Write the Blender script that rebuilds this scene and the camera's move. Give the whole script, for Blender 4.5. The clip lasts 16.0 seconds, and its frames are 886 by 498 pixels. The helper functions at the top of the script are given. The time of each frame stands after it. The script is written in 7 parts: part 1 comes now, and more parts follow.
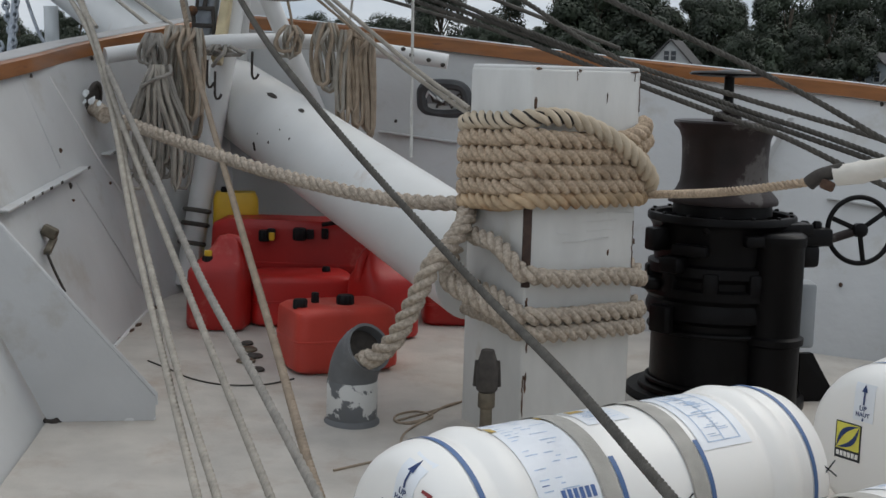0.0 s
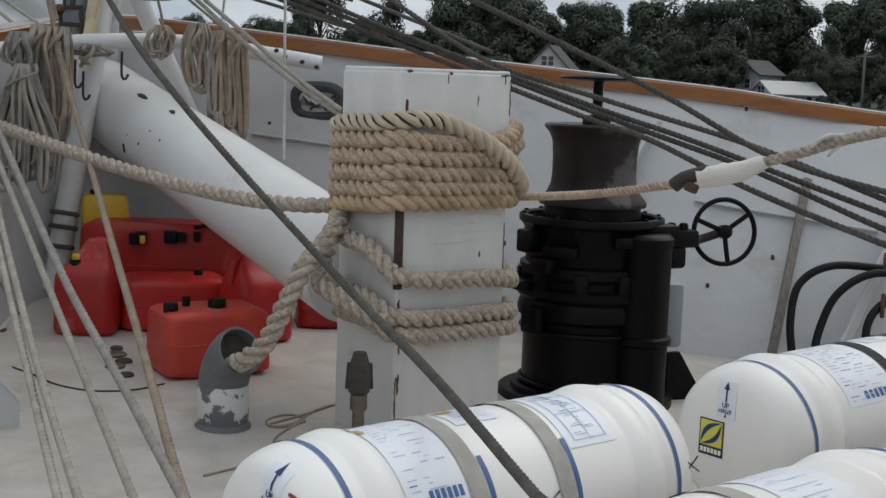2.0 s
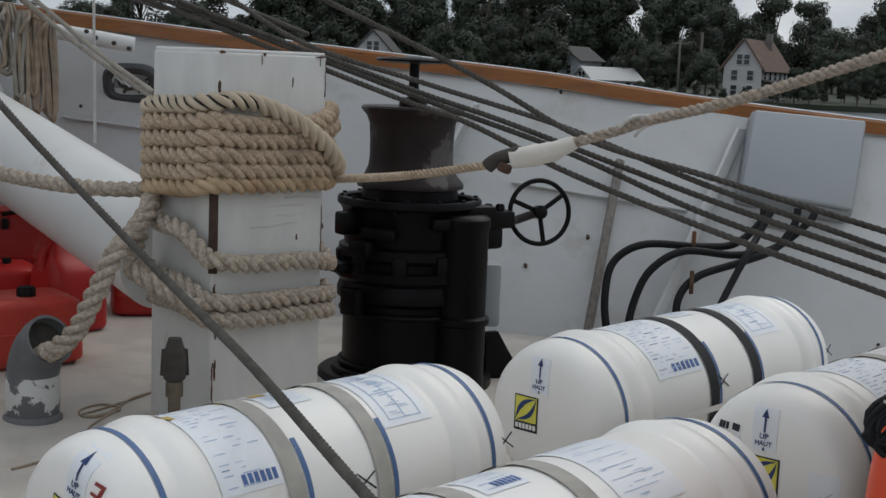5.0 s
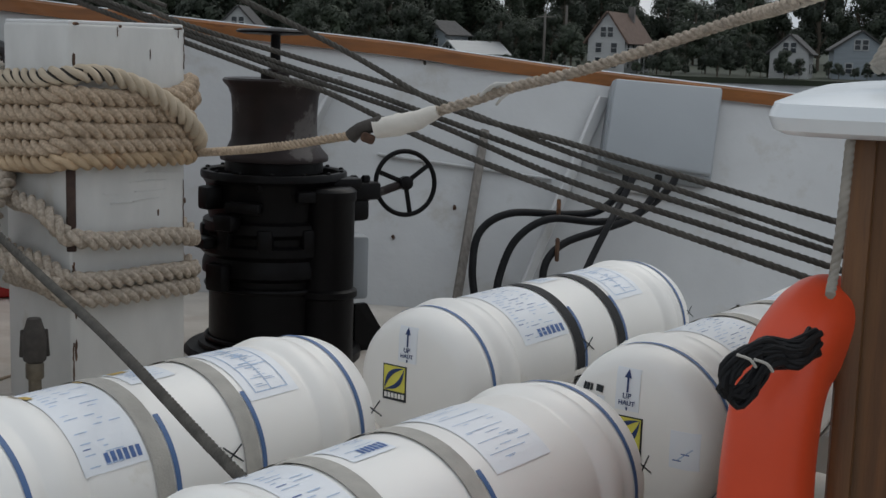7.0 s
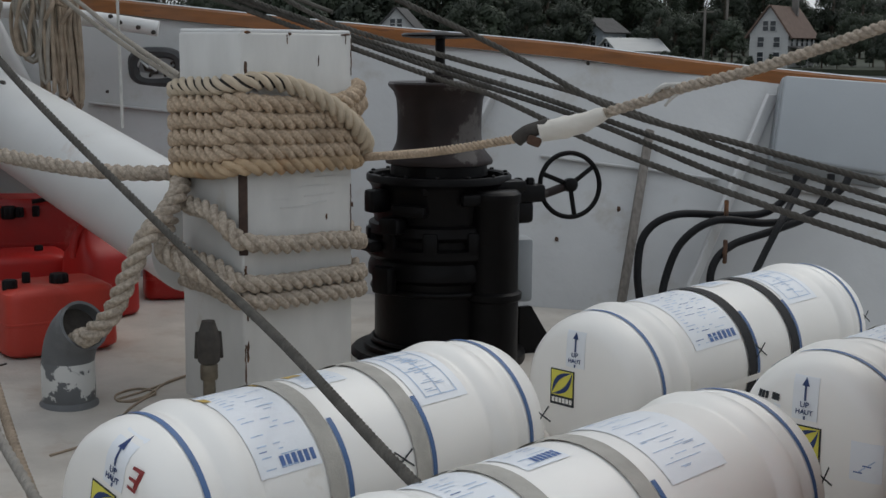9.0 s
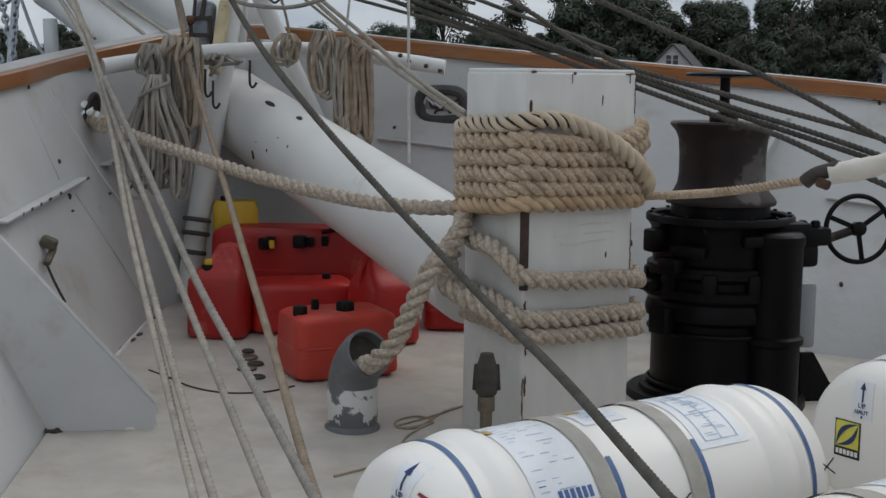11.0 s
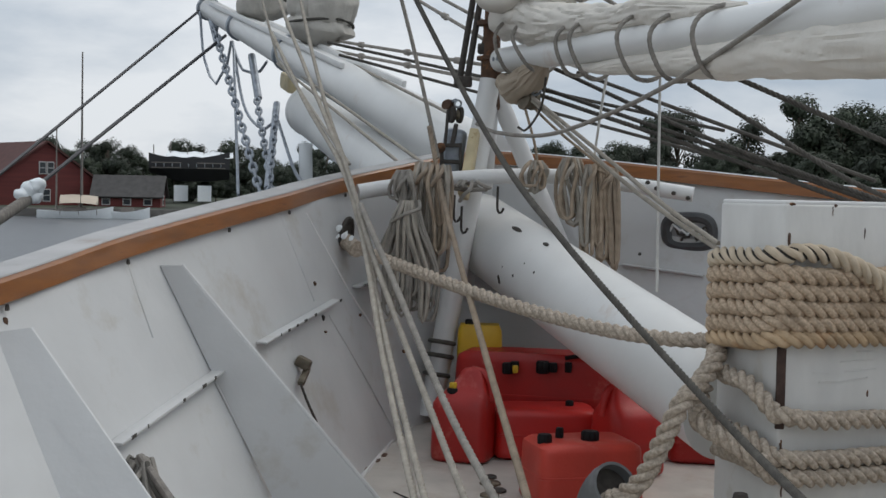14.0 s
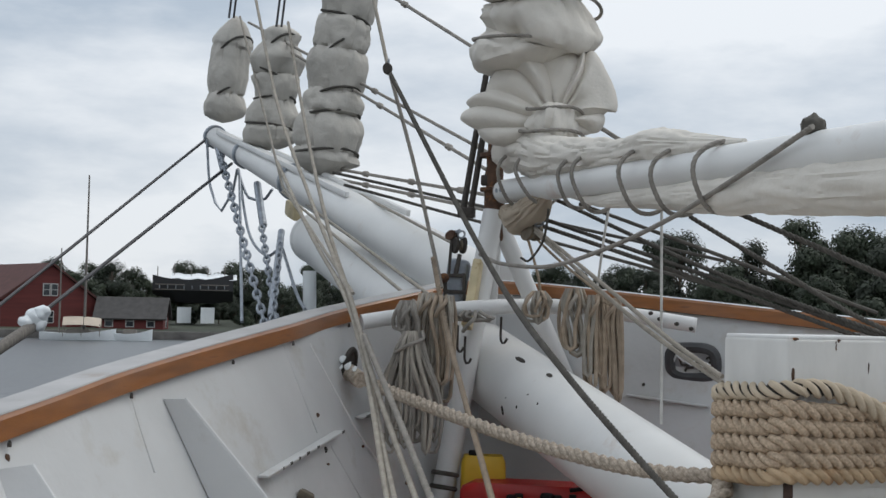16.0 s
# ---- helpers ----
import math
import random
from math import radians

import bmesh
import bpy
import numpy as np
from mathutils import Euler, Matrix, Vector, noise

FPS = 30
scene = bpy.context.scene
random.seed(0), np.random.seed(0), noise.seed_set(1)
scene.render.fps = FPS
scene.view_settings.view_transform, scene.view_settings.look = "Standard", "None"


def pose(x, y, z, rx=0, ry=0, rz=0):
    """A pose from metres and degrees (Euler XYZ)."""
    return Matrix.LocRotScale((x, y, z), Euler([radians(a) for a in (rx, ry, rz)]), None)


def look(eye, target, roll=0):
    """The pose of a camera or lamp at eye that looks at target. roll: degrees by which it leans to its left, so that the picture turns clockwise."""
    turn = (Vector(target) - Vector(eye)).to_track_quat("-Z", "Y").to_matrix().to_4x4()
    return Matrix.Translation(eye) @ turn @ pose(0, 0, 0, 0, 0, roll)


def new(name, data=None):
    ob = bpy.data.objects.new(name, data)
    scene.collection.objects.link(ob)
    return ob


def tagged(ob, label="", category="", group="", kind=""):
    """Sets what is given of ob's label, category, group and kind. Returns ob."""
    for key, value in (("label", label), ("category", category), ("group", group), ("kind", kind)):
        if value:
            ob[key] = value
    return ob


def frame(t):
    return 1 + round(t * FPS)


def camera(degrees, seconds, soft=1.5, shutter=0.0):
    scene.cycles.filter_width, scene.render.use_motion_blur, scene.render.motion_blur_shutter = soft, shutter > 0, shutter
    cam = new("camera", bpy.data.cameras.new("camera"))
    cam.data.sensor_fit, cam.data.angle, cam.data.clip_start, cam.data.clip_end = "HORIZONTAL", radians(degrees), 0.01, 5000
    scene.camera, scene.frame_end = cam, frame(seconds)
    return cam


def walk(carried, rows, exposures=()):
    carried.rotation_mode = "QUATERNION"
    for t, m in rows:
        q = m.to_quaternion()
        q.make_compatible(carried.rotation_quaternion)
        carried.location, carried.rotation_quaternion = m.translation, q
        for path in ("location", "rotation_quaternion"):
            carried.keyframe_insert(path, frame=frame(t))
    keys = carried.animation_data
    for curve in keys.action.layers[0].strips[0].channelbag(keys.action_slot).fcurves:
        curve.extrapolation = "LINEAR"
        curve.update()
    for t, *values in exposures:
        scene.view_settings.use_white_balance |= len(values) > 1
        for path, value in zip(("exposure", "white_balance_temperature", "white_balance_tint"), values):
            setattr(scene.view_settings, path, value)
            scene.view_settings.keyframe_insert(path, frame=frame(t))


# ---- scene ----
cam = camera(37.0, 16.0)
PATH = [
    (0, (0.061, 0.219, 1.402), (0.071, 2.201, 1.131), 1.6),
    (0.5, (0.07, 0.219, 1.403), (0.127, 2.199, 1.134), 2.0),
    (1, (0.075, 0.214, 1.403), (0.179, 2.194, 1.143), 2.1),
    (1.5, (0.086, 0.213, 1.4), (0.236, 2.19, 1.14), 2.1),
    (2, (0.093, 0.215, 1.398), (0.283, 2.189, 1.138), 2.1),
    (2.5, (0.101, 0.215, 1.397), (0.321, 2.186, 1.139), 2.0),
    (3, (0.102, 0.206, 1.394), (0.346, 2.173, 1.128), 2.1),
    (3.5, (0.111, 0.209, 1.389), (0.383, 2.168, 1.091), 2.2),
    (4, (0.119, 0.216, 1.384), (0.446, 2.166, 1.081), 1.9),
    (4.5, (0.134, 0.223, 1.394), (0.516, 2.164, 1.097), 2.3),
    (5, (0.136, 0.213, 1.386), (0.582, 2.144, 1.114), 2.3),
    (5.2, (0.133, 0.212, 1.382), (0.601, 2.137, 1.11), 2.3),
    (7.3, (0.173, 0.212, 1.368), (0.829, 2.076, 1.062), 1.4),
    (7.5, (0.18, 0.213, 1.372), (0.847, 2.073, 1.066), 1.2),
    (8, (0.174, 0.215, 1.375), (0.828, 2.081, 1.077), 1.0),
    (8.5, (0.157, 0.224, 1.377), (0.716, 2.121, 1.078), 0.8),
    (9, (0.134, 0.243, 1.379), (0.537, 2.178, 1.071), 0.6),
    (9.5, (0.12, 0.23, 1.384), (0.359, 2.193, 1.089), 0.6),
    (9.7, (0.11, 0.231, 1.386), (0.322, 2.198, 1.096), 0.6),
    (11.8, (0.065, 0.203, 1.399), (-0.049, 2.187, 1.174), 0.7),
    (12, (0.051, 0.212, 1.406), (-0.082, 2.196, 1.194), 0.7),
    (12.5, (0.042, 0.202, 1.41), (-0.145, 2.186, 1.238), 1.2),
    (13, (0.034, 0.213, 1.419), (-0.201, 2.195, 1.288), 1.4),
    (13.5, (0.027, 0.215, 1.42), (-0.265, 2.191, 1.316), 1.3),
    (14, (0.013, 0.217, 1.436), (-0.334, 2.185, 1.347), 1.1),
    (14.5, (0.01, 0.211, 1.446), (-0.352, 2.177, 1.39), 1.2),
    (15, (0.006, 0.203, 1.459), (-0.363, 2.169, 1.452), 1.1),
    (15.5, (0.014, 0.202, 1.474), (-0.343, 2.17, 1.512), 0.9),
    (16, (0.013, 0.197, 1.481), (-0.342, 2.163, 1.576), 1.2),
]
walk(cam, [(t, look(eye, target, roll)) for t, eye, target, roll in PATH], [(0, 0.0), (3, -0.06), (5, -0.25), (8, -0.34), (9.5, -0.25), (12.0, -0.14), (14.5, 0.0), (16, 0.05)])

# ---- world and light: a bright overcast sky ----
world = bpy.data.worlds.new("overcast")
scene.world = world
world.use_nodes = True
wn, wl = world.node_tree.nodes, world.node_tree.links
wn.clear()
w_out, w_bg = wn.new("ShaderNodeOutputWorld"), wn.new("ShaderNodeBackground")
w_sky, w_mix, w_cloud = wn.new("ShaderNodeTexSky"), wn.new("ShaderNodeMix"), wn.new("ShaderNodeValToRGB")
w_noise, w_tc, w_map, w_scale = wn.new("ShaderNodeTexNoise"), wn.new("ShaderNodeTexCoord"), wn.new("ShaderNodeMapping"), wn.new("ShaderNodeMix")
w_sky.sky_type, w_sky.sun_disc = "NISHITA", False
w_sky.sun_elevation, w_sky.sun_rotation = radians(56), radians(54)
w_map.inputs["Scale"].default_value = (1.4, 1.4, 4.2)
w_noise.inputs["Scale"].default_value, w_noise.inputs["Detail"].default_value, w_noise.inputs["Roughness"].default_value = 1.7, 7, 0.55
w_cloud.color_ramp.elements[0].position, w_cloud.color_ramp.elements[0].color = 0.40, (0.42, 0.49, 0.575, 1)
w_cloud.color_ramp.elements[1].position, w_cloud.color_ramp.elements[1].color = 0.58, (0.765, 0.80, 0.84, 1)
w_scale.data_type, w_scale.blend_type = "RGBA", "MULTIPLY"
w_scale.inputs["Factor"].default_value = 1.0
w_scale.inputs[7].default_value = (0.10, 0.10, 0.10, 1)
w_mix.data_type = "RGBA"
w_mix.inputs["Factor"].default_value = 0.95
wl.new(w_tc.outputs["Generated"], w_map.inputs["Vector"])
wl.new(w_map.outputs["Vector"], w_noise.inputs["Vector"])
wl.new(w_noise.outputs["Fac"], w_cloud.inputs["Fac"])
wl.new(w_sky.outputs["Color"], w_scale.inputs[6])
wl.new(w_scale.outputs[2], w_mix.inputs[6])
wl.new(w_cloud.outputs["Color"], w_mix.inputs[7])
# an overcast sky is brighter overhead than at the horizon
w_sep, w_grad, w_mul = wn.new("ShaderNodeSeparateXYZ"), wn.new("ShaderNodeMapRange"), wn.new("ShaderNodeMix")
wl.new(w_tc.outputs["Generated"], w_sep.inputs["Vector"])
wl.new(w_sep.outputs["Z"], w_grad.inputs["Value"])
w_grad.inputs["From Min"].default_value, w_grad.inputs["From Max"].default_value = 0.0, 0.8
w_grad.inputs["To Min"].default_value, w_grad.inputs["To Max"].default_value = 1.0, 1.35
w_mul.data_type, w_mul.blend_type = "RGBA", "MULTIPLY"
w_mul.inputs["Factor"].default_value = 1.0
wl.new(w_mix.outputs[2], w_mul.inputs[6])
wl.new(w_grad.outputs["Result"], w_mul.inputs[7])
wl.new(w_mul.outputs[2], w_bg.inputs["Color"])
w_bg.inputs["Strength"].default_value = 1.0
wl.new(w_bg.outputs["Background"], w_out.inputs["Surface"])
sun = new("sun", bpy.data.lights.new("sun", "SUN"))
sun.data.energy, sun.data.angle, sun.data.color = 0.9, radians(40), (1.0, 0.95, 0.86)
sun.matrix_world = look((8, 9.5, 13), (0.5, 4, 0))


# ---- materials ----
def material(name, base, rough=0.6, metal=0.0, spread=0.12, scale=6.0, stain=None, stain_scale=2.0, stain_at=0.62, bump=0.15, bump_scale=60.0, bump_dist=0.004, stretch=(1, 1, 1), coat=0.0, random_tone=0.0, stain_soft=0.08, gloss=0.5):
    """A painted, worn or grained surface: a base tone that varies, stains with a shape of their own, fine relief."""
    m = bpy.data.materials.new(name)
    m.use_nodes = True
    n, l = m.node_tree.nodes, m.node_tree.links
    b = n["Principled BSDF"]
    b.inputs["Roughness"].default_value, b.inputs["Metallic"].default_value = rough, metal
    b.inputs["Coat Weight"].default_value = coat
    b.inputs["Specular IOR Level"].default_value = gloss
    tc, mp = n.new("ShaderNodeTexCoord"), n.new("ShaderNodeMapping")
    mp.inputs["Scale"].default_value = stretch
    l.new(tc.outputs["Object"], mp.inputs["Vector"])
    n1, r1 = n.new("ShaderNodeTexNoise"), n.new("ShaderNodeValToRGB")
    n1.inputs["Scale"].default_value, n1.inputs["Detail"].default_value = scale, 6
    l.new(mp.outputs["Vector"], n1.inputs["Vector"])
    l.new(n1.outputs["Fac"], r1.inputs["Fac"])
    r1.color_ramp.elements[0].position, r1.color_ramp.elements[1].position = 0.3, 0.7
    r1.color_ramp.elements[0].color = (*[c * (1 - spread) for c in base], 1)
    r1.color_ramp.elements[1].color = (*[min(1, c * (1 + spread * 0.6)) for c in base], 1)
    colour = r1.outputs["Color"]
    if random_tone:
        oi, mr, mul = n.new("ShaderNodeObjectInfo"), n.new("ShaderNodeMapRange"), n.new("ShaderNodeMix")
        mr.inputs["To Min"].default_value, mr.inputs["To Max"].default_value = 1 - random_tone, 1 + random_tone
        l.new(oi.outputs["Random"], mr.inputs["Value"])
        mul.data_type, mul.blend_type = "RGBA", "MULTIPLY"
        mul.inputs["Factor"].default_value = 1
        l.new(colour, mul.inputs[6])
        l.new(mr.outputs["Result"], mul.inputs[7])
        colour = mul.outputs[2]
    if stain:
        n2, r2, mx = n.new("ShaderNodeTexNoise"), n.new("ShaderNodeValToRGB"), n.new("ShaderNodeMix")
        n2.inputs["Scale"].default_value, n2.inputs["Detail"].default_value, n2.inputs["Roughness"].default_value = stain_scale, 9, 0.65
        l.new(mp.outputs["Vector"], n2.inputs["Vector"])
        l.new(n2.outputs["Fac"], r2.inputs["Fac"])
        r2.color_ramp.elements[0].position, r2.color_ramp.elements[1].position = stain_at, stain_at + stain_soft
        mx.data_type = "RGBA"
        l.new(r2.outputs["Color"], mx.inputs["Factor"])
        l.new(colour, mx.inputs[6])
        mx.inputs[7].default_value = (*stain, 1)
        colour = mx.outputs[2]
    l.new(colour, b.inputs["Base Color"])
    n3, bp = n.new("ShaderNodeTexNoise"), n.new("ShaderNodeBump")
    n3.inputs["Scale"].default_value, n3.inputs["Detail"].default_value = bump_scale, 5
    l.new(mp.outputs["Vector"], n3.inputs["Vector"])
    l.new(n3.outputs["Fac"], bp.inputs["Height"])
    bp.inputs["Strength"].default_value, bp.inputs["Distance"].default_value = bump, bump_dist
    l.new(bp.outputs["Normal"], b.inputs["Normal"])
    return m


WHITE = material("white_paint", (0.68, 0.68, 0.67), 0.42, spread=0.06, scale=3, stain=(0.58, 0.53, 0.45), stain_scale=3.5, stain_at=0.66, bump=0.25, bump_scale=9, bump_dist=0.01)
BULWARK = material("bulwark_paint", (0.51, 0.513, 0.51), 0.45, spread=0.09, scale=2.2, stain=(0.40, 0.375, 0.335), stain_scale=3.0, stain_at=0.56, stain_soft=0.18, bump=0.4, bump_scale=3.5, bump_dist=0.03)
POST = material("post_paint", (0.60, 0.592, 0.565), 0.45, spread=0.10, scale=7, stain=(0.46, 0.42, 0.35), stain_scale=5, stain_at=0.60, stain_soft=0.15, bump=0.3, bump_scale=18, bump_dist=0.006, stretch=(1, 1, 0.45))
DECK = material("deck_paint", (0.49, 0.455, 0.41), 0.62, spread=0.16, scale=5, stain=(0.37, 0.30, 0.245), stain_scale=3.4, stain_at=0.52, stain_soft=0.24, bump=0.4, bump_scale=70)
VARNISH = material("varnished_wood", (0.27, 0.098, 0.022), 0.35, spread=0.28, scale=4, stain=(0.17, 0.06, 0.018), stain_scale=4, stain_at=0.6, bump=0.2, bump_scale=30, stretch=(1, 1, 6), coat=0.3)
DOORWOOD = material("oiled_wood", (0.135, 0.06, 0.02), 0.5, spread=0.35, scale=7, stain=(0.07, 0.03, 0.012), stain_scale=5, stain_at=0.56, stain_soft=0.2, bump=0.3, bump_scale=40, stretch=(6, 6, 0.5))
GREYWOOD = material("weathered_wood", (0.20, 0.18, 0.16), 0.85, spread=0.3, scale=10, bump=0.6, bump_scale=50, stretch=(6, 6, 0.6))
BLACK = material("black_iron_paint", (0.0035, 0.003, 0.0033), 0.42, gloss=0.14, spread=0.3, scale=8, stain=(0.010, 0.008, 0.007), stain_scale=6, stain_at=0.62, bump=0.4, bump_scale=26)
DRUM = material("worn_iron", (0.022, 0.014, 0.013), 0.5, metal=0.15, gloss=0.3, spread=0.4, scale=6, stain=(0.085, 0.075, 0.07), stain_scale=6.0, stain_at=0.56, stain_soft=0.05, bump=0.4, bump_scale=24)
SEAM = material("rusty_seam", (0.055, 0.032, 0.024), 0.85, spread=0.4, scale=30, stain=(0.16, 0.08, 0.04), stain_scale=18, stain_at=0.6, bump=0.6, bump_scale=60)
RUST = material("rusty_iron", (0.10, 0.055, 0.035), 0.8, metal=0.2, spread=0.4, scale=22, stain=(0.23, 0.10, 0.035), stain_scale=14, stain_at=0.55, bump=0.6, bump_scale=60)
BRONZE = material("tarnished_bronze", (0.16, 0.135, 0.10), 0.55, metal=0.5, spread=0.3, scale=25, stain=(0.30, 0.27, 0.20), stain_scale=16, stain_at=0.6, bump=0.5, bump_scale=60)
RUBBER = material("black_rubber", (0.008, 0.008, 0.009), 0.5, gloss=0.2, spread=0.3, scale=15)
FLAKED = material("flaking_pipe_paint", (0.13, 0.135, 0.14), 0.6, spread=0.1, scale=9, stain=(0.60, 0.60, 0.58), stain_scale=6.5, stain_at=0.505, stain_soft=0.012, bump=0.3, bump_scale=25)
GREY_PIPE = material("grey_pipe_paint", (0.13, 0.135, 0.14), 0.6, spread=0.1, scale=9, stain=(0.17, 0.175, 0.18), stain_scale=6, stain_at=0.57, stain_soft=0.1, bump=0.3, bump_scale=25)
PORT_RIM = material("grey_rubber", (0.055, 0.057, 0.06), 0.6, spread=0.25, scale=15)
RED = material("red_plastic", (0.40, 0.014, 0.011), 0.42, spread=0.18, scale=4, stain=(0.52, 0.16, 0.13), stain_scale=3.4, stain_at=0.60, stain_soft=0.16, bump=0.2, bump_scale=80, random_tone=0.12)
FADEDRED = material("faded_red_plastic", (0.50, 0.045, 0.028), 0.45, spread=0.16, scale=4, stain=(0.56, 0.20, 0.16), stain_scale=3.4, stain_at=0.58, stain_soft=0.16, bump=0.2, bump_scale=80)
RAILTOP = material("grey_rail_paint", (0.36, 0.35, 0.345), 0.42, spread=0.2, scale=5, stain=(0.24, 0.18, 0.14), stain_scale=4, stain_at=0.58, stain_soft=0.15, bump=0.2, bump_scale=20)
YELLOW = material("yellow_plastic", (0.62, 0.40, 0.02), 0.45, spread=0.15, scale=6)
ORANGE = material("orange_buoy_plastic", (0.66, 0.062, 0.015), 0.42, spread=0.08, scale=4, stain=(0.55, 0.07, 0.02), stain_scale=6, stain_at=0.66, bump=0.12, bump_scale=40)
FIBRE = material("white_fibreglass", (0.86, 0.84, 0.80), 0.36, spread=0.04, scale=3, stain=(0.68, 0.64, 0.55), stain_scale=3.2, stain_at=0.64, stain_soft=0.12, bump=0.1, bump_scale=30)
CAPPAINT = material("white_gloss_paint", (0.76, 0.79, 0.80), 0.25, spread=0.04, scale=3, stain=(0.6, 0.62, 0.62), stain_scale=4, stain_at=0.64, bump=0.15, bump_scale=14, bump_dist=0.006)
BLUE = material("blue_tape", (0.07, 0.14, 0.30), 0.5, spread=0.12, scale=12)
STICKER = material("pale_sticker", (0.79, 0.815, 0.845), 0.4, spread=0.04, scale=5)
DEEPBLUE = material("deep_blue_print", (0.02, 0.045, 0.15), 0.6, spread=0.2, scale=40)
INK = material("blue_ink", (0.08, 0.15, 0.36), 0.6, spread=0.2, scale=40)
GREYINK = material("faded_print", (0.46, 0.57, 0.73), 0.6, spread=0.25, scale=50)
DARKINK = material("dark_ink", (0.02, 0.025, 0.03), 0.6, spread=0.2, scale=40)
REDINK = material("red_letter", (0.26, 0.03, 0.03), 0.6, spread=0.2, scale=40)
LOGOY = material("yellow_print", (0.72, 0.66, 0.10), 0.5, spread=0.1, scale=20)
GLUE = material("dried_glue", (0.52, 0.36, 0.10), 0.5, spread=0.3, scale=40)
STRAP = material("grey_webbing", (0.42, 0.40, 0.36), 0.85, spread=0.14, scale=18, bump=0.5, bump_scale=160, bump_dist=0.002)
BLACKSTRAP = material("black_webbing", (0.016, 0.016, 0.018), 0.8, spread=0.2, scale=18, bump=0.5, bump_scale=160, bump_dist=0.002)
GREYBOX = material("grey_enclosure", (0.30, 0.32, 0.335), 0.45, spread=0.04, scale=3, bump=0.08)
HAWSER = material("manila_hawser", (0.50, 0.385, 0.275), 0.9, spread=0.38, scale=95, stain=(0.27, 0.20, 0.135), stain_scale=8, stain_at=0.52, stain_soft=0.22, bump=0.7, bump_scale=220, bump_dist=0.004)
HAWSER_RUST = material("rust_stained_hawser", (0.48, 0.35, 0.22), 0.9, spread=0.3, scale=9, stain=(0.33, 0.15, 0.05), stain_scale=6, stain_at=0.54, stain_soft=0.2, bump=0.8, bump_scale=140, bump_dist=0.006)
HAWSER_WHITE = material("bleached_hawser", (0.45, 0.38, 0.305), 0.9, spread=0.4, scale=70, stain=(0.23, 0.175, 0.12), stain_scale=34, stain_at=0.56, stain_soft=0.2, bump=0.8, bump_scale=140, bump_dist=0.006)
HAWSER_BAND = material("bleached_top_hawser", (0.54, 0.45, 0.335), 0.9, spread=0.16, scale=12, stain=(0.33, 0.25, 0.17), stain_scale=8, stain_at=0.58, stain_soft=0.2, bump=0.7, bump_scale=220, bump_dist=0.004)
GROOVE_DARK = material("dark_groove_stripe", (0.035, 0.03, 0.028), 0.85, spread=0.3, scale=40)
LINE = material("pale_line", (0.33, 0.30, 0.255), 0.9, spread=0.22, scale=18, bump=0.6, bump_scale=200, bump_dist=0.003, random_tone=0.12)
WHITELINE = material("white_line", (0.60, 0.59, 0.56), 0.85, spread=0.15, scale=18, bump=0.5, bump_scale=200, bump_dist=0.003, random_tone=0.1)
DARKLINE = material("grey_tarred_line", (0.080, 0.074, 0.064), 0.9, spread=0.3, scale=18, bump=0.6, bump_scale=200, bump_dist=0.003, random_tone=0.15)
TANLINE = material("tan_line", (0.33, 0.262, 0.195), 0.9, spread=0.25, scale=18, bump=0.6, bump_scale=200, bump_dist=0.003, random_tone=0.14)
GREYLINE = material("grey_line", (0.26, 0.24, 0.212), 0.9, spread=0.25, scale=18, bump=0.6, bump_scale=200, bump_dist=0.003)
WIRE = material("dark_wire", (0.05, 0.05, 0.055), 0.5, metal=0.4, spread=0.2, scale=20)
GALV = material("galvanised_chain", (0.33, 0.36, 0.40), 0.5, metal=0.6, spread=0.25, scale=20, bump=0.3)
CANVAS = material("sail_canvas", (0.66, 0.625, 0.565), 0.85, spread=0.10, scale=3, stain=(0.42, 0.39, 0.35), stain_scale=3, stain_at=0.60, stain_soft=0.2, bump=0.45, bump_scale=16, bump_dist=0.02)
OLDCANVAS = material("weathered_canvas", (0.50, 0.475, 0.43), 0.9, spread=0.14, scale=2.5, stain=(0.36, 0.335, 0.295), stain_scale=2.6, stain_at=0.58, stain_soft=0.2, bump=0.5, bump_scale=14, bump_dist=0.03)
TANCANVAS = material("tan_canvas", (0.36, 0.30, 0.23), 0.9, spread=0.15, scale=5, bump=0.4, bump_scale=20, bump_dist=0.01)
SPAR = material("spar_paint", (0.70, 0.70, 0.685), 0.4, spread=0.06, scale=2.5, stain=(0.50, 0.40, 0.33), stain_scale=1.8, stain_at=0.60, stain_soft=0.15, bump=0.2, bump_scale=8, bump_dist=0.008)
CHIP = material("chipped_dark", (0.05, 0.043, 0.037), 0.8, spread=0.3, scale=40)
DOGBROWN = material("cream_paint", (0.55, 0.46, 0.28), 0.5, spread=0.2, scale=9, stain=(0.32, 0.22, 0.1), stain_scale=12, stain_at=0.58)
LEAF = material("leaves", (0.034, 0.046, 0.026), 0.7, spread=0.4, scale=0.5, stain=(0.020, 0.029, 0.017), stain_scale=0.35, stain_at=0.5, stain_soft=0.2, random_tone=0.35, bump=0.0)
BARK = material("bark", (0.10, 0.08, 0.06), 0.9, spread=0.3, scale=3)
GRASS = material("shore_ground", (0.035, 0.042, 0.024), 0.9, spread=0.35, scale=0.06, stain=(0.06, 0.055, 0.045), stain_scale=0.04, stain_at=0.6)
BARN = material("red_clapboard", (0.12, 0.024, 0.021), 0.8, spread=0.2, scale=0.6, bump=0.5, bump_scale=3, stretch=(0.3, 0.3, 4))
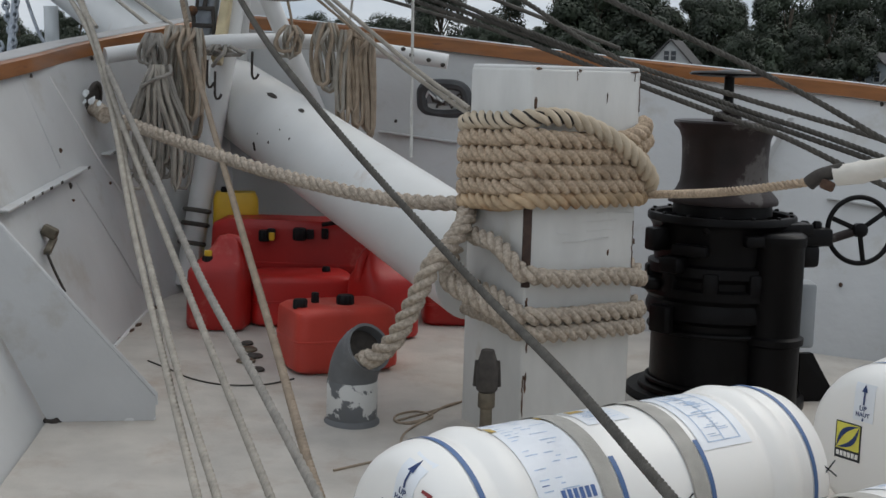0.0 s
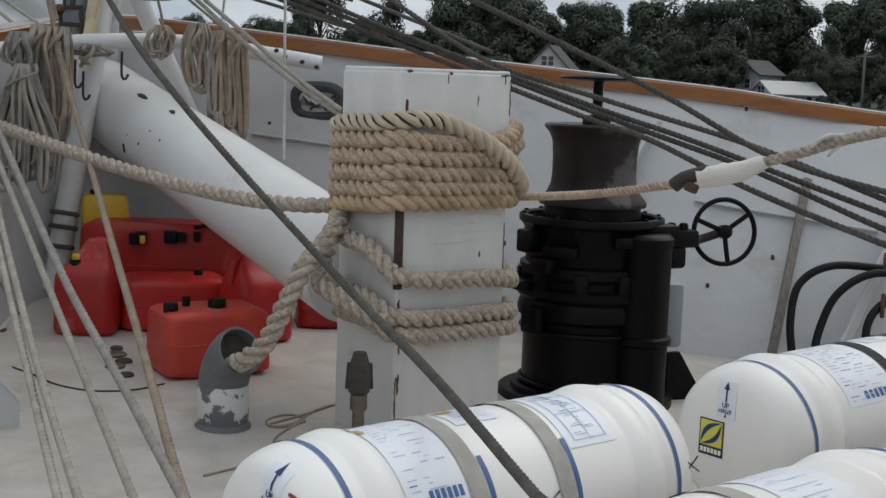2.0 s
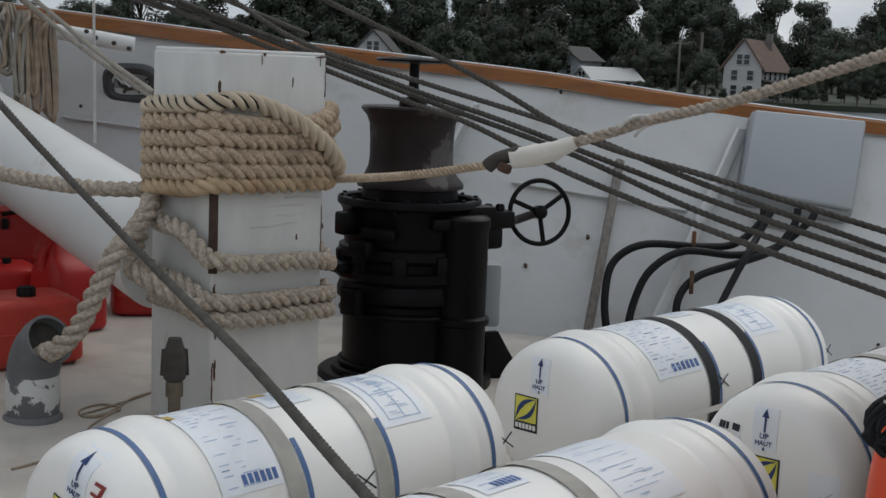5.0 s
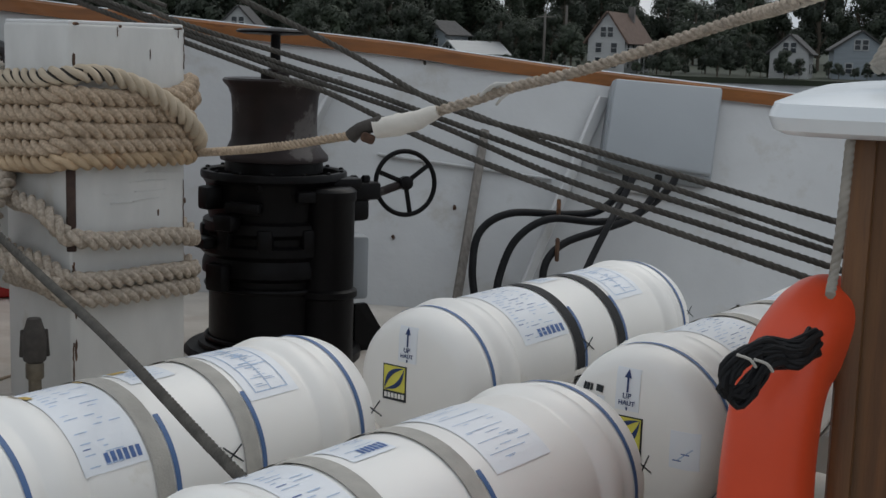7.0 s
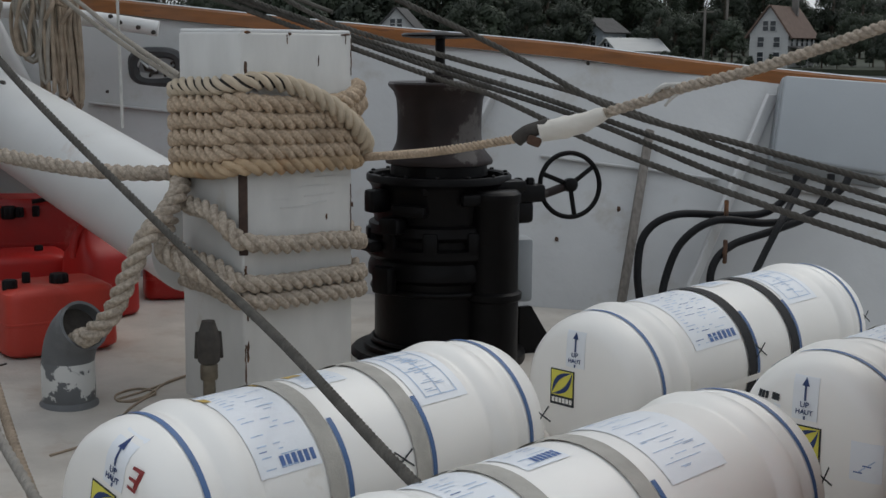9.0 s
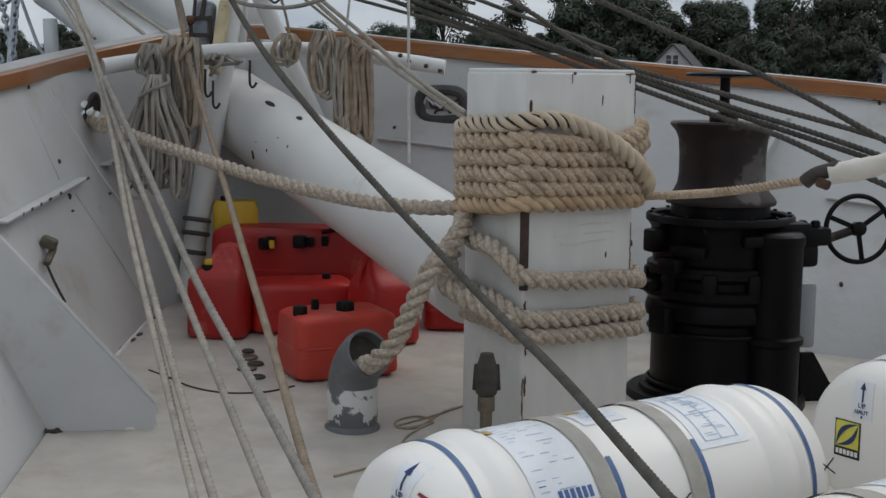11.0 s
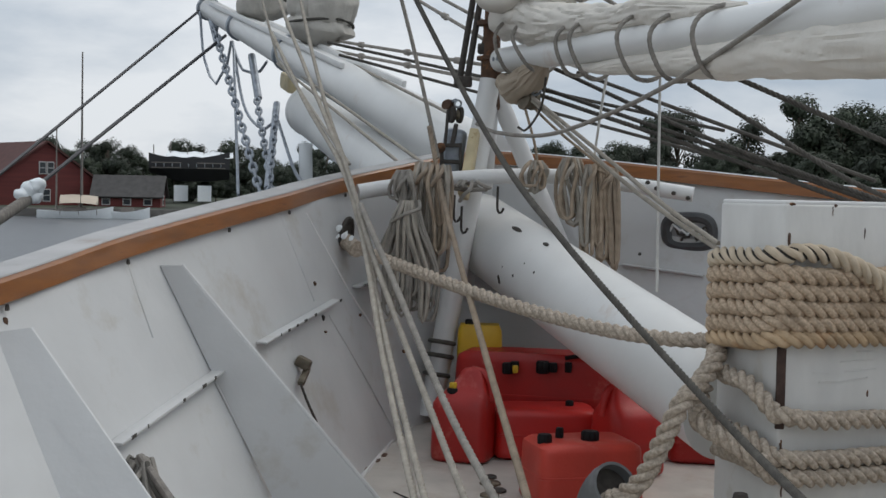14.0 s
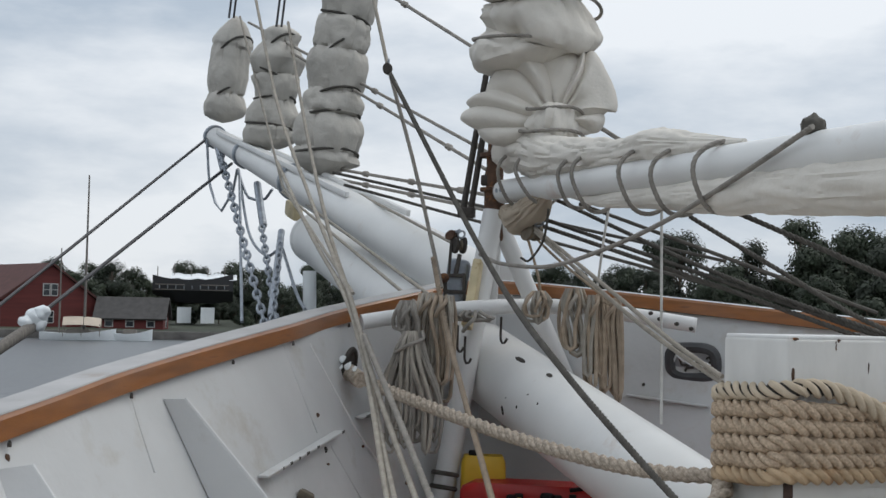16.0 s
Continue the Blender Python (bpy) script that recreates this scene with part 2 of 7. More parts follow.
REDROOF = material("red_brown_shingle", (0.085, 0.032, 0.028), 0.85, spread=0.25, scale=1.5, bump=0.4, bump_scale=4)
ROOF = material("grey_shingle", (0.07, 0.066, 0.064), 0.85, spread=0.25, scale=1.5, bump=0.4, bump_scale=4)
BROWNROOF = material("brown_shingle", (0.13, 0.085, 0.065), 0.85, spread=0.25, scale=1.5, bump=0.4, bump_scale=4)
CLAP = material("white_clapboard", (0.42, 0.42, 0.41), 0.6, spread=0.08, scale=0.8, bump=0.5, bump_scale=3, stretch=(0.3, 0.3, 5))
GREYCLAP = material("grey_clapboard", (0.25, 0.28, 0.30), 0.7, spread=0.1, scale=0.8, bump=0.5, bump_scale=3, stretch=(0.3, 0.3, 5))
GLASS = material("window_glass", (0.02, 0.025, 0.03), 0.08, spread=0.1)
STONE = material("sea_wall_stone", (0.14, 0.13, 0.12), 0.9, spread=0.35, scale=0.8, bump=0.7, bump_scale=1.5)
HULLDARK = material("dark_hull", (0.02, 0.02, 0.022), 0.5, spread=0.2, scale=0.5)
TARP = material("beige_tarp", (0.55, 0.47, 0.38), 0.8, spread=0.1, scale=0.8)
WATER = material("harbour_water", (0.045, 0.052, 0.058), 0.32, spread=0.1, scale=0.1, bump=0.45, bump_scale=1.4, bump_dist=0.25)


# ---- building helpers ----
def smooth(ob, angle=40):
    me = ob.data
    for p in me.polygons:
        p.use_smooth = True
    me.set_sharp_from_angle(angle=radians(angle))
    return ob


def mesh_from(name, bm, mat):
    bmesh.ops.recalc_face_normals(bm, faces=bm.faces)
    me = bpy.data.meshes.new(name)
    bm.to_mesh(me)
    bm.free()
    me.materials.append(mat)
    return me


def thing(name, label, category, group="", at=(0, 0, 0), kind=""):
    ob = new(name)
    ob.empty_display_size = 0.1
    ob.matrix_basis = Matrix.Translation(at)
    return tagged(ob, label, category, group, kind)


def part(name, bm, mat, parent, label=""):
    ob = smooth(new(name, mesh_from(name, bm, mat)))
    ob.parent = parent
    if parent.parent is None:
        ob.matrix_parent_inverse = parent.matrix_basis.inverted()
    return tagged(ob, label)


def solo(name, bm, mat, label="", category="", group="", kind=""):
    return tagged(smooth(new(name, mesh_from(name, bm, mat))), label, category, group, kind)


def spline(pts, step):
    """Catmull-Rom through the points, resampled at about step metres."""
    p = [Vector(q) for q in pts]
    p = [p[0] * 2 - p[1], *p, p[-1] * 2 - p[-2]]
    out = []
    for i in range(1, len(p) - 2):
        n = max(1, int((p[i + 1] - p[i]).length / step))
        for k in range(n):
            t = k / n
            out.append(0.5 * (2 * p[i] + (p[i + 1] - p[i - 1]) * t + (2 * p[i - 1] - 5 * p[i] + 4 * p[i + 1] - p[i + 2]) * t * t + (3 * p[i] - p[i - 1] - 3 * p[i + 1] + p[i + 2]) * t ** 3))
    out.append(p[-2])
    return out


def resample(pts, step):
    """The same line with its points at even distances."""
    pts = [Vector(p) for p in pts]
    run = [0.0]
    for a, b in zip(pts, pts[1:]):
        run.append(run[-1] + (b - a).length)
    n = max(2, int(run[-1] / step))
    at = np.linspace(0, run[-1], n)
    cols = [np.interp(at, run, [p[j] for p in pts]) for j in range(3)]
    return [Vector((float(x), float(y), float(z))) for x, y, z in zip(*cols)]


def frames(pts):
    """A normal and a binormal at each point, carried along without twist."""
    tang = [(pts[min(i + 1, len(pts) - 1)] - pts[max(i - 1, 0)]).normalized() for i in range(len(pts))]
    a = tang[0].orthogonal().normalized()
    out = []
    for t in tang:
        a = (a - t * a.dot(t)).normalized()
        out.append((a.copy(), t.cross(a)))
    return out


def rings_to_faces(bm, rings, cap=True, loop=False):
    n = len(rings[0])
    for a, b in zip(rings, rings[1:] + ([rings[0]] if loop else [])):
        for i in range(n):
            bm.faces.new((a[i], a[(i + 1) % n], b[(i + 1) % n], b[i]))
    if cap and not loop:
        bm.faces.new(rings[0][::-1])
        bm.faces.new(rings[-1])


def tube(bm, pts, r, sides=10, cap=True):
    pts = [Vector(p) for p in pts]
    rs = r if isinstance(r, (list, tuple)) else [r] * len(pts)
    rings = []
    for p, (a, b), q in zip(pts, frames(pts), rs):
        rings.append([bm.verts.new(p + (a * math.cos(2 * math.pi * k / sides) + b * math.sin(2 * math.pi * k / sides)) * q) for k in range(sides)])
    rings_to_faces(bm, rings, cap)
    return bm


def twisted(bm, pts, r, pitch, lobes=3, per=4, depth=0.22, fuzz=0.0, dark_run=None):
    """A laid rope: lobes strands wound round each other at the given pitch."""
    pts = [Vector(p) for p in pts]
    sides, rings, run = lobes * per, [], 0.0
    for i, (p, (a, b)) in enumerate(zip(pts, frames(pts))):
        run += (p - pts[i - 1]).length if i else 0
        turn = 2 * math.pi * run / pitch
        ring = []
        for k in range(sides):
            ang = 2 * math.pi * k / sides
            q = r * (1 - depth + depth * abs(math.cos(lobes * ang / 2)) * 1.25) * (1 + fuzz * random.uniform(-1, 1))
            ring.append(bm.verts.new(p + (a * math.cos(ang + turn) + b * math.sin(ang + turn)) * q))
        rings.append(ring)
    rings_to_faces(bm, rings)
    if dark_run:
        # darker faces in the grooves between strands, along one stretch of the rope
        bm.faces.ensure_lookup_table()
        for i in range(int(dark_run[0] * len(rings)), int(dark_run[1] * len(rings)) - 1):
            for k in range(sides):
                if abs(k % per + 0.5 - per / 2) < per * 0.16 and noise.noise(pts[i] * 30) > -0.28:
                    bm.faces[i * sides + k].material_index = 1
    return bm


def rope(pts, r, mat, label, group="", pitch=None, sag=0.0, category="rope", name="rope", fine=True):
    """One laid rope through a few points, sagging by sag metres between its ends if there are two."""
    if sag and len(pts) == 2:
        a, b = Vector(pts[0]), Vector(pts[1])
        pts = [a.lerp(b, k / 6) - Vector((0, 0, sag * (1 - (k / 3 - 1) ** 2))) for k in range(7)]
    pitch = pitch or r * 7
    bm = bmesh.new()
    if fine:
        twisted(bm, spline(pts, pitch / 13), r, pitch, 3, 4, 0.17 if mat in (LINE, GREYLINE) else 0.25)
    else:
        tube(bm, spline(pts, 0.12), r, 7)
    return solo(name, bm, mat, label, category, group)


def lathe(bm, profile, m, sides=32, cap=True):
    """Revolve (radius, height) pairs round the local z axis of m."""
    rings = [[bm.verts.new(m @ Vector((r * math.cos(2 * math.pi * k / sides), r * math.sin(2 * math.pi * k / sides), h))) for k in range(sides)] for r, h in profile]
    rings_to_faces(bm, rings, cap)
    return bm


def box(bm, size, m, bevel=0.006, seg=2):
    out = bmesh.ops.create_cube(bm, size=1, matrix=m @ Matrix.Diagonal((*size, 1)))
    if bevel:
        edges = list({e for v in out["verts"] for e in v.link_edges})
        bmesh.ops.bevel(bm, geom=edges, offset=bevel, segments=seg, profile=0.5, affect="EDGES")
    return bm


def bar(bm, a, b, w, h, up=(0, 0, 1), bevel=0.004):
    """A square bar from a to b, w wide and h high."""
    a, b = Vector(a), Vector(b)
    z = (b - a).normalized()
    x = Vector(up).cross(z).normalized()
    y = z.cross(x)
    m = Matrix.Translation((a + b) / 2) @ Matrix((x, y, z)).transposed().to_4x4()
    return box(bm, (w, h, (b - a).length), m, bevel)


def axis(at, way, roll=(0, 0, 1)):
    """A pose at a point whose local z runs along way."""
    z = Vector(way).normalized()
    x = Vector(roll).cross(z)
    x = x.normalized() if x.length > 1e-4 else z.orthogonal().normalized()
    return Matrix.Translation(at) @ Matrix((x, z.cross(x), z)).transposed().to_4x4()


def ring_band(bm, m, major, minor, sides=40, small=10):
    rings = []
    for k in range(sides):
        a = 2 * math.pi * k / sides
        rings.append([bm.verts.new(m @ Vector(((major + minor * math.cos(2 * math.pi * j / small)) * math.cos(a), (major + minor * math.cos(2 * math.pi * j / small)) * math.sin(a), minor * math.sin(2 * math.pi * j / small)))) for j in range(small)])
    rings_to_faces(bm, rings, loop=True)
    return bm


def plate(bm, outline, thick):
    """A flat plate from its outline (world points in one plane), thickened along its normal."""
    vs = [bm.verts.new(p) for p in outline]
    f = bm.faces.new(vs)
    f.normal_update()
    n = f.normal.copy()
    top = [bm.verts.new(v.co + n * thick) for v in vs]
    bm.faces.new([v for v in top][::-1])
    for i in range(len(vs)):
        bm.faces.new((vs[i], top[i], top[(i + 1) % len(vs)], vs[(i + 1) % len(vs)]))
    return bm


def lettering(body, size, m, mat, name, parent):
    cu = bpy.data.curves.new("text", "FONT")
    cu.body, cu.size, cu.align_x, cu.extrude = body, size, "CENTER", 0.0008
    tmp = bpy.data.objects.new("text", cu)
    scene.collection.objects.link(tmp)
    me = bpy.data.meshes.new_from_object(tmp.evaluated_get(bpy.context.evaluated_depsgraph_get()))
    bpy.data.objects.remove(tmp)
    me.transform(m)
    me.materials.clear()
    me.materials.append(mat)
    ob = new(name, me)
    ob.parent = parent
    if parent.parent is None:
        ob.matrix_parent_inverse = parent.matrix_basis.inverted()
    return ob


# the ship's own axes: FWD to the bow, STB to starboard; the deck climbs a little to the bow
HEAD = radians(35)
FWD, STB, UP = Vector((-math.sin(HEAD), math.cos(HEAD), 0)), Vector((math.cos(HEAD), math.sin(HEAD), 0)), Vector((0, 0, 1))
ORG = Vector((-0.253, 5.227, 0))


def deck_z(x, y):
    return 0.055 * (Vector((x, y, 0)) - ORG).dot(FWD)


def ship(u, v, z):
    return ORG + FWD * u + STB * v + UP * z


# ---- the bow: deck, bulwarks, cap rail ----
PORT_DECK = [(-1.15, -4.0), (-1.25, 1.5), (-1.353, 4.435), (-1.402, 5.13), (-1.416, 6.23), (-1.42, 6.81), (-1.40, 7.3), (-1.1, 8.0)]
PORT_RAIL = [(-2.0, -4.0, 0.42), (-2.04, 1.5, 0.82), (-2.026, 3.96, 1.062), (-1.97, 4.734, 1.165), (-1.903, 5.64, 1.258), (-1.85, 6.35, 1.325), (-1.77, 7.12, 1.41), (-1.27, 8.3, 1.60)]
STB_DECK = [(-1.1, 8.0), (-0.5, 7.72), (0.8, 7.28), (2.04, 6.87), (2.6, 6.68), (4.4, 6.05), (8.0, 4.4)]
STB_RAIL = [(-1.27, 8.3, 1.60), (-0.75, 8.16, 1.575), (0.77, 7.76, 1.43), (2.25, 7.39, 1.305), (2.75, 7.25, 1.245), (3.9, 6.93, 1.128), (8.5, 5.2, 0.72)]


def bulwark_rings(foot, head, rows, steps):
    """Columns of points up the bulwark, each from the deck's edge straight up its flare."""
    k = 0 if abs(head[-1][0] - head[0][0]) > abs(head[-1][1] - head[0][1]) else 1
    f = np.array([(x, y, deck_z(x, y) - 0.03) for x, y in foot])
    h = np.array(head)
    out = []
    for i in range(steps + 1):
        c = h[0][k] + (h[-1][k] - h[0][k]) * i / steps
        a = Vector([float(np.interp(min(max(c, f[0][k]), f[-1][k]), f[:, k], f[:, j])) for j in range(3)])
        b = Vector([float(np.interp(c, h[:, k], h[:, j])) for j in range(3)])
        out.append([a.lerp(b, j / rows) for j in range(rows + 1)])
    return out


def bulwark(name, foot, head, side, label):
    """A flared steel bulwark, plated, 25 mm thick, from the deck's edge to under the cap rail."""
    rings = bulwark_rings(foot, head, 8, 90)
    bm = bmesh.new()
    inner = [[bm.verts.new(p) for p in col] for col in rings]
    outer = []
    for k, col in enumerate(rings):
        t = (rings[min(k + 1, 90)][4] - rings[max(k - 1, 0)][4]).normalized()
        n = t.cross(UP).normalized() * side * 0.03
        outer.append([bm.verts.new(p + n - UP * (2.2 if j == 0 else 0)) for j, p in enumerate(col)])
    for k in range(90):
        for j in range(8):
            bm.faces.new((inner[k][j], inner[k + 1][j], inner[k + 1][j + 1], inner[k][j + 1]))
            bm.faces.new((outer[k][j], outer[k][j + 1], outer[k + 1][j + 1], outer[k + 1][j]))
        bm.faces.new((inner[k][8], inner[k + 1][8], outer[k + 1][8], outer[k][8]))
    return solo(name, bm, BULWARK, label, "bulwark", kind="structure"), rings


def cap_rail(name, head, side, label):
    """Wooden cap rail on the bulwark, its top painted white, toned greyer on port."""
    pts = spline(head, 0.06)
    bm, top = bmesh.new(), bmesh.new()
    rings, lid = [], []
    for k, p in enumerate(pts):
        t = (pts[min(k + 1, len(pts) - 1)] - pts[max(k - 1, 0)]).normalized()
        n = t.cross(UP).normalized() * side
        i, o = p - n * 0.03, p + n * 0.135
        h = 0.082
        rings.append([bm.verts.new(q) for q in (i + UP * 0.004, i + UP * (h - 0.012), i + n * 0.012 + UP * h, o - n * 0.012 + UP * h, o + UP * (h - 0.012), o)])
        lid.append([top.verts.new(q) for q in (i + n * 0.010 + UP * (h + 0.001), i + n * 0.014 + UP * (h + 0.006), o - n * 0.014 + UP * (h + 0.006), o - n * 0.010 + UP * (h + 0.001))])
    rings_to_faces(bm, rings)
    rings_to_faces(top, lid)
    rail = solo(name, bm, VARNISH, label, "rail", kind="structure")
    # the port top takes a darker, browner-spotted grey than the starboard white
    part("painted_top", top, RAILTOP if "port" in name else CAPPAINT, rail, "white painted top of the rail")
    return rail


wall_port, port_rings = bulwark("wall_port", PORT_DECK, PORT_RAIL, -1, "white painted steel bulwark flaring outwards at the bow")
wall_starboard, stb_rings = bulwark("wall_starboard", STB_DECK, STB_RAIL, -1, "white painted steel bulwark with seams and stains")
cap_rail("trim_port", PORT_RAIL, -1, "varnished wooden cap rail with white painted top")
cap_rail("trim_starboard", STB_RAIL, -1, "varnished wooden cap rail with white painted top")

bm = bmesh.new()
edge = [(p.x, p.y) for p in spline([(x, y, 0) for x, y in PORT_DECK], 0.3)] + [(p.x, p.y) for p in spline([(x, y, 0) for x, y in STB_DECK], 0.3)][1:] + [(8.0, -4.0)]
top = [bm.verts.new((x, y, deck_z(x, y))) for x, y in edge]
low = [bm.verts.new((x, y, deck_z(x, y) - 0.12)) for x, y in edge]
bm.faces.new(top)
bm.faces.new(low[::-1])
for k in range(len(edge)):
    j = (k + 1) % len(edge)
    bm.faces.new((top[k], low[k], low[j], top[j]))
solo("floor", bm, DECK, "pale painted steel foredeck, scuffed and stained", "deck", kind="structure")


def along(rings, k, j):
    """A point of a bulwark: column k of 90, height j of 8."""
    return rings[k][j]


def nearest(rings, y=None, x=None):
    return min(range(91), key=lambda k: abs(rings[k][4].y - y) if y is not None else abs(rings[k][4].x - x))


def bracket(foot_out, foot_in, head_out, head_in, label):
    """A triangular web plate that props the bulwark, with a rolled free edge."""
    t = thing("bulwark_bracket", label, "bracket", "bulwark brackets", at=foot_out)
    bm = bmesh.new()
    plate(bm, [Vector(foot_out), Vector(foot_in), Vector(foot_in) + UP * 0.09, Vector(head_in), Vector(head_out)], 0.014)
    part("web", bm, BULWARK, t)
    bm = bmesh.new()
    tube(bm, [Vector(foot_in) + UP * 0.06, Vector(foot_in) + UP * 0.10, Vector(head_in)], 0.011, 8)
    part("edge_bead", bm, BULWARK, t)
    bm = bmesh.new()
    n = (Vector(foot_in) - Vector(foot_out)).cross(UP).normalized()
    tube(bm, [Vector(foot_out).lerp(Vector(foot_in), k / 13) + n * random.uniform(-0.006, 0.008) + UP * 0.004 for k in range(14)], [random.uniform(0.008, 0.014) for k in range(14)], 7)
    part("weld", bm, WHITE, t)
    return t


def ledge(a, b, out, label="short white steel stringer with chipped edge", chips=9):
    """A short stringer welded along the bulwark."""
    t = thing("stringer", label, "stringer", "bulwark stringers", at=a)
    bm = bmesh.new()
    bar(bm, Vector(a) + Vector(out) * 0.5, Vector(b) + Vector(out) * 0.5, Vector(out).length, 0.012)
    part("flat_bar", bm, BULWARK, t)
    n = chips
    for k in range(n):
        if random.random() < 0.6:
            bm = bmesh.new()
            p = Vector(a).lerp(Vector(b), (k + random.random()) / n) + Vector(out)
            bar(bm, p + UP * 0.001, p + (Vector(b) - Vector(a)).normalized() * random.uniform(0.008, 0.04) + UP * 0.001, 0.003, 0.0125, UP, 0)
            part("paint_chip", bm, CHIP, t)
    return t


bracket((-1.395, 5.116, 0.031), (-1.009, 5.212, 0.023), (-1.922, 4.996, 1.129), (-1.845, 5.013, 1.130), "white triangular steel bracket bracing the port bulwark")
bracket((-1.34, 3.57, -0.06), (-1.04, 3.70, -0.05), (-2.02, 3.86, 0.975), (-1.905, 3.930, 0.991), "white triangular steel bracket bracing the port bulwark")
bracket((2.74, 6.62, -0.05), (2.56, 6.27, -0.05), (3.425, 7.033, 1.115), (3.336, 6.982, 1.116), "white triangular steel bracket with rust streaks on starboard")
bracket((1.33, 7.10, 0.02), (1.22, 6.80, 0.02), (1.976, 7.403, 1.189), (1.920, 7.334, 1.190), "white triangular steel bracket bracing the starboard bulwark")
ledge((-1.733, 4.103, 0.617), (-1.726, 5.138, 0.738), (0.05, 0.01, 0))
ledge((-1.715, 5.526, 0.780), (-1.671, 6.601, 0.879), (0.05, 0.01, 0))
ledge((-1.654, 6.935, 0.922), (-1.596, 7.264, 0.948), (0.05, 0.01, 0))
ledge((2.116, 7.188, 0.779), (3.027, 6.895, 0.670), (0.0, -0.03, 0), "long white steel seam along the starboard bulwark", 0)
ledge((3.360, 6.786, 0.632), (4.029, 6.536, 0.519), (0.0, -0.03, 0), "long white steel seam along the starboard bulwark", 0)
ledge((-0.290, 7.901, 1.028), (0.167, 7.769, 0.985), (0.0, -0.03, 0), "long white steel seam along the starboard bulwark", 0)

# rail bolts under the wooden cap
for k, p in enumerate(spline([(q[0] + 0.03, q[1], q[2] - 0.012) for q in PORT_RAIL[2:7]], 0.62)):
    bm = bmesh.new()
    lathe(bm, [(0.007, -0.008), (0.007, 0.004), (0.004, 0.012)], Matrix.Translation(p), 8)
    solo("bolt", bm, CHIP, "dark bolt end under the wooden cap rail", "bolt", "rail bolts")

# the fairlead with its rusty lip, through the port bulwark
fair = thing("fairlead", "oval steel fairlead with flaking paint in the port bulwark", "fairlead", at=(-1.715, 7.014, 1.168))
bm = bmesh.new()
m = axis((-1.702, 6.985, 1.179), (0.9, -0.25, -0.2)) @ Matrix.Diagonal((0.72, 1.15, 1, 1))
ring_band(bm, m, 0.085, 0.013, 28, 8)
part("rim", bm, CHIP, fair, "rusted rim")
# the bulwark is uncut: a dark plate carries the shade of the hole
bm = bmesh.new()
lathe(bm, [(0.02, -0.03), (0.085, -0.012), (0.08, 0.0), (0.0001, 0.004)], m, 24)
part("hole_shade_plate", bm, CHIP, fair, "dark plate for the shaded opening")

# mooring port on starboard, with a rubber rim
moor = thing("mooring_port", "oval mooring port with dark rubber rim on starboard", "mooring port", at=(0.087, 7.864, 1.228))
m = axis((0.086, 7.844, 1.228), (-0.3, -0.93, -0.25))
bm = bmesh.new()
prof = []
for k in range(40):
    a = 2 * math.pi * k / 40
    c, s = math.cos(a), math.sin(a)
    prof.append((0.135 * abs(c) ** 0.6 * math.copysign(1, c), 0.088 * abs(s) ** 0.6 * math.copysign(1, s)))
loop = [m @ Vector((x, y, 0.012)) for x, y in prof]
tube(bm, loop + loop[:2], 0.03, 8)
part("rubber_rim", bm, PORT_RIM, moor)
bm = bmesh.new()
bm.faces.new([bm.verts.new(m @ Vector((x * 0.98, y * 0.98, 0.004))) for x, y in prof])
part("opening", bm, GREYBOX, moor, "pale view through the port")
for k in range(9):
    bm = bmesh.new()
    x = -0.11 + k * 0.027
    tube(bm, [m @ Vector((x + random.uniform(-0.03, 0.03), random.uniform(-0.05, 0.05), 0.015)), m @ Vector((x + 0.02, random.uniform(-0.05, 0.05), 0.022)), m @ Vector((x + 0.06, random.uniform(-0.06, 0.04), 0.014))], 0.008, 6)
    part("cable", bm, CHIP if k % 3 else CAPPAINT, moor)

# rust spots and scars on the bulwarks, weld seams between their plates
for wall, spots in ((wall_port, ((-1.995, 3.945, 1.010), (-1.716, 6.443, 0.967), (-1.638, 7.262, 1.122), (-1.490, 5.707, 0.256), (-1.664, 6.417, 0.806), (-1.459, 7.375, 0.538), (-1.643, 6.386, 0.741), (-1.402, 6.918, 0.067), (-1.608, 6.947, 0.774))), (wall_starboard, ((2.422, 7.339, 1.273), (2.400, 7.354, 1.299), (3.891, 6.308, 0.046), (2.159, 6.985, 0.347), (-0.193, 7.896, 1.090), (2.495, 6.963, 0.507)))):
    for p in spots:
        bm = bmesh.new()
        bmesh.ops.create_icosphere(bm, subdivisions=2, radius=1, matrix=Matrix.Translation(p) @ Matrix.Diagonal((0.010, 0.010, random.uniform(0.006, 0.018), 1)))
        for v in bm.verts:
            v.co += Vector((noise.noise(v.co * 90), noise.noise(v.co * 90 + Vector((4, 0, 0))), noise.noise(v.co * 90 + Vector((0, 4, 0))))) * 0.004
        part("rust_spot", bm, random.choice((RUST, CHIP)), wall)
for pts in (((-1.976, 4.779, 1.185), (-1.909, 4.741, 1.045), (-1.830, 4.705, 0.887)), ((-1.873, 6.277, 1.364), (-1.772, 6.331, 1.095), (-1.696, 6.375, 0.890)), ((-1.658, 6.503, 0.812), (-1.522, 6.801, 0.442), (-1.433, 6.989, 0.181)), ((-1.707, 5.025, 0.684), (-1.624, 5.054, 0.510), (-1.548, 5.110, 0.350))):
    bm = bmesh.new()
    tube(bm, pts, 0.004, 6)
    part("weld_seam", bm, BULWARK, wall_port)
bm = bmesh.new()
tube(bm, [(-1.415, 6.231, 0.082), (-1.420, 6.541, 0.096), (-1.422, 6.806, 0.108), (-1.429, 7.011, 0.117)], 0.010, 8)
part("deck_weld", bm, WHITE, wall_port)
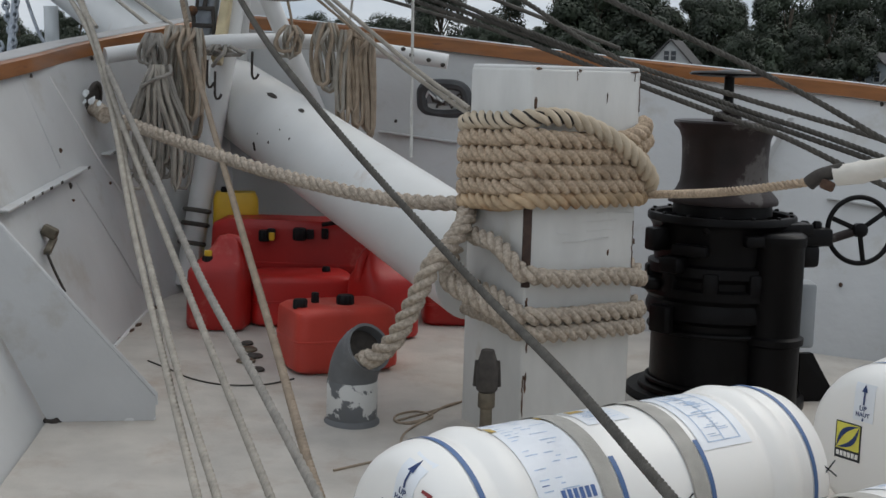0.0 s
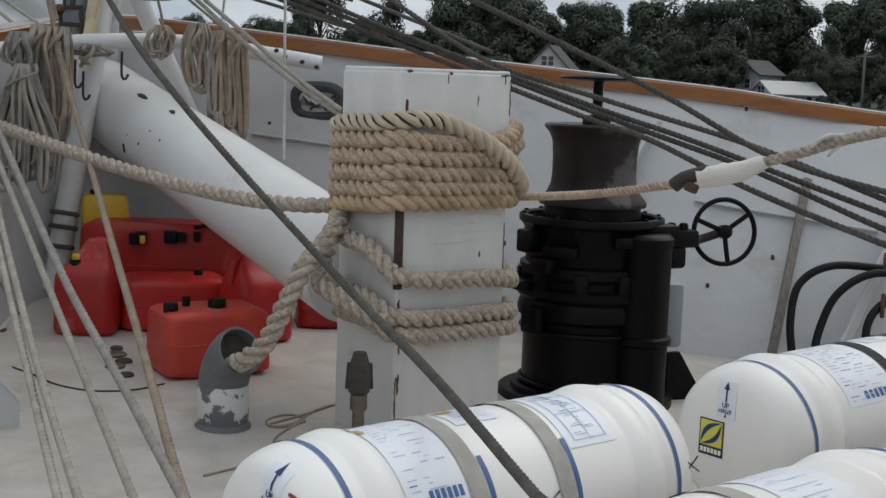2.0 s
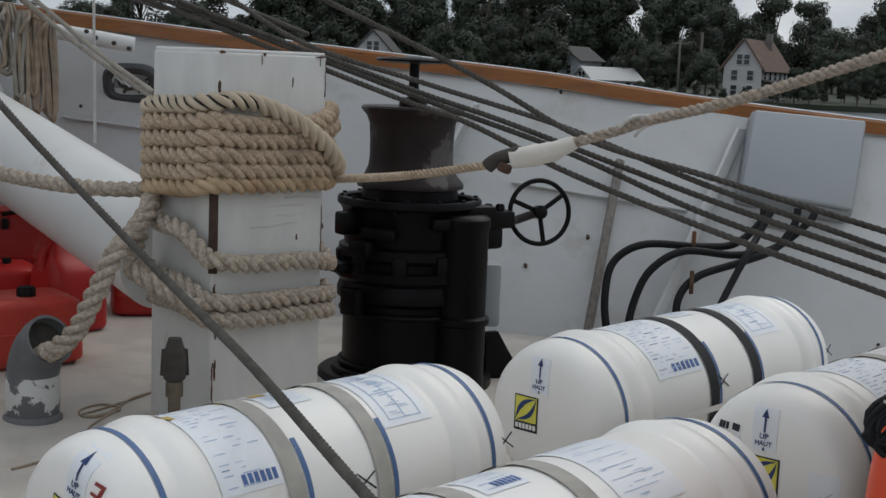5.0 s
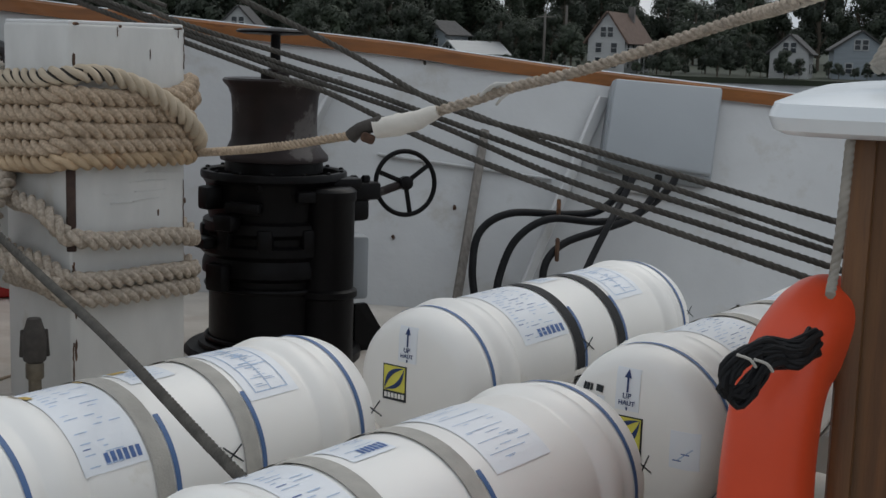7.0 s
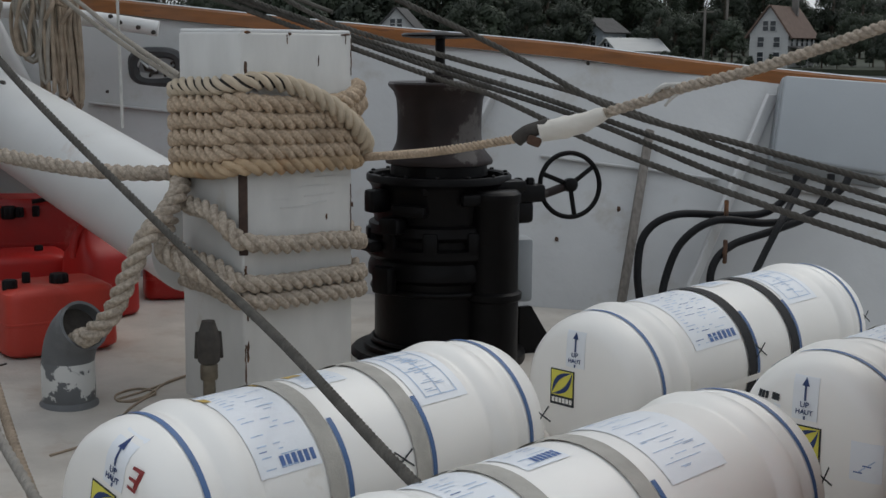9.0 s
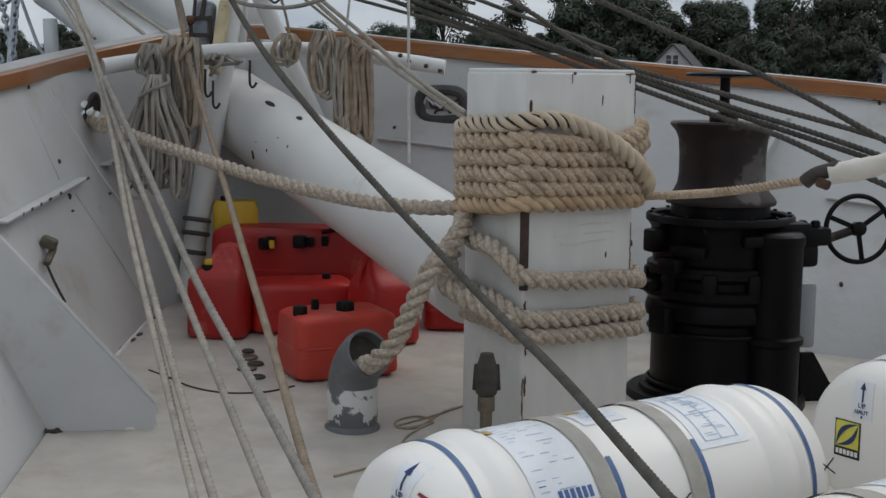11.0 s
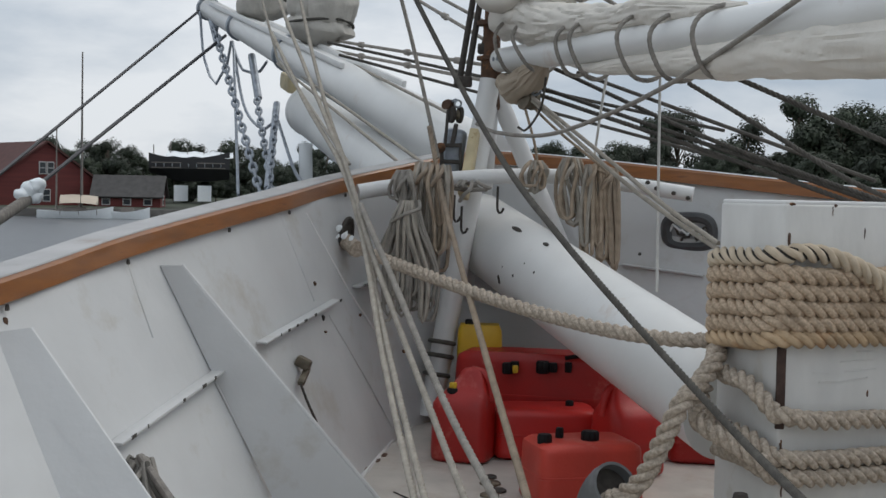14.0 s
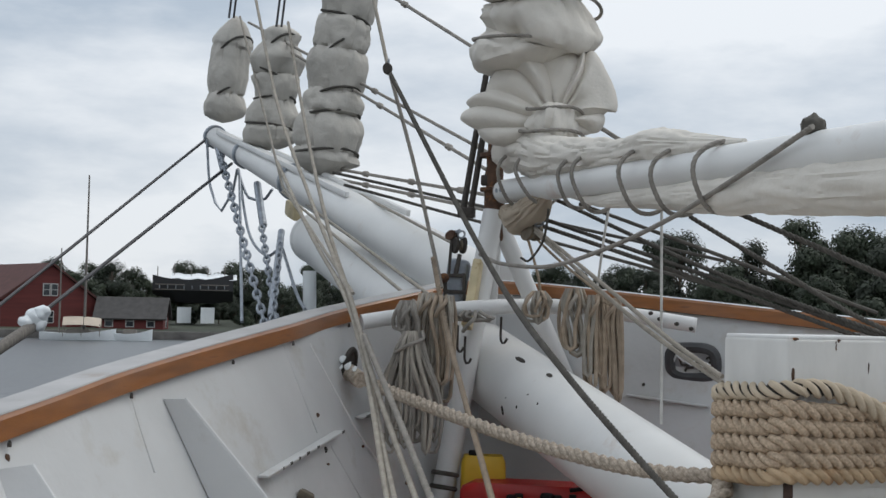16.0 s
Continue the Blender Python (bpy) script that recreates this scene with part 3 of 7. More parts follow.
for p in ((-1.426, 6.376, 0.089), (-1.412, 6.546, 0.096), (-1.403, 6.664, 0.101), (-1.400, 7.040, 0.118)):
    bm = bmesh.new()
    bmesh.ops.create_icosphere(bm, subdivisions=1, radius=1, matrix=Matrix.Translation(p) @ Matrix.Diagonal((0.018, 0.05, 0.008, 1)))
    part("rust_spot", bm, RUST, wall_port)

# ---- the samson post with its turns of hawser ----
CORNER = Vector((0.396, 5.139, 0))
PW, PD, PH = 0.552, 0.38, 1.41
post = thing("samson_post", "square white painted samson post, scuffed, with rust streaks", "post", at=(0.5, 5.4, 0))
mid = CORNER + STB * PW / 2 + FWD * PD / 2
m = Matrix.Translation(mid + UP * (PH / 2 - 0.03)) @ Matrix.Rotation(HEAD, 4, "Z")
bm = bmesh.new()
box(bm, (PW, PD, PH + 0.06), m, 0.012, 3)
part("timber", bm, POST, post)
bm = bmesh.new()
box(bm, (PW - 0.010, PD - 0.010, 0.016), Matrix.Translation(mid + UP * (PH + 0.004)) @ Matrix.Rotation(HEAD, 4, "Z"), 0.006, 2)
part("top_plate", bm, WHITE, post)
bm = bmesh.new()
box(bm, (0.034, 0.014, 0.30), Matrix.Translation(CORNER + STB * 0.0075 + FWD * 0.0045 + UP * 0.74) @ Matrix.Rotation(HEAD - 0.75, 4, "Z"), 0.003, 1)
part("corner_gap", bm, SEAM, post, "rust-brown open corner seam")
for u, z, w, h in ((0.40, 0.70, 0.012, 0.025), (0.008, 1.28, 0.016, 0.055), (0.22, 1.405, 0.016, 0.012), (0.50, 1.405, 0.05, 0.010), (0.535, 0.74, 0.010, 0.022), (0.005, 0.36, 0.01, 0.05), (0.004, 0.22, 0.012, 0.09), (0.02, 1.41, 0.03, 0.012), (0.36, 1.30, 0.004, 0.05)):
    bm = bmesh.new()
    bmesh.ops.create_icosphere(bm, subdivisions=2, radius=1, matrix=Matrix.Translation(CORNER + STB * (u + 0.015) - FWD * 0.0 + UP * z) @ Matrix.Rotation(HEAD, 4, "Z") @ Matrix.Diagonal((w / 2, 0.003, h / 2, 1)))
    for v in bm.verts:
        v.co += Vector((noise.noise(v.co * 60), 0, noise.noise(v.co * 60 + Vector((5, 0, 0))))) * 0.006
    part("rust_mark", bm, RUST, post)
for z in (1.40, 0.86):
    for k in range(4):
        bm = bmesh.new()
        a = CORNER + STB * random.uniform(0.05, 0.4) + UP * (0.86 - 0.035 * k) - FWD * 0.001
        bar(bm, a, a + STB * random.uniform(0.08, 0.16) + UP * random.uniform(-0.008, 0.008), 0.003, 0.006, FWD, 0)
        part("scuff", bm, POST, post)


for u, z, h, w in ((0.542, 0.72, 0.20, 0.005), (0.012, 0.50, 0.10, 0.014), (0.008, 0.17, 0.16, 0.006), (0.515, 1.385, 0.03, 0.004), (0.22, 1.385, 0.035, 0.004), (0.545, 1.32, 0.14, 0.003)):
    bm = bmesh.new()
    n = 10
    for i in range(n):
        p = CORNER + STB * (u + 0.004 * noise.noise(Vector((i * 0.9, z * 9, u * 7)))) - FWD * 0.0008 + UP * (z - h / 2 + h * i / n)
        bar(bm, p, p + UP * h / n * 1.05, w * (0.4 + 0.6 * abs(noise.noise(Vector((i * 0.7, u * 30, z * 3)))) * 2), 0.003, FWD, 0)
    part("rust_streak", bm, RUST, post)


def turn_of_rope(z_corner, z_right, z_left, start, end, r, lift=0.0):
    """Points of a turn round the post: start and end are positions on its outline, 0 at the aft port corner, 1 once round."""
    gap = r * 0.92 + lift
    w, d = (PW / 2 + gap) * 1.05, (PD / 2 + gap) * 1.07
    pts, n = [], 320
    for k in range(int(start * n), int(end * n) + 1):
        a = 2 * math.pi * k / n
        c, s = -math.cos(a + math.atan2(d, w)), -math.sin(a + math.atan2(d, w))
        e = 0.42
        x, y = w * abs(c) ** e * math.copysign(1, c), d * abs(s) ** e * math.copysign(1, s)
        t = (k / n) % 1.0
        span = 0.30
        if t < span:
            z = z_corner + (z_right - z_corner) * t / span
        elif t > 1 - 0.2:
            z = z_left + (z_corner - z_left) * (t - 0.8) / 0.2
        else:
            z = z_right + (z_left - z_right) * (t - span) / (0.8 - span)
        pts.append(mid + STB * x + FWD * y + UP * z)
    return pts


HR = 0.033
coil_mats = [HAWSER_BAND, HAWSER, HAWSER, HAWSER, HAWSER, HAWSER_RUST]
hawser = thing("mooring_hawser", "thick laid hawser wound in turns round the samson post", "hawser", at=CORNER + UP * 0.9)
for k, (zc, zr, zl) in enumerate([(1.232, 1.13, 1.19), (1.165, 1.118, 1.13), (1.103, 1.06, 1.065), (1.042, 1.003, 1.002), (0.983, 0.957, 0.938), (0.925, 0.915, 0.878)]):
    bm = bmesh.new()
    if k == 0:
        pts = turn_of_rope(zc, zr, zl, -0.45, 0.02, HR)
        pts += [CORNER + STB * a - FWD * b + UP * z for a, b, z in ((0.06, 0.034, 1.237), (0.16, 0.045, 1.225), (0.27, 0.065, 1.19), (0.38, 0.085, 1.135), (0.47, 0.085, 1.075), (0.545, 0.07, 1.015), (0.60, 0.03, 0.965), (0.625, -0.04, 0.935))]
        pts = resample(spline(resample(pts, 0.05), 0.01), 0.006)
    else:
        pts = resample(turn_of_rope(zc, zr, zl, -0.5, 0.5, HR), 0.006)
    twisted(bm, pts, HR, 0.15, 3, 8, 0.40, 0.03, (0.18, 0.66) if k == 0 else None)
    turn = part("turn", bm, coil_mats[k], hawser, ["dark-striped turn", "", "", "", "", "rust-stained turn"][k])
    if k == 0:
        turn.data.materials.append(GROOVE_DARK)
for a, b in (((0.50, 0.05, 1.165), (0.66, -0.10, 1.20)), ((0.50, 0.03, 1.115), (0.66, -0.08, 1.135))):
    bm = bmesh.new()
    twisted(bm, spline([CORNER + STB * (a[0] - 0.16) - FWD * 0.05 + UP * (a[2] - 0.03), CORNER + STB * a[0] - FWD * a[1] + UP * a[2], CORNER + STB * b[0] - FWD * b[1] + UP * b[2], CORNER + STB * (b[0] - 0.05) + FWD * 0.25 + UP * (b[2] - 0.05)], 0.006), HR, 0.15, 3, 8, 0.40, 0.012)
    part("end_turn", bm, HAWSER, hawser)

lower = thing("chain_hawser", "frayed thick hawser looped round the post into the deck pipe", "hawser", at=CORNER + UP * 0.4)
for zc, zr, zl, s, e in ((0.652, 0.585, 0.86, -0.12, 0.5), (0.492, 0.462, 0.62, -0.16, 0.5), (0.425, 0.398, 0.52, -0.12, 0.5)):
    bm = bmesh.new()
    twisted(bm, resample(turn_of_rope(zc, zr, zl, s, e, HR, 0.012), 0.006), HR, 0.15, 3, 8, 0.40, 0.03)
    part("loop", bm, HAWSER_WHITE, lower)
bm = bmesh.new()
twisted(bm, spline([(-0.228, 5.280, 0.262), (-0.192, 5.205, 0.283), (-0.150, 5.150, 0.318), (-0.084, 5.130, 0.387), (-0.013, 5.120, 0.538), (0.047, 5.140, 0.666), (0.110, 5.220, 0.732), (0.167, 5.300, 0.811), (0.177, 5.420, 0.849)], 0.006), 0.037, 0.165, 3, 8, 0.40, 0.03)
part("riser", bm, HAWSER_WHITE, lower)
bm = bmesh.new()
twisted(bm, spline([(0.133, 5.350, 0.704), (0.106, 5.250, 0.629), (0.124, 5.200, 0.583), (0.232, 5.130, 0.533), (0.348, 5.070, 0.472)], 0.006), 0.033, 0.15, 3, 8, 0.40, 0.03)
part("bight", bm, HAWSER_WHITE, lower)

rope([(-1.688, 6.979, 1.161), (-1.552, 6.900, 1.103), (-1.080, 6.400, 1.005), (-0.685, 6.050, 0.928), (-0.290, 5.700, 0.878), (-0.034, 5.500, 0.869), (0.149, 5.420, 0.874)], 0.031, HAWSER_WHITE, "thick frayed white hawser from the fairlead to the post", pitch=0.15, category="hawser", name="mooring_hawser")
sleeve = thing("chafe_sleeve", "brown chafe wrapping with flaking white paint at the fairlead", "chafe sleeve", at=(-1.699, 6.973, 1.161))
bm = bmesh.new()
line = spline([(-1.740, 7.062, 1.169), (-1.669, 6.930, 1.146), (-1.604, 6.838, 1.122)], 0.012)
tube(bm, line, 0.040, 18)
for v in bm.verts:
    v.co += noise.noise_vector(v.co * 22) * 0.010
part("wrapping", bm, HAWSER_WHITE, sleeve)
for p, w, h in (((-1.713, 6.893, 1.228), 0.030, 0.045), ((-1.673, 6.857, 1.195), 0.028, 0.05), ((-1.638, 6.852, 1.179), 0.022, 0.03), ((-1.710, 6.851, 1.183), 0.014, 0.03)):
    bm = bmesh.new()
    bmesh.ops.create_icosphere(bm, subdivisions=3, radius=1, matrix=Matrix.Translation(p) @ Matrix.Rotation(0.6, 4, "Y") @ Matrix.Diagonal((w / 2, 0.008, h / 2, 1)))
    for v in bm.verts:
        v.co += noise.noise_vector(v.co * 60) * 0.008
    part("paint_flake", bm, CAPPAINT, sleeve, "white paint flake")


# ---- the steel bowsprit with its jibboom ----
HEEL, TIP = Vector((0.181, 5.820, 0.602)), Vector((-3.316, 11.800, 2.155))
way = (TIP - HEEL).normalized()
sprit = thing("bowsprit", "large white tubular steel bowsprit running out over the bow", "bowsprit", at=HEEL)
bm = bmesh.new()
pts = [HEEL - way * 0.15 + way * (TIP - HEEL).length * k / 24 for k in range(25)]
tube(bm, pts, [0.226 - 0.011 * k / 24 for k in range(25)], 40)
part("tube", bm, SPAR, sprit)
bm = bmesh.new()
lathe(bm, [(0.212, -0.05), (0.224, -0.02), (0.224, 0.03), (0.212, 0.05)], axis(TIP - way * 0.2, way), 40)
part("end_band", bm, SPAR, sprit)
side = way.cross(UP).normalized()
upn = side.cross(way)
for at, l, w in (((-0.845, 7.39, 1.229), 0.13, 0.028), ((-0.658, 7.109, 1.162), 0.08, 0.022), ((-0.923, 7.276, 0.962), 0.03, 0.06), ((-0.826, 7.103, 0.994), 0.01, 0.018), ((-0.699, 6.935, 1.026), 0.016, 0.016), ((-0.759, 7.051, 1.067), 0.008, 0.008), ((-0.9, 7.232, 1.032), 0.008, 0.012)):
    k = (Vector(at) - HEEL).dot(way)
    q = HEEL + way * k
    d = (Vector(at) - q).normalized()
    bm = bmesh.new()
    bmesh.ops.create_icosphere(bm, subdivisions=2, radius=1, matrix=axis(q + d * (0.227 - 0.011 * k / (TIP - HEEL).length), d, way) @ Matrix.Diagonal((w / 2, l / 2, 0.004, 1)))
    for v in bm.verts:
        v.co += Vector((noise.noise(v.co * 40), noise.noise(v.co * 40 + Vector((3, 1, 0))), noise.noise(v.co * 40 + Vector((0, 7, 0))))) * 0.006
    part("paint_chip", bm, CHIP, sprit, "dark bare patch")

JIN, JTIP = Vector((-1.494, 8.900, 1.763)), Vector((-4.811, 13.300, 3.265))
jw = (JTIP - JIN).normalized()
jib = thing("jibboom", "white tapered jibboom lashed on top of the bowsprit", "spar", at=JIN)
bm = bmesh.new()
tube(bm, [JIN - jw * 0.5] + [JIN.lerp(JTIP, k / 20) for k in range(1, 21)], [0.20 - 0.10 * (k / 20) for k in range(21)], 32)
part("spar", bm, SPAR, jib)
for s in (0.99, 0.80, 0.55):
    bm = bmesh.new()
    lathe(bm, [(0.21 - 0.10 * s, -0.03), (0.222 - 0.10 * s, -0.02), (0.222 - 0.10 * s, 0.02), (0.21 - 0.10 * s, 0.03)], axis(JIN.lerp(JTIP, s), jw), 28)
    part("band", bm, GALV, jib, "grey iron band")
js = jw.cross(UP).normalized()
ju = js.cross(jw)
for off, s0, s1, z in ((-0.10, 0.30, 0.92, 0.135), (0.06, 0.16, 0.7, 0.165)):
    bm = bmesh.new()
    a, b = JIN.lerp(JTIP, s0) + js * off + ju * (z + 0.03), JIN.lerp(JTIP, s1) + js * off + ju * (z - 0.03)
    bar(bm, a, b, 0.04, 0.05, ju, 0.01)
    part("foot_batten", bm, SPAR, jib)
bm = bmesh.new()
box(bm, (0.10, 0.16, 0.34), axis((-3.501, 11.900, 2.388), way), 0.03, 2)
solo("spar_chock", bm, DOGBROWN, "cream painted chock between jibboom and bowsprit", "chock")

# ---- A-frame at the bow, pin rail tube, blocks ----
APEX = Vector((-1.055, 7.750, 2.117))
tripod = thing("bow_tripod", "white tubular steel A-frame carrying the boom's gooseneck", "A-frame", at=APEX - UP * 2)
for foot, r, nm in (((-1.319, 7.450, 0.170), 0.064, "leg"), ((-0.651, 8.000, 1.114), 0.052, "leg"), ((-1.153, 8.200, 1.385), 0.055, "leg")):
    bm = bmesh.new()
    tube(bm, [APEX - UP * 0.05, Vector(foot)], r, 20)
    part(nm, bm, WHITE, tripod)
bm = bmesh.new()
lathe(bm, [(0.05, -0.22), (0.06, -0.2), (0.06, 0.06), (0.085, 0.065), (0.085, 0.085), (0.05, 0.09), (0.05, 0.26), (0.09, 0.262), (0.09, 0.285), (0.045, 0.29), (0.04, 0.42)], Matrix.Translation(APEX), 24)
part("gooseneck_pin", bm, RUST, tripod, "rusty gooseneck collar")
bm = bmesh.new()
bar(bm, (-1.119, 7.620, 1.771), (-1.163, 7.500, 1.397), 0.11, 0.05, (1, 0, 0), 0.008)
part("cheek_plate", bm, DOGBROWN, tripod, "cream painted worn cheek plate")
for a in ((-1.281, 7.420, 0.413), (-1.261, 7.420, 0.518), (-1.258, 7.450, 0.590)):
    bm = bmesh.new()
    ring_band(bm, axis(a, APEX - Vector((-1.281, 7.450, 0.172))), 0.067, 0.013, 24, 8)
    part("lashing", bm, DARKLINE, tripod, "dark rope lashing")

pins = thing("pin_rail", "white tubular pin rail across the bow with chipped paint", "pin rail", at=(-1.110, 7.400, 1.451))
bm = bmesh.new()
tube(bm, spline([(-1.680, 7.150, 1.417), (-1.490, 7.250, 1.452), (-1.114, 7.420, 1.507), (-0.664, 7.600, 1.524), (-0.258, 7.620, 1.485), (0.096, 7.600, 1.437)], 0.06), 0.042, 18)
part("tube", bm, WHITE, pins)
for x, y in ((668, 384), (706, 372), (1175, 372), (1205, 380), (1230, 388), (1160, 362)):
    bm = bmesh.new()
    bmesh.ops.create_icosphere(bm, subdivisions=2, radius=1, matrix=Matrix.Translation(Vector((-0.805, 7.450, 1.489))) @ Matrix.Diagonal((0.014, 0.008, 0.012, 1)))
    q = Vector((-0.805, 7.450, 1.489))
    d = Vector(((x - 950) * 0.00312, (x - 950) * 0.0004 - 0.005, -(y - 365) * 0.0031))
    bmesh.ops.translate(bm, verts=bm.verts, vec=d)
    part("paint_chip", bm, CHIP, pins)
for p in ((-1.150, 7.380, 1.280), (-0.969, 7.500, 1.392), (-1.192, 7.380, 1.341)):
    bm = bmesh.new()
    q = Vector(p)
    tube(bm, spline([q + UP * 0.07, q - UP * 0.06, q + Vector((0.02, 0, -0.075)), q + Vector((0.035, 0, -0.05))], 0.01), 0.007, 8)
    part("hook", bm, CHIP, pins, "dark steel hook")


def block(at, way, size, label, mat=RUST):
    """A rope block: two cheeks, a sheave and a strop."""
    t = thing("block", label, "block", "rigging blocks", at=at)
    m = axis(at, way)
    for x in (-1, 1):
        bm = bmesh.new()
        lathe(bm, [(0.001, -0.15 * size), (size * 0.42, -0.14 * size), (size * 0.45, 0), (size * 0.42, 0.1 * size), (0.001, 0.12 * size)], m @ Matrix.Translation((x * size * 0.28, 0, 0)) @ Matrix.Rotation(radians(90), 4, "Y") @ Matrix.Diagonal((1.3, 1, 1, 1)), 16)
        part("cheek", bm, mat, t)
    bm = bmesh.new()
    lathe(bm, [(0.001, -0.12 * size), (size * 0.36, -0.12 * size), (size * 0.3, 0), (size * 0.36, 0.12 * size), (0.001, 0.12 * size)], m @ Matrix.Rotation(radians(90), 4, "Y"), 16)
    part("sheave", bm, BRONZE, t)
    bm = bmesh.new()
    ring_band(bm, m @ Matrix.Translation((0, 0, size * 0.75)) @ Matrix.Rotation(radians(90), 4, "X"), size * 0.24, size * 0.07, 16, 6)
    part("shackle", bm, GALV, t)
    return t


block((-1.228, 7.600, 1.861), (0.2, -0.3, 1), 0.085, "rusty iron block with shackle at the bow", CHIP)
block((-1.274, 7.600, 1.918), (0.8, -0.3, 0.5), 0.06, "small rusty iron block at the bow", RUST)
block((-0.853, 7.500, 1.987), (0.6, -0.6, 0.6), 0.12, "brown wooden block under the boom", BRONZE)
block((-0.794, 7.400, 1.928), (0.6, -0.6, 0.6), 0.10, "brown wooden block under the boom", BRONZE)
stem = thing("stem_fitting", "worn grey iron tackle fitting with rusty straps at the stem", "fitting", at=(-1.252, 7.620, 1.657))
bm = bmesh.new()
box(bm, (0.13, 0.09, 0.27), Matrix.Translation((-1.253, 7.660, 1.652)) @ Matrix.Rotation(radians(8), 4, "Y"), 0.035, 3)
part("cheek", bm, GALV, stem, "dull grey cheek")
for a, b, w in (((-1.308, 7.580, 1.687), (-1.191, 7.580, 1.689), 0.022), ((-1.306, 7.580, 1.598), (-1.189, 7.580, 1.594), 0.022), ((-1.308, 7.580, 1.700), (-1.298, 7.580, 1.534), 0.022), ((-1.198, 7.580, 1.702), (-1.192, 7.580, 1.546), 0.018), ((-1.274, 7.600, 1.896), (-1.285, 7.580, 1.688), 0.016), ((-1.226, 7.600, 1.810), (-1.246, 7.580, 1.688), 0.024)):
    bm = bmesh.new()
    bar(bm, a, b, w, 0.02, (0, 1, 0.01), 0.004)
    part("strap", bm, CHIP, stem, "dark rusty strap")
bm = bmesh.new()
bmesh.ops.create_icosphere(bm, subdivisions=3, radius=1, matrix=Matrix.Translation((-1.307, 7.560, 1.674)) @ Matrix.Diagonal((0.03, 0.03, 0.028, 1)))
part("bolt", bm, RUST, stem, "rusty bolt head")



def hank(top, width, length, strands, r, mats, label, lean=0.0, gather=0.5, loose=0.075):
    """A coil of line hung over a pin: many loops side by side."""
    t = thing("rope_coil", label, "rope coil", "hanging rope coils", at=top)
    top = Vector(top)
    for k in range(strands):
        a = (k / (strands - 1) - 0.5) * width
        w = random.uniform(0.012, loose)
        l = length * random.uniform(0.72, 1.0)
        dx = random.uniform(-0.035, 0.035)
        y = random.uniform(-0.05, 0.05)
        pts = [top + Vector((a * gather - w * 0.4, y + 0.02, 0.02)), top + Vector((a * (0.25 + 0.75 * gather) - w, y - 0.02, -l * 0.2)), top + Vector((a - w + dx + lean * 0.5, y, -l * 0.6)), top + Vector((a - w * 0.7 + dx + lean, y, -l * 0.95)), top + Vector((a + dx + lean, y, -l)), top + Vector((a + w * 0.7 + dx + lean, y, -l * 0.95)), top + Vector((a + w + dx + lean * 0.5, y, -l * 0.6)), top + Vector((a * (0.25 + 0.75 * gather) + w, y - 0.02, -l * 0.2)), top + Vector((a * gather + w * 0.4, y + 0.02, 0.02))]
        bm = bmesh.new()
        tube(bm, spline(pts, 0.02), r, 7)
        part("loop", bm, mats[k % len(mats)], t)
    bm = bmesh.new()
    tube(bm, spline([top + Vector((-width * 0.3, -0.06, -0.09)), top + Vector((0, -0.085, -0.05)), top + Vector((width * 0.3, -0.06, -0.02)), top + Vector((width * 0.22, 0.03, 0.02))], 0.02), r, 7)
    part("wrap", bm, mats[0], t)
    return t


hank((-1.370, 6.980, 1.356), 0.24, 0.62, 26, 0.0095, [GREYLINE, GREYLINE, GREYLINE, LINE], "coil of grey line hanging from the pin rail", 0.0, 0.15, 0.06)
hank((-1.409, 7.050, 1.512), 0.07, 0.17, 8, 0.010, [GREYLINE], "grey line hitched on the pin rail above its coil", 0.0, 0.7, 0.03)
hank((-1.323, 7.150, 1.557), 0.09, 0.40, 9, 0.011, [TANLINE, LINE], "coil of tan line hanging from the pin rail", 0.02, 0.9, 0.03)
hank((-1.235, 7.120, 1.546), 0.08, 0.60, 8, 0.011, [TANLINE, LINE], "long coil of tan line hanging from the pin rail", 0.0, 0.9, 0.045)
hank((-0.562, 7.400, 1.600), 0.06, 0.36, 6, 0.011, [LINE, TANLINE], "coil of pale line hanging from the pin rail", 0.02, 0.9, 0.06)
hank((-0.446, 7.400, 1.566), 0.06, 0.52, 7, 0.0115, [TANLINE, LINE, TANLINE], "coil of tan line hanging from the pin rail", 0.01, 0.95, 0.022)
hank((-0.362, 7.420, 1.549), 0.08, 0.56, 9, 0.0115, [TANLINE], "coil of tan line hanging from the pin rail", 0.01, 0.95, 0.025)
hank((-0.754, 7.450, 1.583), 0.05, 0.16, 7, 0.009, [TANLINE, LINE], "small coil of line hitched on the pin rail")
hank((-1.120, 7.360, 1.466), 0.10, 0.03, 5, 0.011, [GREYLINE], "grey line hitched round the pin rail")

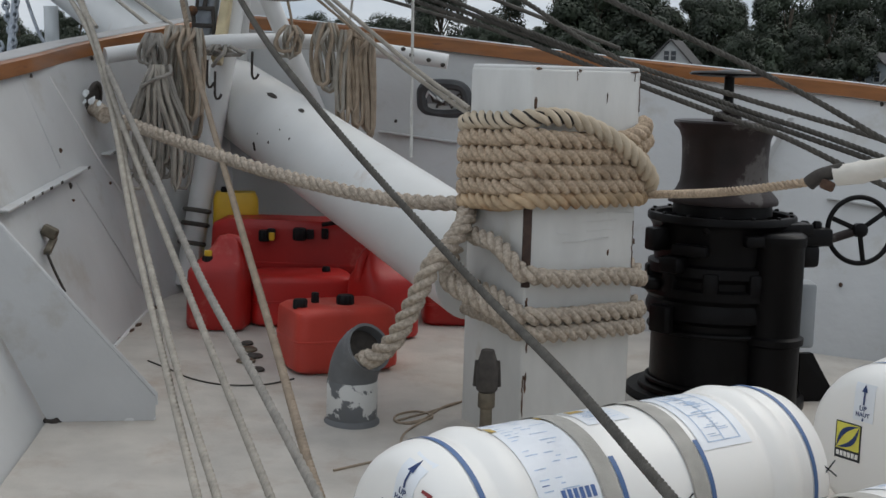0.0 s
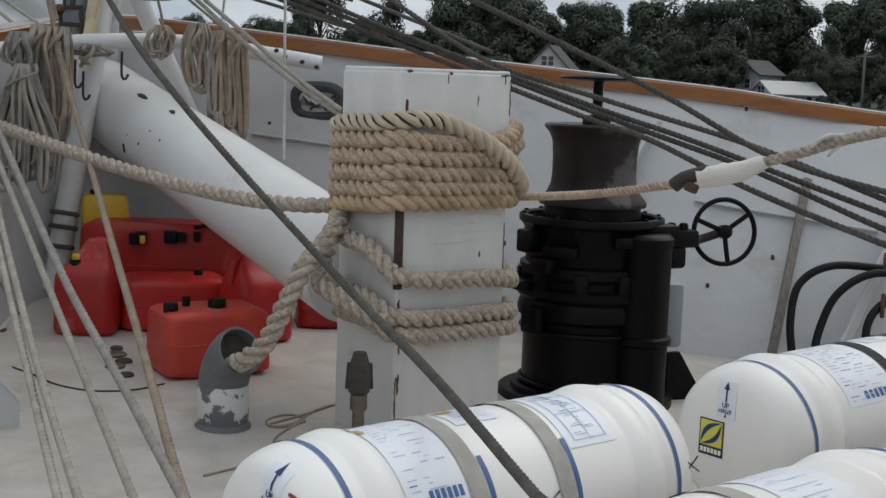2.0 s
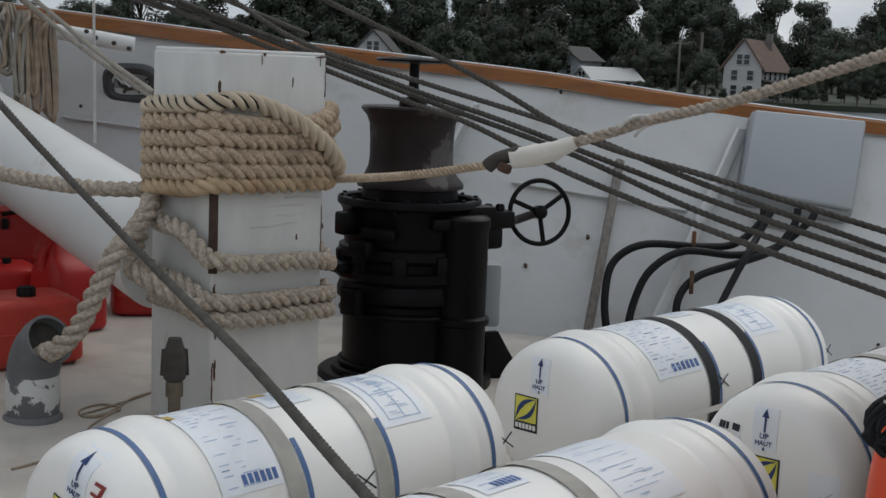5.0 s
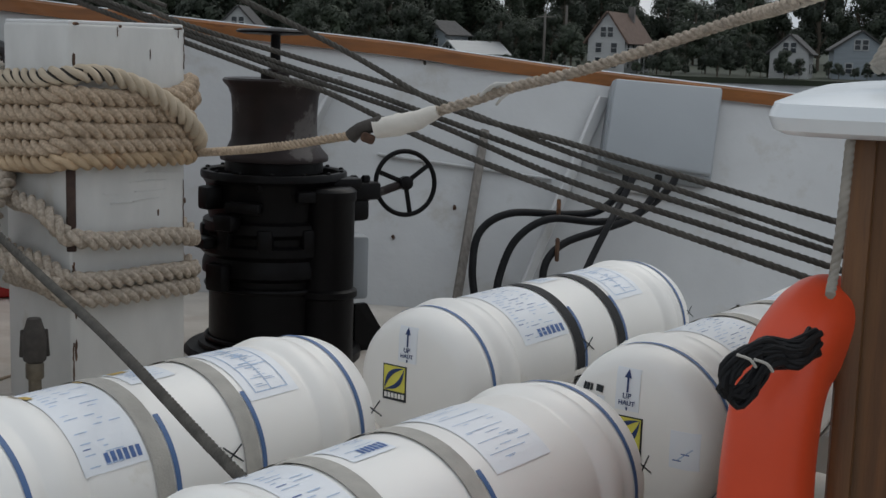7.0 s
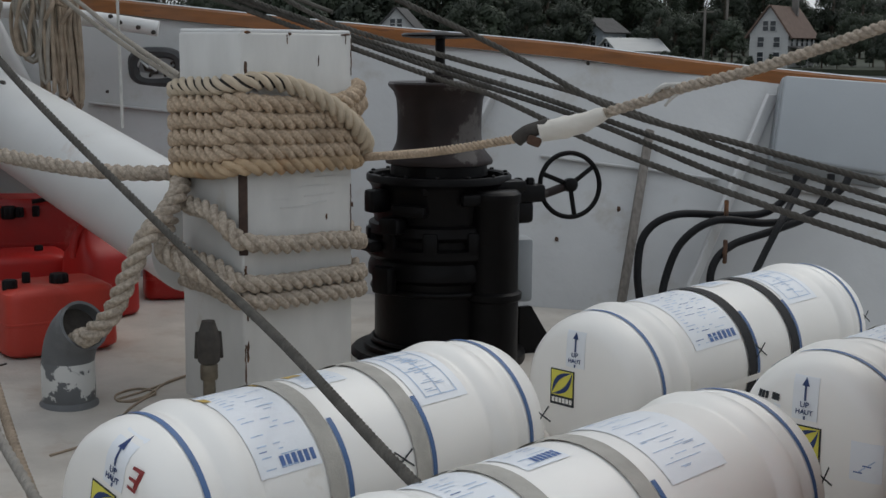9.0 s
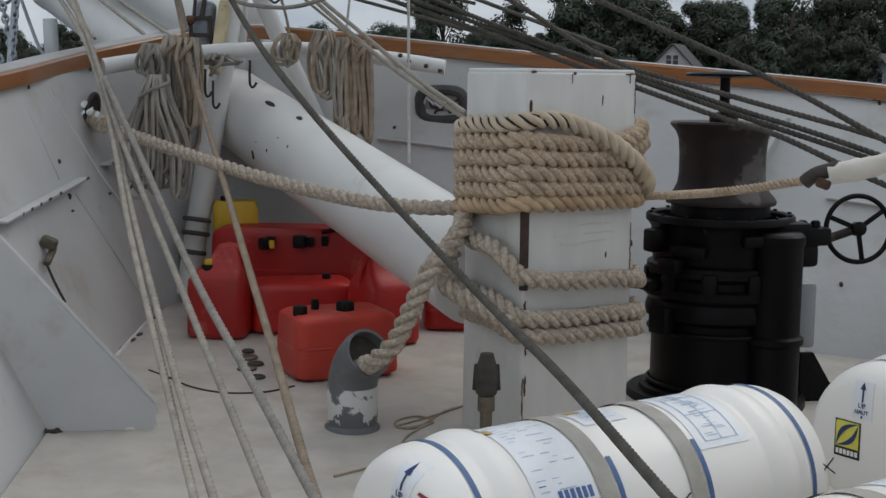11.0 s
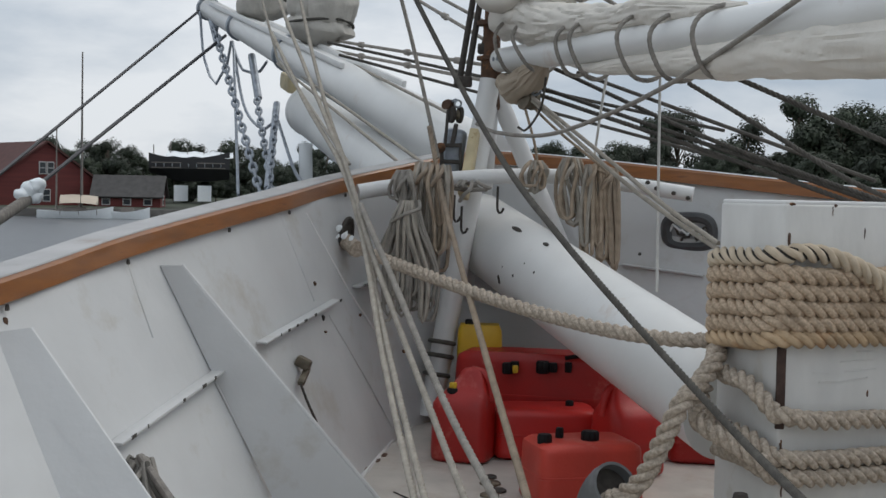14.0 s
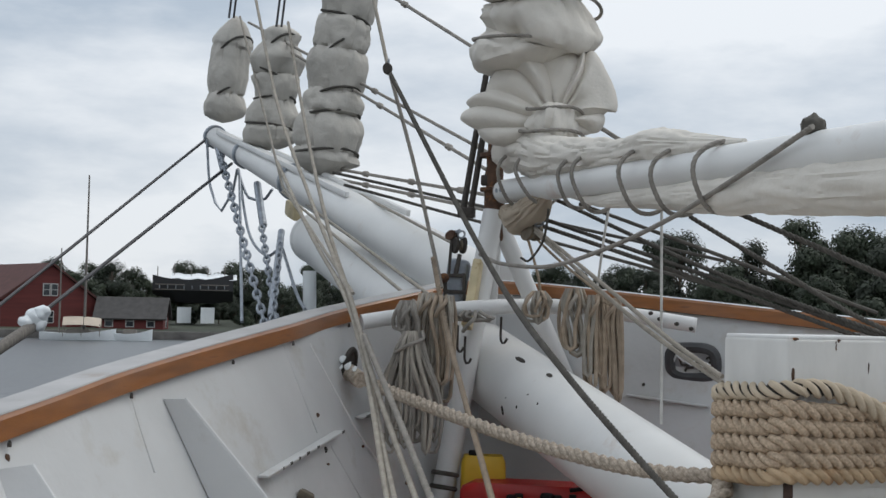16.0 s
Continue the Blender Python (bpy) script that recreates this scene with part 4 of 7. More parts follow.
# ---- staysail boom with its furled sail ----
def lumpy(pts, radii, mat, name, parent, seed, folds=7, depth=0.16, lump=0.10, sides=56, step=0.025, flat=1.0):
    """Bundled canvas: a swept skin with lengthwise folds and uneven lumps."""
    line = spline(pts, step)
    n = len(line)
    bm, rings = bmesh.new(), []
    off = Vector((seed * 3.1, seed * 1.7, seed * 0.9))
    for i, (p, (a, b)) in enumerate(zip(line, frames(line))):
        s = i / (n - 1) * (len(radii) - 1)
        k = min(int(s), len(radii) - 2)
        f = s - k
        f = f * f * (3 - 2 * f)
        r = radii[k] * (1 - f) + radii[k + 1] * f
        ring = []
        for j in range(sides):
            ang = 2 * math.pi * j / sides
            d = a * math.cos(ang) + b * math.sin(ang) * flat
            q = p + d * r
            w = noise.noise(Vector((math.cos(ang) * 2.2, math.sin(ang) * 2.2, i * step * 3.0)) + off)
            ridge = math.sin(folds * ang + 4.0 * w + i * step * 2.4)
            g = 1 + depth * (abs(ridge) - 0.5) + lump * noise.noise(q * 5 + off) + 0.5 * lump * noise.noise(q * 14 + off)
            ring.append(bm.verts.new(p + d * r * g))
        rings.append(ring)
    rings_to_faces(bm, rings)
    return part(name, bm, mat, parent)


def bundle(pts, radii, ties, mat, name, parent, seed, cinch=0.15, gathers=9, depth=0.17, lump=0.10, sides=72, step=0.02, dome=True):
    """Canvas rolled and tied: it bulges between its ties (places along it, 0 to 1) and gathers into creases towards them."""
    line = resample(spline(pts, 0.02), step)
    n, off = len(line), Vector((seed * 2.3, seed * 1.1, seed * 0.7))
    stops = sorted({0.0, 1.0, *ties})
    bm, rings = bmesh.new(), []
    for i, (p, (a, b)) in enumerate(zip(line, frames(line))):
        s = i / (n - 1)
        q = s * (len(radii) - 1)
        k = min(int(q), len(radii) - 2)
        r = radii[k] + (radii[k + 1] - radii[k]) * (q - k)
        j = max(m for m in range(len(stops) - 1) if stops[m] <= s)
        u = (s - stops[j]) / (stops[j + 1] - stops[j])
        puff = math.sin(math.pi * u) ** 0.45
        r *= 1 - cinch + cinch * puff
        if dome:
            r *= min(1.0, math.sqrt(max(0.02, min(s, 1 - s) / 0.06)))
        side = off + Vector((j * 5.3, j * 2.1, 0))
        ring = []
        for m in range(sides):
            ang = 2 * math.pi * m / sides
            c, e = math.cos(ang), math.sin(ang)
            wob = noise.noise(Vector((c * 1.4, e * 1.4, s * 3)) + side)
            crease = (1 - abs(math.sin(gathers * (ang + 0.5 * wob) / 2))) ** 2
            g = 1 - depth * crease * (1.25 - puff) + lump * noise.noise(Vector((c * 1.1, e * 1.1, u * 1.5)) + side) * 1.6 + 0.35 * lump * (1 - 2 * abs(noise.noise(Vector((c * 2.5, e * 2.5, u * 3 + c)) + side)))
            ring.append(bm.verts.new(p + (a * c + b * e) * r * g))
        rings.append(ring)
    rings_to_faces(bm, rings)
    return part(name, bm, mat, parent)


def fan(at, reach, mat, name, parent, pleats=9, thick=0.17, face=(0, -1, 0), seed=1.0):
    """Canvas gathered at one point and spreading from it in pleats. reach: (degrees to the right of up, length)."""
    at, face = Vector(at), Vector(face).normalized()
    right = face.cross(UP).normalized() * -1
    a0, a1 = reach[0][0], reach[-1][0]
    na, ns = 150, 22
    bm = bmesh.new()
    sheets = []
    for front in (1, -0.7):
        rows = []
        for i in range(na + 1):
            a = a0 + (a1 - a0) * i / na
            w = noise.noise(Vector((a * 0.018, seed * 3.7, 0)))
            ph = pleats * math.pi * (i / na) + 5.5 * w
            lob = abs(math.sin(ph)) * (0.62 + 0.38 * math.sin(2.7 * int(ph / math.pi) + seed))
            R = float(np.interp(a, [p for p, _ in reach], [q for _, q in reach])) * (0.90 + 0.12 * lob ** 0.6)
            row = []
            for j in range(ns + 1):
                t = j / ns
                bend = a + 12 * math.sin(2.4 * t + w * 6) * t
                d = right * math.sin(radians(bend)) + UP * math.cos(radians(bend))
                body = math.sin(math.pi * min(1, 0.06 + 0.94 * t) ** 0.85) ** 0.55 if t < 1 else 0
                out = thick * body * (0.45 + 0.55 * lob ** 0.7) * (0.35 + 0.65 * t) + 0.03 * body * noise.noise(Vector((a * 0.05, t * 3, seed)))
                row.append(bm.verts.new(at + d * R * t + face * out * front))
            rows.append(row)
        sheets.append(rows)
    for rows in sheets:
        for i in range(na):
            for j in range(ns):
                bm.faces.new((rows[i][j], rows[i + 1][j], rows[i + 1][j + 1], rows[i][j + 1]))
    bmesh.ops.remove_doubles(bm, verts=bm.verts, dist=0.0004)
    return part(name, bm, mat, parent)


def tie(at, way, r, t, mat=DARKLINE, thick=0.008, name="gasket", tilt=(0, 0, 0)):
    bm = bmesh.new()
    m = axis(at, Vector(way) + Vector(tilt))
    pts = [m @ Vector((r * math.cos(a) * (1 + 0.06 * math.sin(3 * a)), r * math.sin(a), 0.02 * math.sin(2 * a))) for a in [2 * math.pi * k / 28 for k in range(30)]]
    twisted(bm, spline(pts, 0.008), thick, 0.08, 3, 3)
    return part(name, bm, mat, t)


GOOSE, BEND = Vector((-0.994, 7.700, 2.177)), Vector((0.647, 4.850, 2.069))
bw = (BEND - GOOSE).normalized()
BFAR = BEND + bw * 2.6
boom = thing("staysail_boom", "white wooden staysail boom swung inboard over the foredeck", "boom", at=GOOSE)
bm = bmesh.new()
tube(bm, [GOOSE.lerp(BFAR, k / 16) for k in range(17)], [0.068 + 0.032 * k / 16 for k in range(17)], 28)
part("spar", bm, SPAR, boom)
bm = bmesh.new()
bar(bm, GOOSE - bw * 0.10, GOOSE + bw * 0.16, 0.03, 0.12, UP, 0.01)
part("gooseneck_strap", bm, WHITE, boom)
for k in range(2):
    bm = bmesh.new()
    lathe(bm, [(0.012, -0.075), (0.012, 0.075)], axis(GOOSE + bw * (0.06 + 0.06 * k), bw.cross(UP)), 10)
    part("bolt", bm, GALV, boom)

sail = thing("furled_staysail", "off-white canvas staysail furled and lashed along its boom", "sail", at=GOOSE)
Q = lambda s, up, out=0.0: GOOSE + bw * s + UP * up + bw.cross(UP).normalized() * out
lumpy([Q(0.15, 0.24), Q(0.42, 0.20), Q(0.7, 0.14), Q(1.05, 0.12), Q(1.45, 0.11), Q(1.8, 0.115), Q(2.2, 0.09), Q(2.5, 0.085)], [0.13, 0.13, 0.105, 0.085, 0.07, 0.085, 0.05, 0.012], CANVAS, "foot_roll", sail, 1, 3, 0.16, 0.22)
lumpy([Q(0.9, -0.06), Q(1.2, -0.10), Q(1.6, -0.10), Q(2.2, -0.115), Q(2.8, -0.12), Q(3.6, -0.13), Q(5.6, -0.13)], [0.015, 0.05, 0.085, 0.10, 0.105, 0.10, 0.10], CANVAS, "bunt", sail, 2, 3, 0.10, 0.08)
lumpy([Q(0.05, -0.12), Q(0.2, -0.16), Q(0.4, -0.12), Q(0.62, -0.04)], [0.05, 0.085, 0.085, 0.03], TANCANVAS, "tack", sail, 3, 4, 0.15, 0.15)
fan((-0.66, 7.33, 2.53), [(-158, 0.26), (-125, 0.36), (-98, 0.54), (-80, 0.52), (-62, 0.46), (-35, 0.45), (-10, 0.40), (15, 0.40), (38, 0.44), (58, 0.38), (80, 0.30), (104, 0.24), (118, 0.10)], CANVAS, "hoist_fan", sail, 11, 0.17)
bundle([(-0.80, 7.40, 2.80), (-0.82, 7.40, 2.93), (-0.79, 7.38, 3.05), (-0.77, 7.36, 3.20), (-0.80, 7.32, 3.40), (-0.76, 7.26, 3.60), (-0.72, 7.2, 3.85)], [0.26, 0.33, 0.31, 0.34, 0.30, 0.32, 0.27], [0.16, 0.38, 0.66], CANVAS, "hoist", sail, 4, 0.34, 7, 0.30, 0.20, 110, 0.014)
bundle([(-0.66, 7.30, 2.60), (-0.67, 7.28, 2.50), (-0.69, 7.32, 2.40), (-0.70, 7.36, 2.27)], [0.10, 0.155, 0.16, 0.13], [0.42], CANVAS, "tied_bunch", sail, 6, 0.25, 8, 0.30, 0.22, 80, 0.010)
for p, k in (((-0.672, 7.30, 2.575), 0.155), ((-0.685, 7.30, 2.45), 0.178), ((-0.82, 7.40, 2.945), 0.32), ((-0.78, 7.37, 3.19), 0.35)):
    tie(p, (0.15, 0, 1), k, sail, GREYLINE, 0.010)
for s, r, z in ((0.30, 0.165, 0.06), (0.52, 0.15, 0.05), (1.02, 0.135, 0.0), (1.2, 0.15, -0.01), (1.72, 0.155, -0.03), (2.02, 0.15, -0.05), (2.36, 0.15, -0.05)):
    tie(Q(s, z), bw, r * 0.97, sail, GREYLINE, 0.011, tilt=(random.uniform(-0.12, 0.12), random.uniform(-0.12, 0.12), random.uniform(-0.25, 0.25)))
bm = bmesh.new()
bmesh.ops.create_icosphere(bm, subdivisions=3, radius=0.045, matrix=Matrix.Translation(Vector((0.475, 5.100, 2.177))))
for v in bm.verts:
    v.co += v.normal * 0.014 * noise.noise(v.co * 45)
part("knot", bm, DARKLINE, sail)

# furled headsails on their stays, far out on the jibboom
def headsail(pts, radii, ties, seed, label):
    t = thing("furled_headsail", label, "sail", "furled headsails", at=pts[-1])
    bundle(pts, radii, ties, OLDCANVAS, "sail_roll", t, seed)
    line = resample(spline(pts, 0.02), 0.02)
    for s in ties:
        i = round(s * (len(line) - 1))
        r = float(np.interp(s, np.linspace(0, 1, len(radii)), radii))
        tie(line[i], line[min(i + 4, len(line) - 1)] - line[max(0, i - 4)], r * 0.93, t, DARKLINE, 0.012, tilt=(0.1 * math.sin(seed + i), 0, 0))
    for k in range(2):
        bm = bmesh.new()
        q = Vector(pts[0]) + Vector((0.05 * k - 0.03, -0.12, -0.05))
        tube(bm, [q + UP * 1.2 + Vector((0.12, 0, 0)), q], 0.012, 6)
        part("halyard_tail", bm, WIRE, t)
    return t


headsail([(-4.50, 13.0, 4.46), (-4.50, 13.0, 4.30), (-4.52, 13.0, 4.12), (-4.55, 13.0, 3.93), (-4.57, 13.0, 3.75), (-4.585, 13.0, 3.58), (-4.60, 13.0, 3.47), (-4.605, 13.0, 3.36)], [0.05, 0.15, 0.22, 0.20, 0.205, 0.195, 0.215, 0.17], [0.30, 0.74], 11, "weathered grey canvas jib furled on its stay")
headsail([(-3.775, 12.3, 4.20), (-3.80, 12.3, 4.0), (-3.815, 12.3, 3.83), (-3.825, 12.3, 3.62), (-3.85, 12.3, 3.40), (-3.865, 12.3, 3.27), (-3.87, 12.3, 3.13), (-3.86, 12.3, 2.99)], [0.15, 0.185, 0.26, 0.235, 0.20, 0.245, 0.27, 0.22], [0.16, 0.41, 0.60, 0.82], 12, "weathered grey canvas jib furled on its stay")
headsail([(-2.698, 11.0, 4.692), (-2.747, 11.0, 4.304), (-2.791, 11.0, 4.063), (-2.835, 11.0, 3.846), (-2.869, 11.0, 3.629), (-2.892, 11.0, 3.387), (-2.925, 11.0, 3.147), (-2.948, 11.0, 2.882), (-2.974, 11.0, 2.738), (-2.985, 11.0, 2.608)], [0.24, 0.27, 0.24, 0.23, 0.245, 0.25, 0.24, 0.27, 0.295, 0.25], [0.17, 0.36, 0.49, 0.66, 0.75, 0.90], 13, "weathered grey canvas jib furled on its stay")

# ---- fuel cans under the bowsprit ----
def super_box(bm, size, m, e=0.35, rows=14, sides=40, taper=0.0, crown=0.0):
    """A rounded moulded box standing on z = 0, narrowing to its top by taper."""
    w, d, h = size
    rings = []
    for i in range(rows + 1):
        t = i / rows
        c = min(t, 1 - t) / 0.12
        inset = (1 - math.sqrt(max(0, 1 - (1 - min(1, c)) ** 2))) * 0.12
        k = 1 - taper * t - inset
        ring = []
        for j in range(sides):
            a = 2 * math.pi * j / sides
            x, y = math.cos(a), math.sin(a)
            ring.append(bm.verts.new(m @ Vector((w / 2 * k * abs(x) ** e * math.copysign(1, x), d / 2 * k * abs(y) ** e * math.copysign(1, y), h * t + crown * math.sin(math.pi * t) * x))))
        rings.append(ring)
    rings_to_faces(bm, rings)
    return bm


def cap(at, r, h, parent, mat, name="cap", label=""):
    bm = bmesh.new()
    rings = [[bm.verts.new(Vector(at) + Vector((math.cos(math.pi * k / 14) * r * q * (1.08 if k % 2 else 0.96), math.sin(math.pi * k / 14) * r * q * (1.08 if k % 2 else 0.96), z))) for k in range(28)] for q, z in ((0.85, -0.01), (1, 0), (1, h * 0.8), (0.85, h))]
    rings_to_faces(bm, rings)
    return part(name, bm, mat, parent, label)


def tank(at, size, turn, label, fittings, seam=0.5, tilt=0, mat=RED):
    t = thing("fuel_tank", label, "fuel tank", "red fuel cans", at=at)
    m = Matrix.Translation(at) @ Matrix.Rotation(radians(turn), 4, "Z") @ Matrix.Rotation(radians(tilt), 4, "X")
    bm = bmesh.new()
    super_box(bm, size, m, 0.26, 18, 56, 0.05)
    part("tank_body", bm, mat, t)
    bm = bmesh.new()
    rings = []
    for dz, k in ((-0.006, 1.0), (-0.004, 1.012), (0.004, 1.012), (0.006, 1.0)):
        f = (1 - 0.05 * seam) * k
        ring = []
        for j in range(56):
            x, y = math.cos(2 * math.pi * j / 56), math.sin(2 * math.pi * j / 56)
            ring.append(bm.verts.new(m @ Vector((size[0] / 2 * f * abs(x) ** 0.26 * math.copysign(1, x), size[1] / 2 * f * abs(y) ** 0.26 * math.copysign(1, y), size[2] * seam + dz))))
        rings.append(ring)
    rings_to_faces(bm, rings)
    part("mould_seam", bm, mat, t)
    for x, y, r, h, fit_mat in fittings:
        cap(m @ Vector((x, y, size[2] - 0.004)), r, h, t, fit_mat)
    return t, m


def jerry(at, size, turn, label, mat=RED, tilt=0, capmat=RUBBER):
    """A tall fuel can whose shoulders rise to a moulded handle, with a spout beside it."""
    t = thing("jerry_can", label, "jerry can", "red fuel cans", at=at)
    w, d, h = size
    m = Matrix.Translation(at) @ Matrix.Rotation(radians(turn), 4, "Z") @ Matrix.Rotation(radians(tilt), 4, "Y")
    bm = bmesh.new()
    rings = []
    for z, kx, ky, dx in ((0.0, 0.90, 0.88, 0), (0.02, 0.97, 0.96, 0), (0.06, 1.0, 1.0, 0), (0.50, 0.98, 0.98, 0), (0.62, 0.95, 0.95, 0), (0.68, 0.88, 0.86, 0.02), (0.74, 0.74, 0.66, 0.06), (0.82, 0.58, 0.44, 0.10), (0.90, 0.44, 0.30, 0.13), (0.96, 0.34, 0.22, 0.13), (0.99, 0.24, 0.14, 0.12), (1.0, 0.10, 0.06, 0.12)):
        ring = []
        for j in range(48):
            x, y = math.cos(2 * math.pi * j / 48), math.sin(2 * math.pi * j / 48)
            ring.append(bm.verts.new(m @ Vector((w / 2 * kx * abs(x) ** 0.42 * math.copysign(1, x) + dx * w, d / 2 * ky * abs(y) ** 0.42 * math.copysign(1, y), h * z))))
        rings.append(ring)
    rings_to_faces(bm, rings)
    part("can_body", bm, mat, t)
    bm = bmesh.new()
    path = [m @ Vector(p) for p in ((w * 0.12, 0, h * 0.97), (w * 0.30, 0, h * 0.95), (w * 0.43, 0, h * 0.84), (w * 0.46, 0, h * 0.64))]
    tube(bm, spline(path, 0.02), 0.022, 12)
    part("handle", bm, mat, t)
    sp = m @ Vector((-w * 0.14, -d * 0.24, h * 0.70))
    cap(sp, 0.030, 0.04, t, capmat)
    cap(sp + UP * 0.04, 0.018, 0.026, t, YELLOW, "spout_plug", "yellow plug")
    return t


def on_deck(p):
    return Vector((p[0], p[1], deck_z(p[0], p[1])))


tank(on_deck((-0.385, 6.15, 0)), (0.50, 0.36, 0.285), 24, "scuffed red plastic fuel tank with black fittings", [(-0.19, -0.05, 0.030, 0.04, RUBBER), (-0.09, 0.04, 0.017, 0.05, RUBBER), (0.03, -0.03, 0.038, 0.045, RUBBER)], mat=FADEDRED)
tank(on_deck((-0.63, 6.96, 0)), (0.54, 0.36, 0.25), 12, "red plastic fuel tank pushed behind another tank", [(0.13, 0.02, 0.02, 0.03, RUBBER)])
big, _ = tank(on_deck((-0.68, 7.38, 0)), (0.98, 0.30, 0.46), -4, "large red plastic fuel tank with black filler fittings", [])
for at, r, h in (((-0.855, 7.210, 0.472), 0.030, 0.05), ((-0.818, 7.200, 0.492), 0.022, 0.04), ((-0.668, 7.200, 0.484), 0.034, 0.055), ((-0.614, 7.200, 0.492), 0.022, 0.04), ((-0.534, 7.210, 0.493), 0.018, 0.045)):
    cap(Vector(at), r, h, big, RUBBER)
cap(Vector((-0.811, 7.170, 0.484)), 0.014, 0.03, big, YELLOW, "valve", "yellow valve plug")
jerry(on_deck((-1.015, 6.74, 0)), (0.30, 0.27, 0.46), -4, "tall red plastic jerry can with black and yellow cap")
jerry(on_deck((-0.20, 6.74, 0)), (0.31, 0.28, 0.45), 215, "red plastic jerry can leaning under the bowsprit", tilt=0)
tank(on_deck((0.22, 7.15, 0)), (0.46, 0.30, 0.22), 4, "low red plastic fuel tank beneath the bowsprit", [])
tank(on_deck((-1.06, 7.54, 0)), (0.26, 0.18, 0.56), 10, "yellow plastic jerry can behind the red tanks", [(-0.05, 0, 0.03, 0.03, RUBBER)], mat=YELLOW)
for p, q, r in (((-0.55, 7.20, 0.56), (-0.35, 7.19, 0.565), 0.012),):
    bm = bmesh.new()
    tube(bm, spline([Vector(p), (Vector(p) + Vector(q)) / 2 + UP * 0.012, Vector(q)], 0.02), r, 8)
    solo("fuel_hose", bm, RUBBER, "short black fuel hose on the large tank", "hose")

# ---- grey deck pipe, bent over, open mouth to starboard ----
base = Vector((-0.257, 5.333, 0.005))
pipe = thing("deck_pipe", "grey painted deck pipe elbow with flaking paint", "deck pipe", at=base)
R, tk = 0.098, 0.012
mouth = Vector((0.62, -0.78, 0.20)).normalized()
cl = [base, base + UP * 0.08, base + UP * 0.15]
cen = base + UP * 0.15
flat = Vector((mouth.x, mouth.y, 0)).normalized()
for k in range(1, 7):
    a = radians(11 * k)
    cl.append(cen + flat * 0.185 * (1 - math.cos(a)) + UP * 0.185 * math.sin(a))
bm = bmesh.new()
rings = []
cl = [Vector(p) for p in cl]
fr = frames(cl)
for r in (R, R - tk):
    seq = list(zip(cl, fr)) if r == R else list(zip(cl, fr))[::-1]
    for p, (a, b) in seq:
        rings.append([bm.verts.new(p + (a * math.cos(2 * math.pi * k / 32) + b * math.sin(2 * math.pi * k / 32)) * r) for k in range(32)])
rings_to_faces(bm, rings)
part("elbow", bm, GREY_PIPE, pipe)
bm = bmesh.new()
lathe(bm, [(R + 0.0005, 0.015), (R + 0.0025, 0.02), (R + 0.0025, 0.165), (R + 0.0005, 0.17)], Matrix.Translation(base), 32, False)
part("flaking_stub", bm, FLAKED, pipe, "pipe stub with flaking grey paint")
bm = bmesh.new()
lathe(bm, [(R + 0.014, -0.01), (R + 0.012, 0.006), (R + 0.004, 0.014), (R, 0.02)], Matrix.Translation(base), 32, False)
part("weld_collar", bm, GREY_PIPE, pipe)
# dark disc set inside the mouth, coloured for the shade deeper in the pipe
bm = bmesh.new()
lathe(bm, [(R - tk - 0.001, -0.002), (0.001, 0.0)], axis(cl[-1] - (cl[-1] - cl[-2]).normalized() * 0.045, cl[-1] - cl[-2]), 24)
part("throat_shade_disc", bm, CHIP, pipe)

# ---- hydrant valve in front of the post ----
vb = Vector((0.262, 5.02, 0))
vb.z = deck_z(vb.x, vb.y)
valve = thing("hydrant_valve", "tarnished bronze hydrant valve on a short standpipe", "valve", at=vb)
bm = bmesh.new()
lathe(bm, [(0.032, 0), (0.0240, 0.02), (0.0224, 0.19)], Matrix.Translation(vb), 18)
part("standpipe", bm, BRONZE, valve)
bm = bmesh.new()
lathe(bm, [(0.0288, 0.18), (0.0320, 0.185), (0.0320, 0.235), (0.0288, 0.24)], Matrix.Translation(vb), 8)
part("collar", bm, BRONZE, valve)
bm = bmesh.new()
lathe(bm, [(0.030, 0.24), (0.040, 0.25), (0.043, 0.29), (0.043, 0.33), (0.036, 0.36), (0.028, 0.385), (0.024, 0.40)], Matrix.Translation(vb), 14)
part("coupling", bm, CHIP, valve, "dark coupling")
for s in (-1, 1):
    bm = bmesh.new()
    bar(bm, vb + Vector((s * 0.043, 0, 0.26)), vb + Vector((s * 0.037, 0, 0.36)), 0.012, 0.020)
    part("lug", bm, CHIP, valve)

# ---- black anchor windlass ----
WC = Vector((1.315, 6.02, 0))
WC.z = deck_z(WC.x, WC.y)
wind = thing("windlass", "black painted vertical anchor windlass with worn warping drum", "windlass", at=WC)
M0 = Matrix.Translation((WC.x, WC.y, 0))
bm = bmesh.new()
lathe(bm, [(0.03, 1.395), (0.12, 1.398), (0.168, 1.404), (0.172, 1.412), (0.16, 1.420), (0.05, 1.424), (0.02, 1.43)], M0, 36)
part("top_handwheel", bm, BLACK, wind)
bm = bmesh.new()
lathe(bm, [(0.024, 1.20), (0.022, 1.40)], M0, 14)
part("spindle", bm, BLACK, wind)
bm = bmesh.new()
lathe(bm, [(0.06, 1.19), (0.064, 1.20), (0.064, 1.235), (0.05, 1.242), (0.03, 1.25)], M0, 10)
part("hub_nut", bm, DRUM, wind)
bm = bmesh.new()
